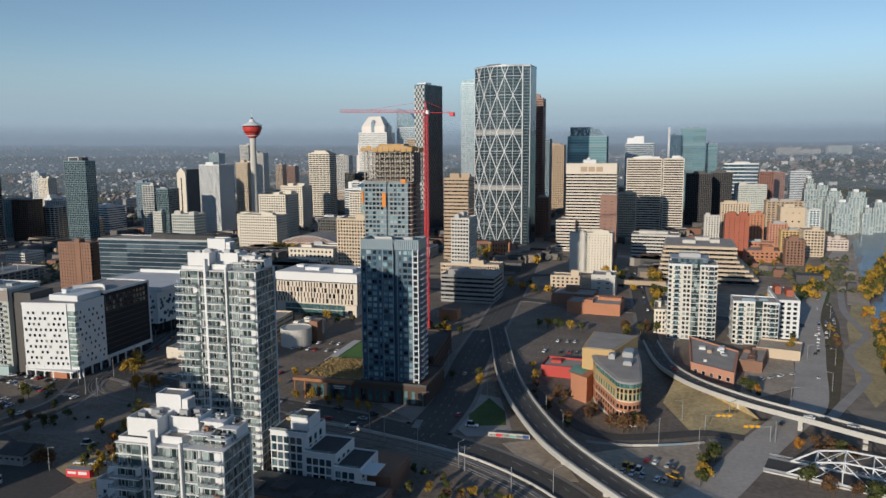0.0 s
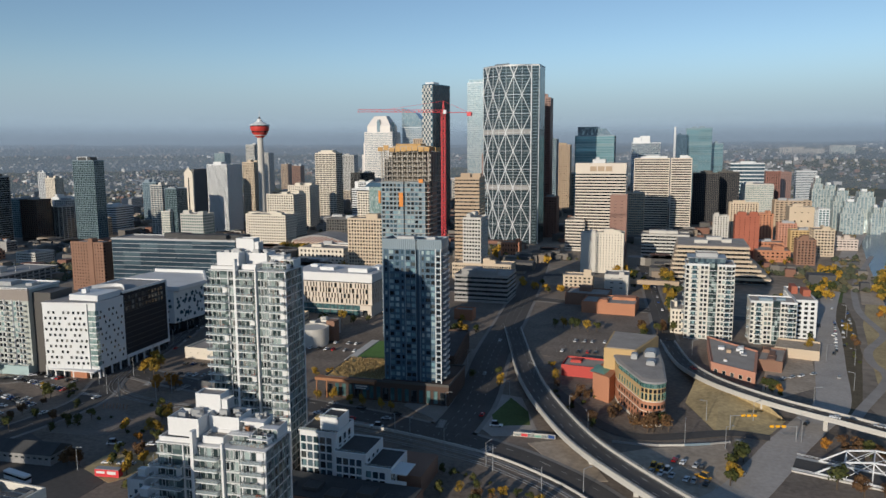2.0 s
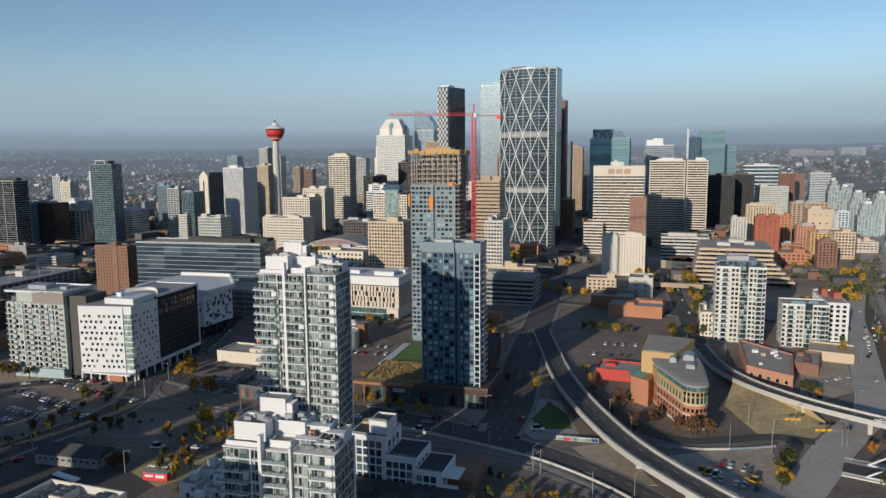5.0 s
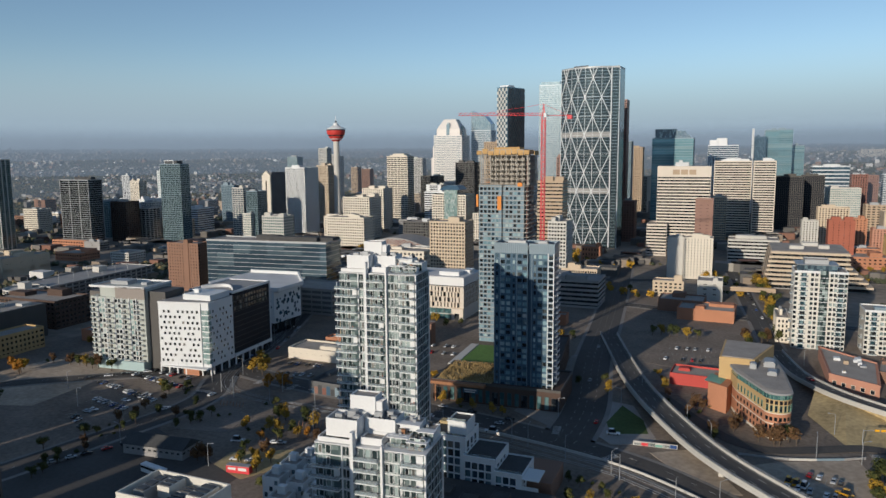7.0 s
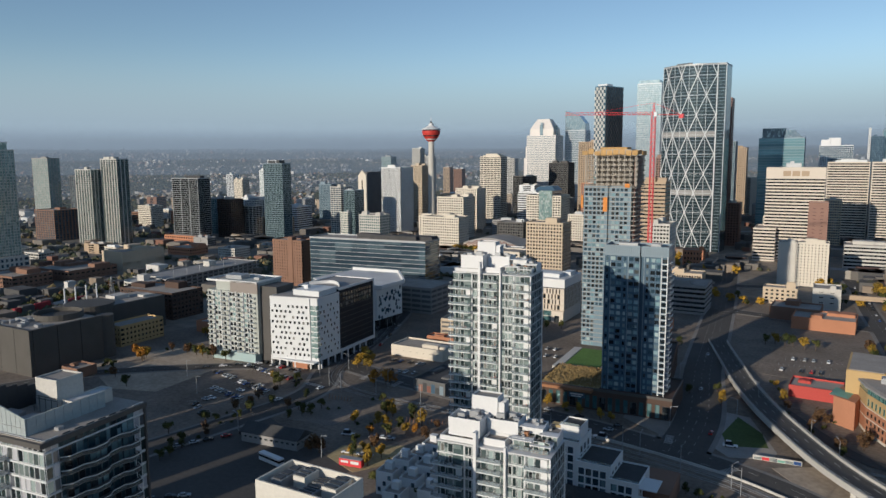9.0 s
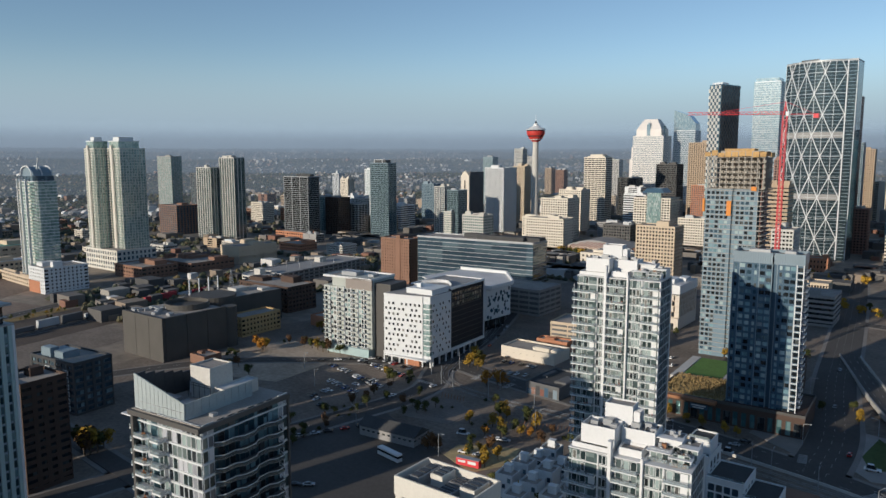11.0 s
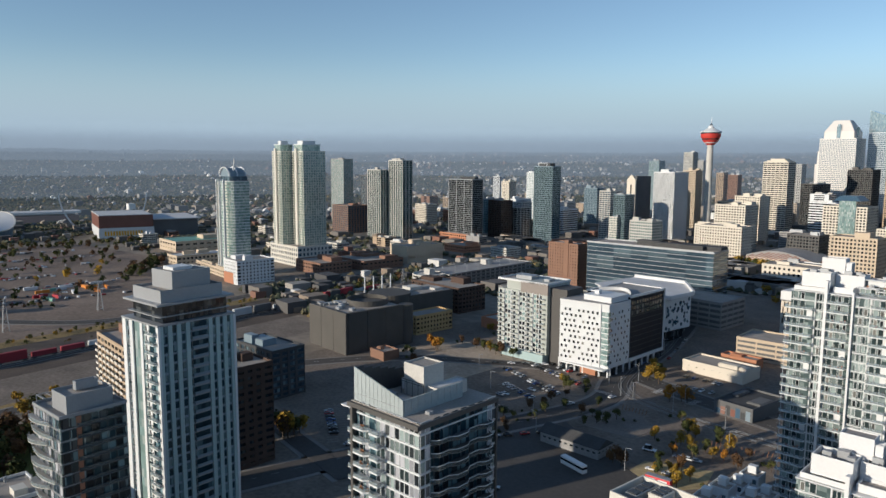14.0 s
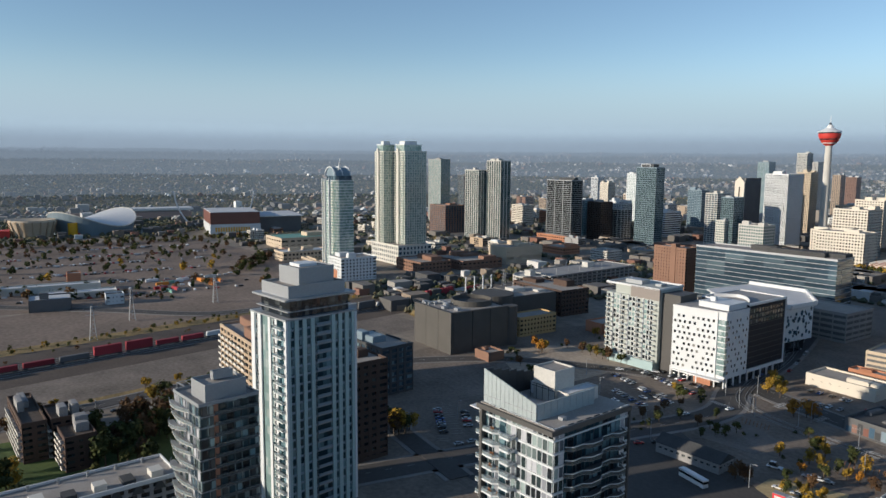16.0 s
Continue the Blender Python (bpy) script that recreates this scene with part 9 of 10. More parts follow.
_g = random.Random(77)
_cols = ["car_white"] * 4 + ["car_silver"] * 4 + ["car_black"] * 4 + ["car_red", "car_blue"]
for _x0, _y0, _x1, _y1, _n, _deg in ((-368, 264, -318, 257, 12, 95), (-366, 274, -330, 270, 7, 95), (-374, 246, -350, 242, 5, 95), (-348, 241, -318, 235, 8, 95), (-352, 226, -320, 220, 6, 95), (-340, 205, -322, 196, 3, 100), (-372, 128, -340, 114, 8, 60), (-362, 138, -342, 128, 5, 60), (-40, 268, -8, 262, 8, 80), (-24, 280, -10, 276, 4, 80), (-98, 420, -72, 424, 4, 90), (-96, 446, -72, 450, 4, 90), (-236, 217, -224, 221, 3, 20), (-236, 198, -220, 202, 3, 20), (-290, 300, -268, 304, 4, 95), (-300, 318, -274, 321, 5, 95), (-250, 372, -216, 376, 6, 95), (-246, 388, -222, 392, 4, 95), (22, 404, 44, 424, 4, 60)):
    for _k in range(_n):
        _f = (_k + _g.uniform(0.1, 0.7)) / _n
        car(_x0 + (_x1 - _x0) * _f, _y0 + (_y1 - _y0) * _f, _deg + _g.choice((0, 180)) + _g.uniform(-3, 3), _g.choice(_cols))
for _x, _y, _d, _z in ((-110, 300, 95, 0.42), (-128, 360, 97, 0.42), (-140, 430, 277, 0.42), (30, 340, 70, 0.42), (54, 420, 80, 0.42), (58, 470, 260, 0.42), (64, 520, 82, 0.42), (70, 560, 262, 0.42), (75, 610, 80, 0.42), (80, 650, 260, 0.42), (84, 690, 80, 0.42), (92, 720, 260, 0.42), (100, 770, 80, 0.42), (110, 830, 78, 0.42), (2, 276, 250, 0.42), (-306, 230, 85, 0.42), (-300, 255, 85, 0.42), (-200, 286, 5, 0.42), (-150, 280, 190, 0.42), (-330, 320, 100, 0.42), (-355, 395, 113, 0.42), (-48, 560, 97, 0.6), (-42, 500, 97, 0.6), (40, 332, 160, 7.55), (46, 331.5, 160, 7.55), (56, 327, 160, 7.55), (-20, 396, 300, 4.6), (-50, 690, 95, 0.4), (-76, 730, 95, 0.4), (-434, 20, 88, 0.42), (-436, -40, 88, 0.42)):
    car(_x, _y, _d, _g.choice(_cols), "cars on the road", _z)
for _x, _y, _d, _m in ((-30, 271, 75, "taxi_yellow"), (-27.4, 270, 75, "taxi_yellow"), (-24.8, 269, 75, "car_white"), (-12, 268, 150, "taxi_yellow"), (-65, 352, 10, "taxi_yellow"), (-100, 290, 10, "car_white"), (-150, 270, 190, "car_white"), (-246, 214, 20, "car_white")):
    car(_x, _y, _d, _m, "parked vans", big=True)


def far_cars():
    v, f = [], []
    for _ in range(420):
        x, y = _g.choice((-760, -790, -835, -842, -900, -907, -975, -982, -1045, -1052, -1120, -1127)) + _g.uniform(-2, 2), _g.triangular(-200, 170, 60)
        q = _g.random() < 0.5
        w, l = (2.2, 0.9) if q else (0.9, 2.2)
        k = len(v)
        for s, z in ((1.0, 0.2), (1.0, 0.9), (0.7, 1.5)):
            v += [(x - w * s, y - l * s, z + 0.1), (x + w * s, y - l * s, z + 0.1), (x + w * s, y + l * s, z + 0.1), (x - w * s, y + l * s, z + 0.1)]
        for o in (0, 4):
            f += [(k + o + i, k + o + (i + 1) % 4, k + o + 4 + (i + 1) % 4, k + o + 4 + i) for i in range(4)]
        f.append((k + 8, k + 9, k + 10, k + 11))
    me = bpy.data.meshes.new("distant_cars")
    me.from_pydata(v, [], f)
    mixed_by_island("far_car_paint", ((0.0, (0.65, 0.65, 0.65)), (0.3, (0.3, 0.3, 0.31)), (0.55, (0.03, 0.03, 0.03)), (0.85, (0.35, 0.03, 0.03))), 0.35)
    tagged(part("distant_cars", me, "far_car_paint"), "distant parked cars of mixed colours", "cars", kind="stuff")


far_cars()

_t = thing("coach", "white long-distance coach with dark windows", "bus", -253.5, 175, 0.1, -6)
part("body", boxes_mesh("body", [(-6.5, -1.25, 0.4, 6.5, 1.25, 1.9), (-6.5, -1.25, 2.9, 6.5, 1.25, 3.6)]), "car_white", _t)
part("window_band", boxes_mesh("window_band", [(-6.45, -1.2, 1.9, 6.45, 1.2, 2.9)]), "glass_dark", _t)
for _sx in (-4, 3.2, 4.6):
    for _sy in (-1.1, 1.1):
        part("wheel", _wheel, "tyre", _t, at=(_sx, _sy, 0.32)).rotation_euler = (math.pi / 2, 0, 0)
_t = thing("food_trailer", "bright red trailer kiosk with white lettering bars", "trailer", -224, 190, 0.1, 12)
part("body", boxes_mesh("body", [(-5, -1.3, 0.5, 5, 1.3, 3.4)]), "crane_red", _t)
part("sign_bar", boxes_mesh("sign_bar", [(-4.2, -1.36, 1.8, -0.8, -1.3, 2.7)]), "white_paint", _t)
part("sign_bar", boxes_mesh("sign_bar", [(0.2, -1.36, 1.6, 3.8, -1.3, 2.8)]), "white_paint", _t)
part("roof_panel", boxes_mesh("roof_panel", [(-5, -1.3, 3.4, 5, 1.3, 3.55)]), "grey_metal", _t)

# kerbside and lot cars by place
for _x0, _y0, _x1, _y1, _n, _deg in ((-300, 164, -284, 198, 6, 62), (60, 474, 71, 566, 12, 82), (66, 486, 77, 575, 5, 82), (74, 500, 84, 600, 6, 262), (-52, 580, -66, 690, 6, 97), (-385, 247, -362, 272, 4, 45), (-339, 206, -330, 246, 6, 5), (-232, 312, -224, 330, 4, 90), (-266, 312, -258, 322, 3, 95), (-190, 290, -140, 286, 3, 4), (-326, 340, -352, 400, 5, 113), (-205, 276, -160, 274, 3, 184), (-270, 128, -256, 140, 3, 40), (-328, 110, -326, 150, 5, 88), (-446, 30, -440, -30, 4, 95)):
    for _k in range(_n):
        _f = (_k + _g.uniform(0.15, 0.75)) / _n
        car(_x0 + (_x1 - _x0) * _f, _y0 + (_y1 - _y0) * _f, _deg + _g.uniform(-4, 4), _g.choice(_cols), "parked cars", 0.42)

# ---- street furniture ----
_pole = lathe_mesh("pole", [(0.16, 0), (0.10, 9.5)], 8)
_arm = bars_mesh("arm", [((0, 0, 9.4), (2.4, 0, 9.9), 0.12)])
_head = boxes_mesh("lamp_head", [(2.2, -0.2, 9.8, 3.2, 0.2, 10.0)])
_lamp = None
for _x, _y, _d in ((-128, 300, 0), (-142, 372, 0), (-104, 326, 180), (-60, 296, 120), (-72, 316, 300), (-52, 240, 40), (-92, 250, 60), (-130, 262, 90), (-12, 330, 200), (8, 336, 30), (-4, 300, 20), (26, 318, 120), (36, 368, 0), (58, 400, 180), (66, 450, 180), (52, 455, 0), (72, 520, 180), (80, 580, 180), (-22, 440, 0), (-20, 300, 90), (-292, 262, 0), (-316, 272, 180), (-312, 210, 0), (-290, 190, 180), (-322, 150, 0), (-334, 330, 0), (-352, 350, 180), (-350, 215, 0), (-380, 232, 0), (-240, 190, 0), (-225, 240, 0), (-270, 275, 90), (-436, -20, 0), (-430, 40, 0), (-300, 120, 0), (-355, 130, 0), (-100, 360, 200)):
    if _lamp is None:
        _lamp = thing("street_lamp", "tall grey steel street lamp", "lamp post", _x, _y, 0.1, _d, group="street lamps")
        part("pole", _pole, "grey_metal", _lamp)
        part("arm", _arm, "grey_metal", _lamp)
        part("lamp_head", _head, "grey_metal", _lamp)
    else:
        copy_thing(_lamp, pose(_x, _y, 0.1, 0, 0, _d))
_wire = None
for _x, _y in ((-300, 262), (-288, 258), (-310, 290), (-322, 318), (-336, 350), (-268, 262), (-240, 262), (-205, 264), (-170, 262), (-138, 264), (-112, 256), (-88, 246), (-66, 234), (-350, 380)):
    if _wire is None:
        _wire = thing("catenary_pole", "thin grey tram wire pole with a short bracket", "pole", _x, _y, 0.1, 0, group="tram wire poles")
        part("pole", lathe_mesh("pole", [(0.17, 0), (0.11, 10.5)], 8), "grey_metal", _wire)
        part("bracket", bars_mesh("bracket", [((0, 0, 9.2), (0, 3.4, 9.5), 0.1)]), "grey_metal", _wire)
    else:
        copy_thing(_wire, pose(_x, _y, 0.1, 0, 0, 20 * (_x % 7)))
for _x, _y, _d in ((24, 318, 200), (-2, 322, 20)):
    _t = thing("traffic_signal", "yellow traffic signals on a long grey mast arm", "traffic light", _x, _y, 0.1, _d)
    part("pole", lathe_mesh("pole", [(0.2, 0), (0.15, 7)], 8), "grey_metal", _t)
    part("mast_arm", bars_mesh("mast_arm", [((0, 0, 6.6), (11, 0, 7), 0.18)]), "grey_metal", _t)
    for _k in (5.5, 8.0, 10.5):
        part("signal_head", boxes_mesh("signal_head", [(_k - 0.9, -0.3, 6.3, _k + 0.9, 0.1, 7.3)]), "taxi_yellow", _t)
_t = thing("mural_wall", "low retaining wall with a bright blue painted mural", "wall", -82, 284, 0, 8)
part("wall", boxes_mesh("wall", [(-8, -0.3, 0, 10, 0.3, 1.9)]), "light_concrete", _t)
for _k, _m in enumerate(("rail_glass", "crane_red", "rail_glass", "copper_green", "rail_glass", "car_blue")):
    part("mural_panel", boxes_mesh("mural_panel", [(-7.6 + _k * 2.9, -0.36, 0.2, -4.8 + _k * 2.9, -0.3, 1.2 + (_k % 3) * 0.25)]), _m, _t)
for _k in range(26):
    _t = thing("fence_post", "slanted timber post of a broken fence row", "post", (-238 + _k * 1.6) if _k < 18 else (-286 + (_k - 18) * 1.7), (238 + _k * 0.62) if _k < 18 else (246 + (_k - 18) * 0.4), 0.1, 0, group="row of slanted posts")
    part("post", bars_mesh("post", [((0, 0, 0), (0.5, 0.2, 2.6), 0.2)]), "timber", _t)

_g = random.Random(31)
_first = None
for _k in range(16):
    _x, _y, _d, _m = _g.uniform(-826, -755), _g.uniform(50, 118), _g.choice((0, 15, 90, 100)), _g.choice(["orange_panel", "steel_white", "container_white", "copper_green", "container_red"])
    _t = thing("shipping_container", {"orange_panel": "orange", "steel_white": "white", "container_white": "pale grey", "copper_green": "green", "container_red": "dark red"}[_m] + " steel shipping container in a storage yard", "container", _x, _y, 0.1, _d, group="storage yard containers")
    part("body", boxes_mesh("body", [(-6, -1.3, 0, 6, 1.3, 2.7)]), _m, _t)
    part("door_end", boxes_mesh("door_end", [(6, -1.2, 0.1, 6.1, 1.2, 2.6)]), "grey_metal", _t)

# ---- trees ----


def crown_mesh(name, r, h, z0, count, seed, leaf=0.8):
    """Many small tilted leaf clumps inside an uneven egg shape."""
    g = random.Random(seed)
    v, f = [], []
    lobes = [(g.uniform(-0.55, 0.55) * r, g.uniform(-0.55, 0.55) * r, z0 + h * g.uniform(0.25, 0.8), r * g.uniform(0.4, 0.7)) for _ in range(6)]
    for _ in range(count):
        lx, ly, lz, lr = g.choice(lobes)
        d = Vector((g.gauss(0, 1), g.gauss(0, 1), g.gauss(0, 1))).normalized() * lr * g.uniform(0.55, 1.05)
        c = Vector((lx, ly, lz)) + d
        nrm = (d.normalized() + Vector((g.uniform(-0.6, 0.6), g.uniform(-0.6, 0.6), g.uniform(-0.2, 0.7)))).normalized()
        a = nrm.orthogonal().normalized()
        a.rotate(Matrix.Rotation(g.uniform(0, 6.28), 3, nrm))
        b = nrm.cross(a)
        s = leaf * g.uniform(0.6, 1.2)
        k = len(v)
        v += [tuple(c + a * s), tuple(c + b * s * 0.7 + nrm * s * 0.2), tuple(c - a * s), tuple(c - b * s * 0.7 + nrm * s * 0.15)]
        f.append((k, k + 1, k + 2, k + 3))
    me = bpy.data.meshes.new(name)
    me.from_pydata(v, [], f)
    return me


def trunk_mesh(h, seed):
    g = random.Random(seed)
    bars = [((0, 0, 0), (0.05, 0.05, h * 0.45), 0.34), ((0.05, 0.05, h * 0.45), (0.1, -0.05, h * 0.75), 0.22)]
    for k in range(5):
        a = g.uniform(0, 6.28)
        z = h * g.uniform(0.3, 0.55)
        bars.append(((0.05, 0.05, z), (math.cos(a) * h * 0.2, math.sin(a) * h * 0.2, z + h * 0.25), 0.13))
    return bars_mesh("trunk", bars)


TREES = {}


def tree(kind, x, y, s, rot, z=0.05):
    mats = {"green": ("leaf_green", "green-leaved street tree in early autumn"), "yellow": ("leaf_yellow", "golden yellow autumn street tree"), "orange": ("leaf_orange", "orange autumn street tree"), "rust": ("leaf_rust", "dark rust-brown autumn tree"), "bush": ("leaf_green", "low rounded green shrub")}
    mat, label = mats[kind]
    var = int(rot) % 3
    key = (kind, var)
    m = pose(x, y, z, 0, 0, rot) @ Matrix.Scale(s, 4)
    if key in TREES:
        ob = copy_thing(TREES[key], pose(x, y, z, 0, 0, rot))
        ob.scale = (s, s, s * (0.9 + 0.2 * ((rot * 7) % 10) / 10))
        return ob
    root = thing("shrub" if kind == "bush" else "tree", label, "shrub" if kind == "bush" else "tree", x, y, z, rot, group="shrubs" if kind == "bush" else "street trees")
    if kind == "bush":
        part("crown", crown_mesh("crown", 1.5, 2.2, 0.0, 110, 40 + var, 0.5), mat, root)
        part("trunk", bars_mesh("trunk", [((0, 0, 0), (0.2, 0, 1.0), 0.14), ((0, 0, 0), (-0.3, 0.2, 0.9), 0.12)]), "bark", root)
    else:
        part("trunk", trunk_mesh(7.5, var), "bark", root)
        part("crown", crown_mesh("crown", 2.9, 6.2, 1.8, 260, 10 + var + 5 * len(kind), 0.62), mat, root)
    root.scale = (s, s, s)
    TREES[key] = root
    return root


_g = random.Random(123)


def plant(n, x0, y0, x1, y1, wid, mix, lo=0.8, hi=1.4):
    for k in range(n):
        f = (k + _g.uniform(0.1, 0.9)) / n
        dx, dy = x1 - x0, y1 - y0
        L = math.hypot(dx, dy) or 1
        o = _g.uniform(-wid, wid)
        tree(_g.choice(mix), x0 + dx * f - dy / L * o, y0 + dy * f + dx / L * o, _g.uniform(lo, hi), _g.uniform(0, 360))


YG = ["yellow", "green", "yellow", "orange"]
GM = ["green", "green", "yellow", "rust"]
plant(24, 84, 352, 110, 600, 6, ["yellow", "green", "green", "orange", "yellow"], 0.9, 1.6)
plant(14, 92, 372, 104, 500, 6, ["yellow", "green", "green"], 1.0, 1.7)
plant(10, 66, 450, 78, 560, 3, ["rust", "bush", "yellow", "bush"], 0.6, 1.0)
plant(16, -32, 520, -62, 740, 5, ["yellow", "yellow", "green"], 1.0, 1.7)
plant(3, -281, 275, -272, 283, 2, ["orange"], 1.1, 1.4)
plant(12, -414, 2, -366, -6, 9, ["green", "green", "rust"], 1.0, 1.5)
plant(8, -390, -56, -346, -50, 4, ["green", "green", "yellow"], 0.9, 1.3)
plant(5, -372, -26, -352, -30, 4, ["green"], 0.7, 1.0)
plant(7, -302, 292, -318, 320, 4, ["yellow", "yellow", "green"], 0.8, 1.1)
plant(9, -303, 158, -320, 244, 3, ["green", "bush", "rust"], 0.5, 0.8)
plant(4, -287, 214, -280, 226, 3, ["green", "green", "bush"], 0.55, 0.85)
plant(4, -334, 252, -322, 246, 3, ["yellow", "green"], 0.7, 1.0)
plant(5, -440, 244, -428, 236, 3, ["yellow", "orange", "yellow"], 0.9, 1.3)
plant(16, -242, 222, -186, 246, 8, ["yellow", "green", "rust", "orange", "bush"], 0.6, 0.9)
plant(5, -240, 206, -214, 196, 5, ["green", "yellow", "bush"], 0.6, 0.9)
plant(9, -210, 190, -165, 178, 7, ["yellow", "green", "green"], 0.7, 1.1)
plant(20, -122, 240, -62, 204, 9, ["yellow", "green", "green", "rust"], 0.42, 0.72)
plant(12, -106, 240, -60, 220, 4, ["yellow", "green", "bush"], 0.42, 0.7)
plant(5, -112, 340, -124, 372, 1, ["yellow", "green", "bush"], 0.6, 0.9)
plant(13, 45, 466, 58, 640, 3, ["green", "rust", "bush", "yellow", "green"], 0.7, 1.2)
plant(6, 30, 560, 44, 640, 6, ["green", "green", "yellow"], 0.9, 1.4)
plant(9, -316, 392, -240, 452, 8, ["green", "yellow", "rust", "bush"], 0.8, 1.3)
plant(5, -212, 366, -196, 440, 3, ["green", "yellow", "bush"], 0.7, 1.0)
plant(4, -140, 330, -132, 356, 2, ["yellow", "green", "bush"], 0.6, 0.9)
plant(8, -78, 318, -66, 345, 3, ["rust", "bush", "bush"], 0.7, 1.0)
plant(5, -42, 306, -26, 312, 2, ["rust", "rust", "green"], 0.9, 1.2)
plant(7, -4, 262, 4, 296, 2, ["green", "yellow", "green"], 0.7, 1.0)
plant(7, 14, 388, 24, 380, 2, ["yellow", "green", "orange", "bush"], 0.7, 1.0)
plant(6, 34, 316, 58, 306, 4, ["rust", "green", "orange"], 0.7, 1.0)
plant(6, 30, 276, 70, 268, 5, ["green", "rust", "green"], 0.9, 1.3)
plant(9, -60, 470, -30, 505, 8, GM, 0.9, 1.3)
plant(7, -356, 94, -350, 102, 4, ["yellow", "green", "green", "rust"], 1.1, 1.6)
plant(12, *rail_point(104, -130), *rail_point(104, 40), 6, GM, 0.9, 1.4)
plant(24, -384, -30, -424, 14, 14, ["green", "green", "green", "rust"], 1.2, 1.8)
plant(10, -350, -60, -318, -100, 10, ["green", "green", "rust", "yellow"], 1.2, 1.8)
plant(9, *rail_point(81, -100), *rail_point(81, 60), 2, ["bush", "yellow", "bush"], 0.7, 1.1)
plant(7, -378, -62, -352, -66, 5, ["green", "yellow", "green", "bush"], 1.3, 1.8)
plant(9, -440, 262, -384, 262, 4, ["bush", "rust", "yellow", "green"], 0.7, 1.1)
plant(8, -445, 222, -392, 204, 4, ["bush", "rust", "green", "bush"], 0.7, 1.0)
plant(7, -322, 264, -316, 250, 2, ["green", "bush"], 0.5, 0.7)
plant(7, -150, 290, -196, 294, 2, ["green", "bush", "yellow"], 0.6, 0.9)
plant(10, -296, 150, -306, 206, 3, ["green", "rust", "green", "bush"], 0.5, 0.75)
plant(3, -248, 190, -243, 196, 3, ["rust"], 0.8, 1.0)
plant(7, -292, 220, -270, 236, 5, ["green", "bush", "bush", "rust"], 0.5, 0.8)
plant(9, -268, 256, -224, 238, 4, ["yellow", "green", "bush", "yellow"], 0.7, 1.0)
plant(6, -300, 128, -322, 120, 5, ["green", "rust", "bush"], 0.7, 1.1)
plant(6, -232, 214, -222, 198, 4, ["bush", "rust", "yellow"], 0.5, 0.8)
plant(6, -448, 300, -420, 296, 3, ["yellow", "green", "bush"], 0.7, 1.1)

plant(6, -318, 168, -296, 246, 2, ["green", "bush", "green"], 0.6, 0.9)
plant(5, -256, 226, -236, 232, 3, ["yellow", "green", "bush"], 0.6, 0.9)
plant(6, -222, 300, -200, 340, 5, ["yellow", "green", "bush"], 0.6, 0.9)
plant(6, -172, 430, -180, 474, 2, ["green", "yellow", "rust"], 0.7, 1.0)
plant(6, -118, 480, -84, 478, 3, ["green", "yellow", "green"], 0.8, 1.1)
plant(7, -60, 300, -52, 330, 4, ["rust", "bush", "green"], 0.6, 0.9)
plant(8, -79, 330, -100, 400, 2, ["rust", "bush", "yellow", "bush"], 0.6, 0.9)
plant(6, -420, 288, -400, 282, 2, ["green", "yellow"], 0.7, 1.0)
plant(6, -190, 446, -160, 442, 3, ["yellow", "green", "green"], 0.8, 1.1)


def grove(n, x0, y0, x1, y1, wid, mat, label, seed, lo=1.0, hi=1.8):
    """A far strip of trees, too small to tell apart, as one mesh."""
    g = random.Random(seed)
    v, f = [], []
    for k in range(n):
        q = (k + g.uniform(0.1, 0.9)) / n
        dx, dy = x1 - x0, y1 - y0
        L, o, s = math.hypot(dx, dy), g.uniform(-wid, wid), g.uniform(lo, hi)
        m = crown_mesh("crown", 2.9 * s, 6.0 * s, 0.2, 70, seed * 50 + k, 1.0 * s)
        ox, oy, b = x0 + dx * q - dy / L * o, y0 + dy * q + dx / L * o, len(v)
        v += [(p.co.x + ox, p.co.y + oy, p.co.z) for p in m.vertices]
        f += [tuple(b + i for i in p.vertices) for p in m.polygons]
        bpy.data.meshes.remove(m)
    me = bpy.data.meshes.new("grove")
    me.from_pydata(v, [], f)
    tagged(part("grove", me, mat), label, "trees", kind="stuff")


_r0, _r1, _r2, _r3 = rail_point(-48, -260), rail_point(-48, 260), rail_point(-26, -200), rail_point(-26, 330)
for _k, (_n, _a, _b, _c, _d, _w, _lo, _hi) in enumerate(((20, -780, -160, -800, 180, 40, 0.7, 1.6), (22, -900, -190, -930, 180, 50, 0.7, 1.8), (40, -1060, -190, -1090, 220, 60, 0.8, 1.8), (50, -1200, -120, -1180, 280, 26, 1.0, 1.8), (20, -850, 150, -960, 210, 14, 1.0, 1.8), (90, *_r0, *_r1, 8, 0.25, 0.7), (20, *_r2, *_r3, 5, 0.2, 0.5), (30, -640, 250, -700, 520, 14, 0.8, 1.4), (20, -800, -60, -720, 60, 10, 0.6, 1.0), (18, -990, -160, -1000, 180, 20, 0.8, 1.4))):
    grove(_n, _a, _b, _c, _d, _w, "leaf_green", "dull green autumn trees along the yard", 3 + _k, _lo, _hi)
    grove(_n // 2, _a, _b, _c, _d, _w, "leaf_yellow" if _k in (1, 5) else "leaf_rust", "golden and rust autumn trees along the yard", 20 + _k, _lo, _hi)
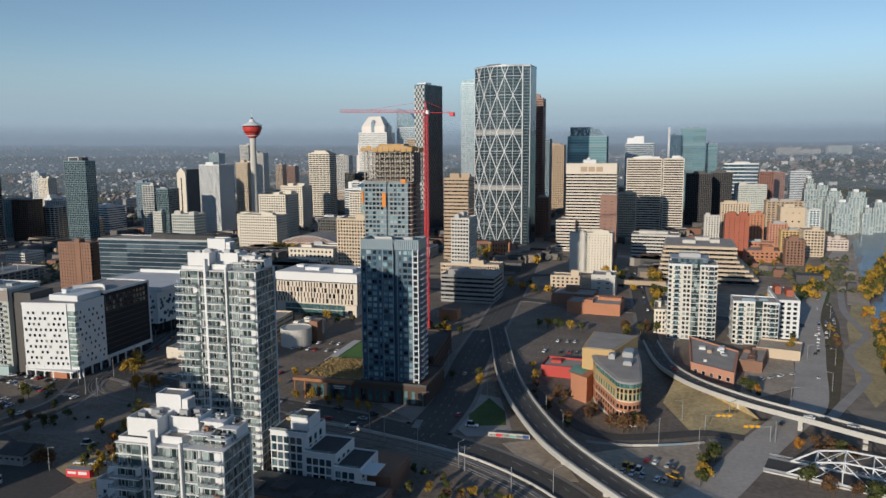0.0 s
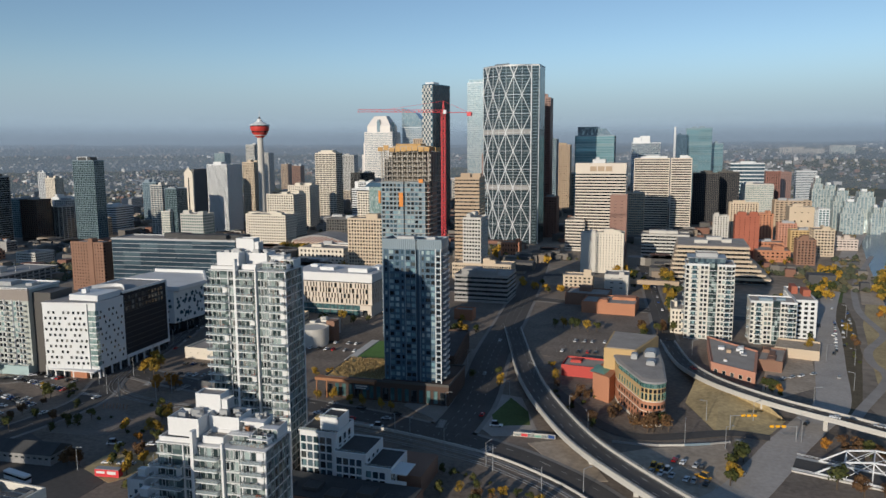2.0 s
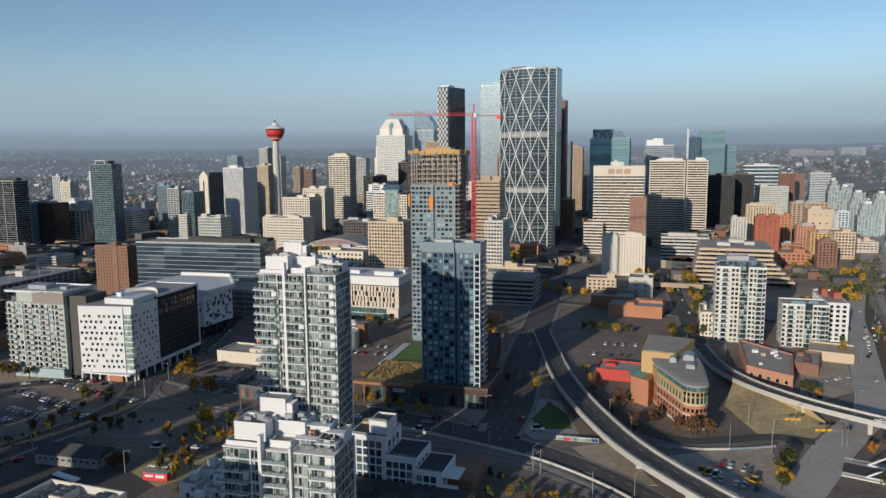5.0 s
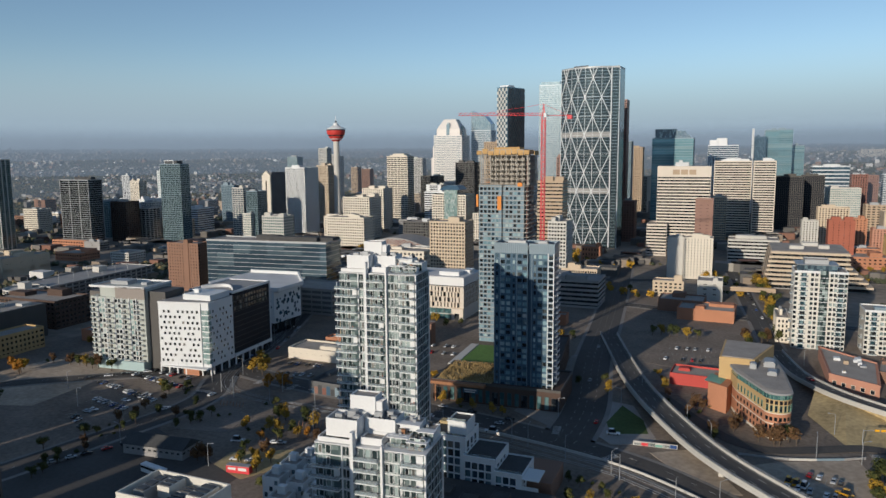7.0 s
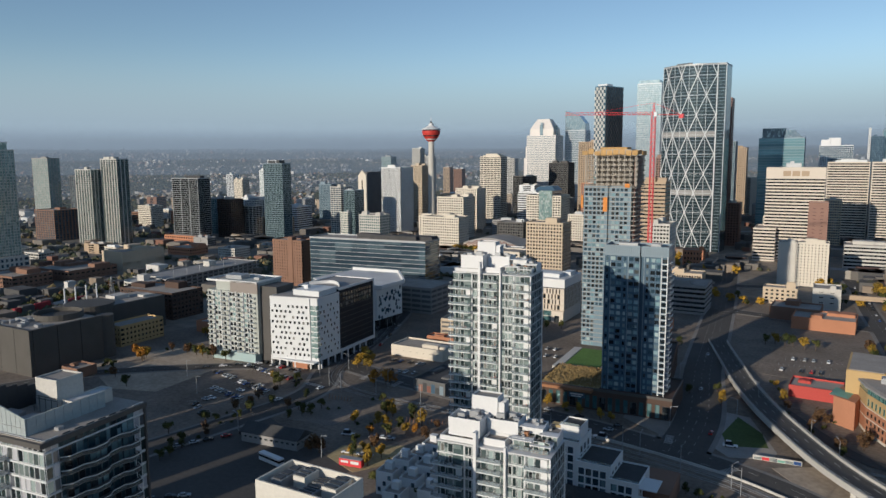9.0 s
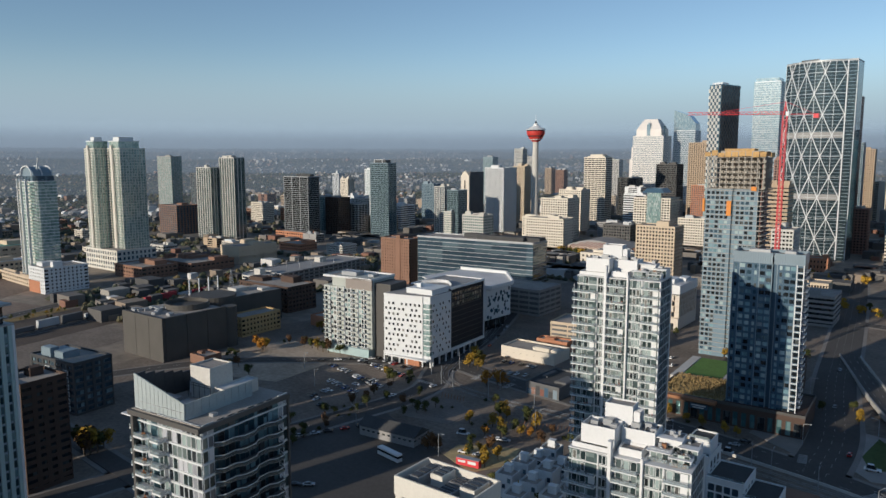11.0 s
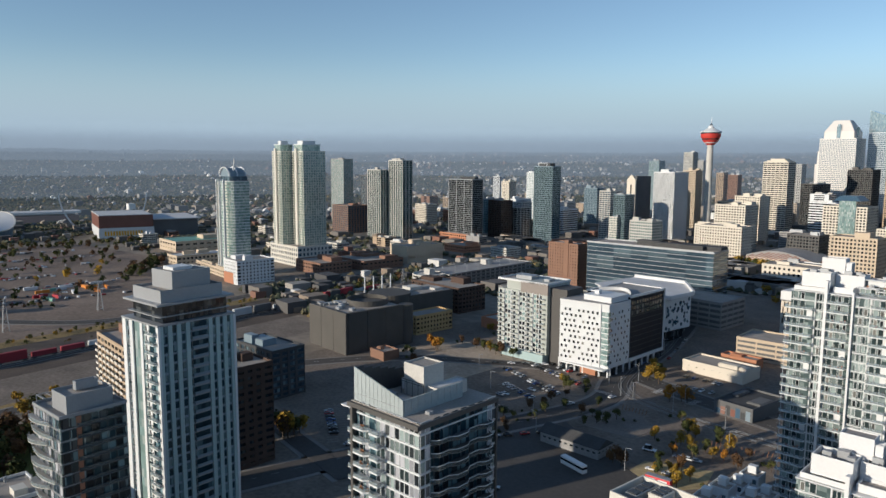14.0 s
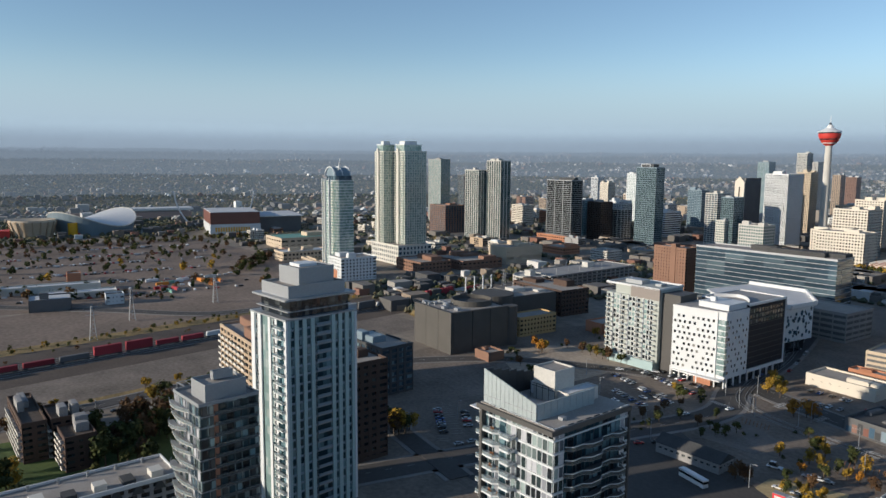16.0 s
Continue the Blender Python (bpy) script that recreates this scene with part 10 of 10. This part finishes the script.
for _k, (_n, _a, _b, _c, _d, _w, _lo, _hi) in enumerate(((16, 118, 660, 150, 800, 8, 1.0, 1.8), (16, 150, 800, 220, 1040, 10, 1.2, 2.0), (16, 68, 640, 100, 800, 10, 1.0, 1.7), (10, -70, 640, -110, 760, 8, 1.0, 1.6), (18, -190, 740, -300, 850, 22, 1.0, 1.7), (14, -140, 600, -240, 690, 18, 0.9, 1.4), (34, -400, 728, -545, 768, 14, 1.2, 1.9), (16, -400, 600, -360, 690, 12, 1.0, 1.6), (16, -372, 560, -330, 640, 10, 0.9, 1.4), (10, 20, 760, 60, 900, 20, 0.9, 1.4), (12, -60, 860, 30, 1000, 30, 1.0, 1.5), (12, -520, 640, -560, 860, 8, 0.9, 1.4))):
    grove(_n, _a, _b, _c, _d, _w, "leaf_yellow", "golden autumn street trees downtown", 60 + _k, _lo, _hi)
    grove(_n // 2, _a, _b, _c, _d, _w, "leaf_green", "dull green street trees downtown", 80 + _k, _lo, _hi)

# ---- city beyond ----


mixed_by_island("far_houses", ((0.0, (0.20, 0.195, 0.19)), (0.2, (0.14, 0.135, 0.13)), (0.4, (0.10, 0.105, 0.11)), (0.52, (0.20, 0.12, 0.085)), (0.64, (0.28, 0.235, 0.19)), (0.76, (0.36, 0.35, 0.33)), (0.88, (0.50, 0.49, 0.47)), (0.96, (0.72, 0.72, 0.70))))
mixed_by_island("inner_houses", ((0.0, (0.16, 0.145, 0.13)), (0.2, (0.10, 0.095, 0.09)), (0.4, (0.07, 0.07, 0.072)), (0.52, (0.20, 0.10, 0.07)), (0.66, (0.24, 0.19, 0.145)), (0.80, (0.13, 0.12, 0.11)), (0.90, (0.30, 0.28, 0.25)), (0.97, (0.55, 0.54, 0.52))))
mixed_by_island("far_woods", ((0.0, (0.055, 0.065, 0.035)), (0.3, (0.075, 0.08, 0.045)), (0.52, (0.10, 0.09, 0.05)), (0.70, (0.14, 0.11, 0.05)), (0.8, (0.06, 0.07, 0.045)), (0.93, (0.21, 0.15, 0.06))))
TAKEN = [(o.location.x - 25, o.location.y + 20, 48) for o in bpy.data.objects if o.parent is None and o.get("category") in ("building", "bridge", "tower")]


def free(x, y, r):
    if x > bank(y) - 8 and x < 440 and y > 100:
        return False
    return all((x - a) ** 2 + (y - b) ** 2 > (r + c) ** 2 for a, b, c in TAKEN)


def far_fill():
    g = random.Random(2024)
    far, close, tv, tf = ([], []), ([], []), [], []

    def house(x, y, w, d, h, z, flat=False):
        hv, hf = close if flat else far
        k = len(hv)
        a = radians(4)
        ca, sa = math.cos(a), math.sin(a)
        P = lambda px, py: (x + px * ca - py * sa, y + px * sa + py * ca)
        q = [P(-w, -d), P(w, -d), P(w, d), P(-w, d)]
        hv.extend([(*p, z - 3) for p in q] + [(*p, z + h) for p in q])
        hf.extend([(k, k + 1, k + 5, k + 4), (k + 1, k + 2, k + 6, k + 5), (k + 2, k + 3, k + 7, k + 6), (k + 3, k, k + 4, k + 7)])
        if h < 9 and not flat:
            r0, r1 = P(-w, 0), P(w, 0)
            hv.extend([(*r0, z + h + d * 0.6), (*r1, z + h + d * 0.6)])
            hf.extend([(k + 4, k + 5, k + 9, k + 8), (k + 6, k + 7, k + 8, k + 9), (k + 5, k + 6, k + 9), (k + 7, k + 4, k + 8)])
        else:
            hf.append((k + 4, k + 5, k + 6, k + 7))

    def clump(x, y, z, r):
        k = len(tv)
        h = r * g.uniform(0.9, 1.3)
        n = 5
        a0 = g.uniform(0, 6.28)
        for lev, (rr, zz) in enumerate(((0.75, 0.15), (1.0, 0.55))):
            for i in range(n):
                a = a0 + lev * 0.6 + 6.283 * i / n
                q = r * rr * g.uniform(0.65, 1.2)
                tv.append((x + q * math.cos(a), y + q * math.sin(a), z + h * zz * g.uniform(0.8, 1.2)))
        tv.append((x + g.uniform(-0.3, 0.3) * r, y + g.uniform(-0.3, 0.3) * r, z + h * 1.15))
        for i in range(n):
            j = (i + 1) % n
            tf.extend([(k + i, k + j, k + n + j, k + n + i), (k + n + i, k + n + j, k + 2 * n)])

    count = 0
    for _ in range(105000):
        r = 560 + 4350 * g.random() ** 1.1
        a = g.uniform(radians(66), radians(190))
        x, y = -40 + r * math.cos(a), r * math.sin(a)
        if -1260 < x < -420 and -420 < y < 215:
            continue
        if r < 700 and x > -480:
            continue
        z = far_rise(x, y)
        core = -1000 < x < 0 and 600 < y < 1500
        if not free(x, y, 6):
            continue
        built = 0.5 + 1.6 * noise.noise((x / 420, y / 420, 3.0)) + 0.5 * noise.noise((x / 130, y / 130, 8.0))
        built = min(1.0, max(0.0, built)) * (0.45 if a > radians(150) else 1.0)
        if g.random() < (0.5 if core else 0.10 if r < 1350 else 0.05 + 0.26 * built if r < 1900 else 0.02 + 0.24 * built):
            big = g.random() < (0.5 if core else 0.10)
            w, d = (g.uniform(8, 17), g.uniform(7, 14)) if big else (g.uniform(4, 9), g.uniform(4, 8))
            h = g.uniform(9, 30 if core else 18) if big else g.uniform(3.5, 8)
            if r > 1900:
                w, d, h = w * 0.66, d * 0.66, h * 0.72
            if r < 1500:
                w, d, h = w * 0.72, d * 0.72, min(h, 9.0)
            house(x, y, w, d, h, z, r < 1500)
            count += 1
        elif not core or g.random() < 0.4:
            clump(x, y, z, g.uniform(2.4, 4.6) * (1.0 if r < 2200 else 1.2))
    # wooded slope beyond the arena and tree belts among the houses
    for _ in range(14000):
        x, y = -1290 - 640 * g.random() ** 0.8, g.uniform(-620, 620)
        if math.sin(x * 0.011 + 1.3 * math.sin(y * 0.006)) + g.uniform(-0.5, 0.5) > -0.25 and free(x, y, 4):
            clump(x, y, far_rise(x, y), g.uniform(2.8, 5.0))
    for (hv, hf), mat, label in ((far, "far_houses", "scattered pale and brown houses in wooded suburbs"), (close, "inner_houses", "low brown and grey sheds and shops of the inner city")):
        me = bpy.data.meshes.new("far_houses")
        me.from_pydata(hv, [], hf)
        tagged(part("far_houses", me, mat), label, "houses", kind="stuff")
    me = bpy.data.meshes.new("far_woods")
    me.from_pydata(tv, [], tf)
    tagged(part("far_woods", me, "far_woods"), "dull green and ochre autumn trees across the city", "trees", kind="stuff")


def mid_fill():
    """Low and middling city blocks on the street grid between the measured ones."""
    g = random.Random(55)
    walls = ["beige_stone", "brown_brick", "orange_brick", "light_concrete", "grey_concrete", "pale_stone", "white_panel", "tan_stone"]
    labels = {"beige_stone": "beige stone", "brown_brick": "brown brick", "orange_brick": "orange brick", "light_concrete": "pale concrete", "grey_concrete": "grey concrete", "pale_stone": "cream stone", "white_panel": "white panelled", "tan_stone": "tan stone"}
    made = 0
    spots = [(x, y) for x in range(-1420, 300, 62) for y in range(240, 1900, 66)]
    g.shuffle(spots)
    for x, y in spots:
        if made >= 100:
            break
        if x > -640 and y < 600 or x > -110 and y < 1000 or x > -450 and y < 680 or (x < -560 and y < 215) or math.hypot(x, y) > 1950:
            continue
        x, y = x + g.uniform(-10, 10), y + g.uniform(-10, 10)
        w, d = (g.uniform(22, 46), g.uniform(20, 40)) if y > 720 else (g.uniform(14, 34), g.uniform(14, 28))
        if not free(x - w / 2, y + d / 2, 16):
            continue
        core = -700 < x < 0 and y > 900
        h = g.uniform(26, 80) if core else g.choice([6, 7, 8, 10, 12]) if y < 720 else g.choice([7, 9, 12, 14, 18, 24, 38])
        if x > 40:
            h = g.choice([8, 10, 12, 16, 22])
        m = g.choice(walls)
        block("office_building" if h > 13 else "shop", f"{labels[m]} {'mid-rise city block' if h > 13 else 'low city building'} with a flat roof", x, y, w, d, h, fh=3.4, bay=g.choice([2.6, 3.2, 4, 40]), band=g.uniform(0.35, 0.52), pier=g.uniform(0.15, 0.4), wall=m, glass=g.choice(["glass_dark", "glass_dark", "glass_slate", "glass_room"]), units=2, unit_mat=g.choice(["grey_metal", "steel_white", "light_concrete"]), unit_h=3, seed=made)
        TAKEN.append((x - w / 2, y + d / 2, 30))
        made += 1


mid_fill()
far_fill()

# distant haze, made of glowing see-through rings towards the edge of the land


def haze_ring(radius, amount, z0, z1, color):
    """A far glowing see-through ring that imitates haze, strongest low down."""
    m, n, l, p = tree_of("haze_glow")
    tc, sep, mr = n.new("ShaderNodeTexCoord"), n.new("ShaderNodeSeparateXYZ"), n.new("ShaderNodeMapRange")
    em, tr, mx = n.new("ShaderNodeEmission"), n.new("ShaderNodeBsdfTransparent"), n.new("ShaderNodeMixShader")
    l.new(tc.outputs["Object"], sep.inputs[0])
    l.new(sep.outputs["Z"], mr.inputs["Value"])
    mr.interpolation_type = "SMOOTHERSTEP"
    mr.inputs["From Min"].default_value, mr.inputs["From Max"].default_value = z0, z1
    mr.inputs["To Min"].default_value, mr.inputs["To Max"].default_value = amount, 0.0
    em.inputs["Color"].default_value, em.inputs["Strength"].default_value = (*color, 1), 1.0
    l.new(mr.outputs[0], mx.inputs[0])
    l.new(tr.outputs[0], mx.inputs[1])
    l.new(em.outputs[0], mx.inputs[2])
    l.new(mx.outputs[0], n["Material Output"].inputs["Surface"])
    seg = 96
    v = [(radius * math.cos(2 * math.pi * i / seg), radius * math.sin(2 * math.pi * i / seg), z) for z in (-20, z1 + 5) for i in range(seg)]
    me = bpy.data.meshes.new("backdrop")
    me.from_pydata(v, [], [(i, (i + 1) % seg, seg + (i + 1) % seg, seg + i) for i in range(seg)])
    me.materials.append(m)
    tagged(part("backdrop", me, ""), "glowing blue-grey sheet standing in for distant haze", "backdrop", kind="structure")


# Each ring adds a share of painted haze over everything behind it.
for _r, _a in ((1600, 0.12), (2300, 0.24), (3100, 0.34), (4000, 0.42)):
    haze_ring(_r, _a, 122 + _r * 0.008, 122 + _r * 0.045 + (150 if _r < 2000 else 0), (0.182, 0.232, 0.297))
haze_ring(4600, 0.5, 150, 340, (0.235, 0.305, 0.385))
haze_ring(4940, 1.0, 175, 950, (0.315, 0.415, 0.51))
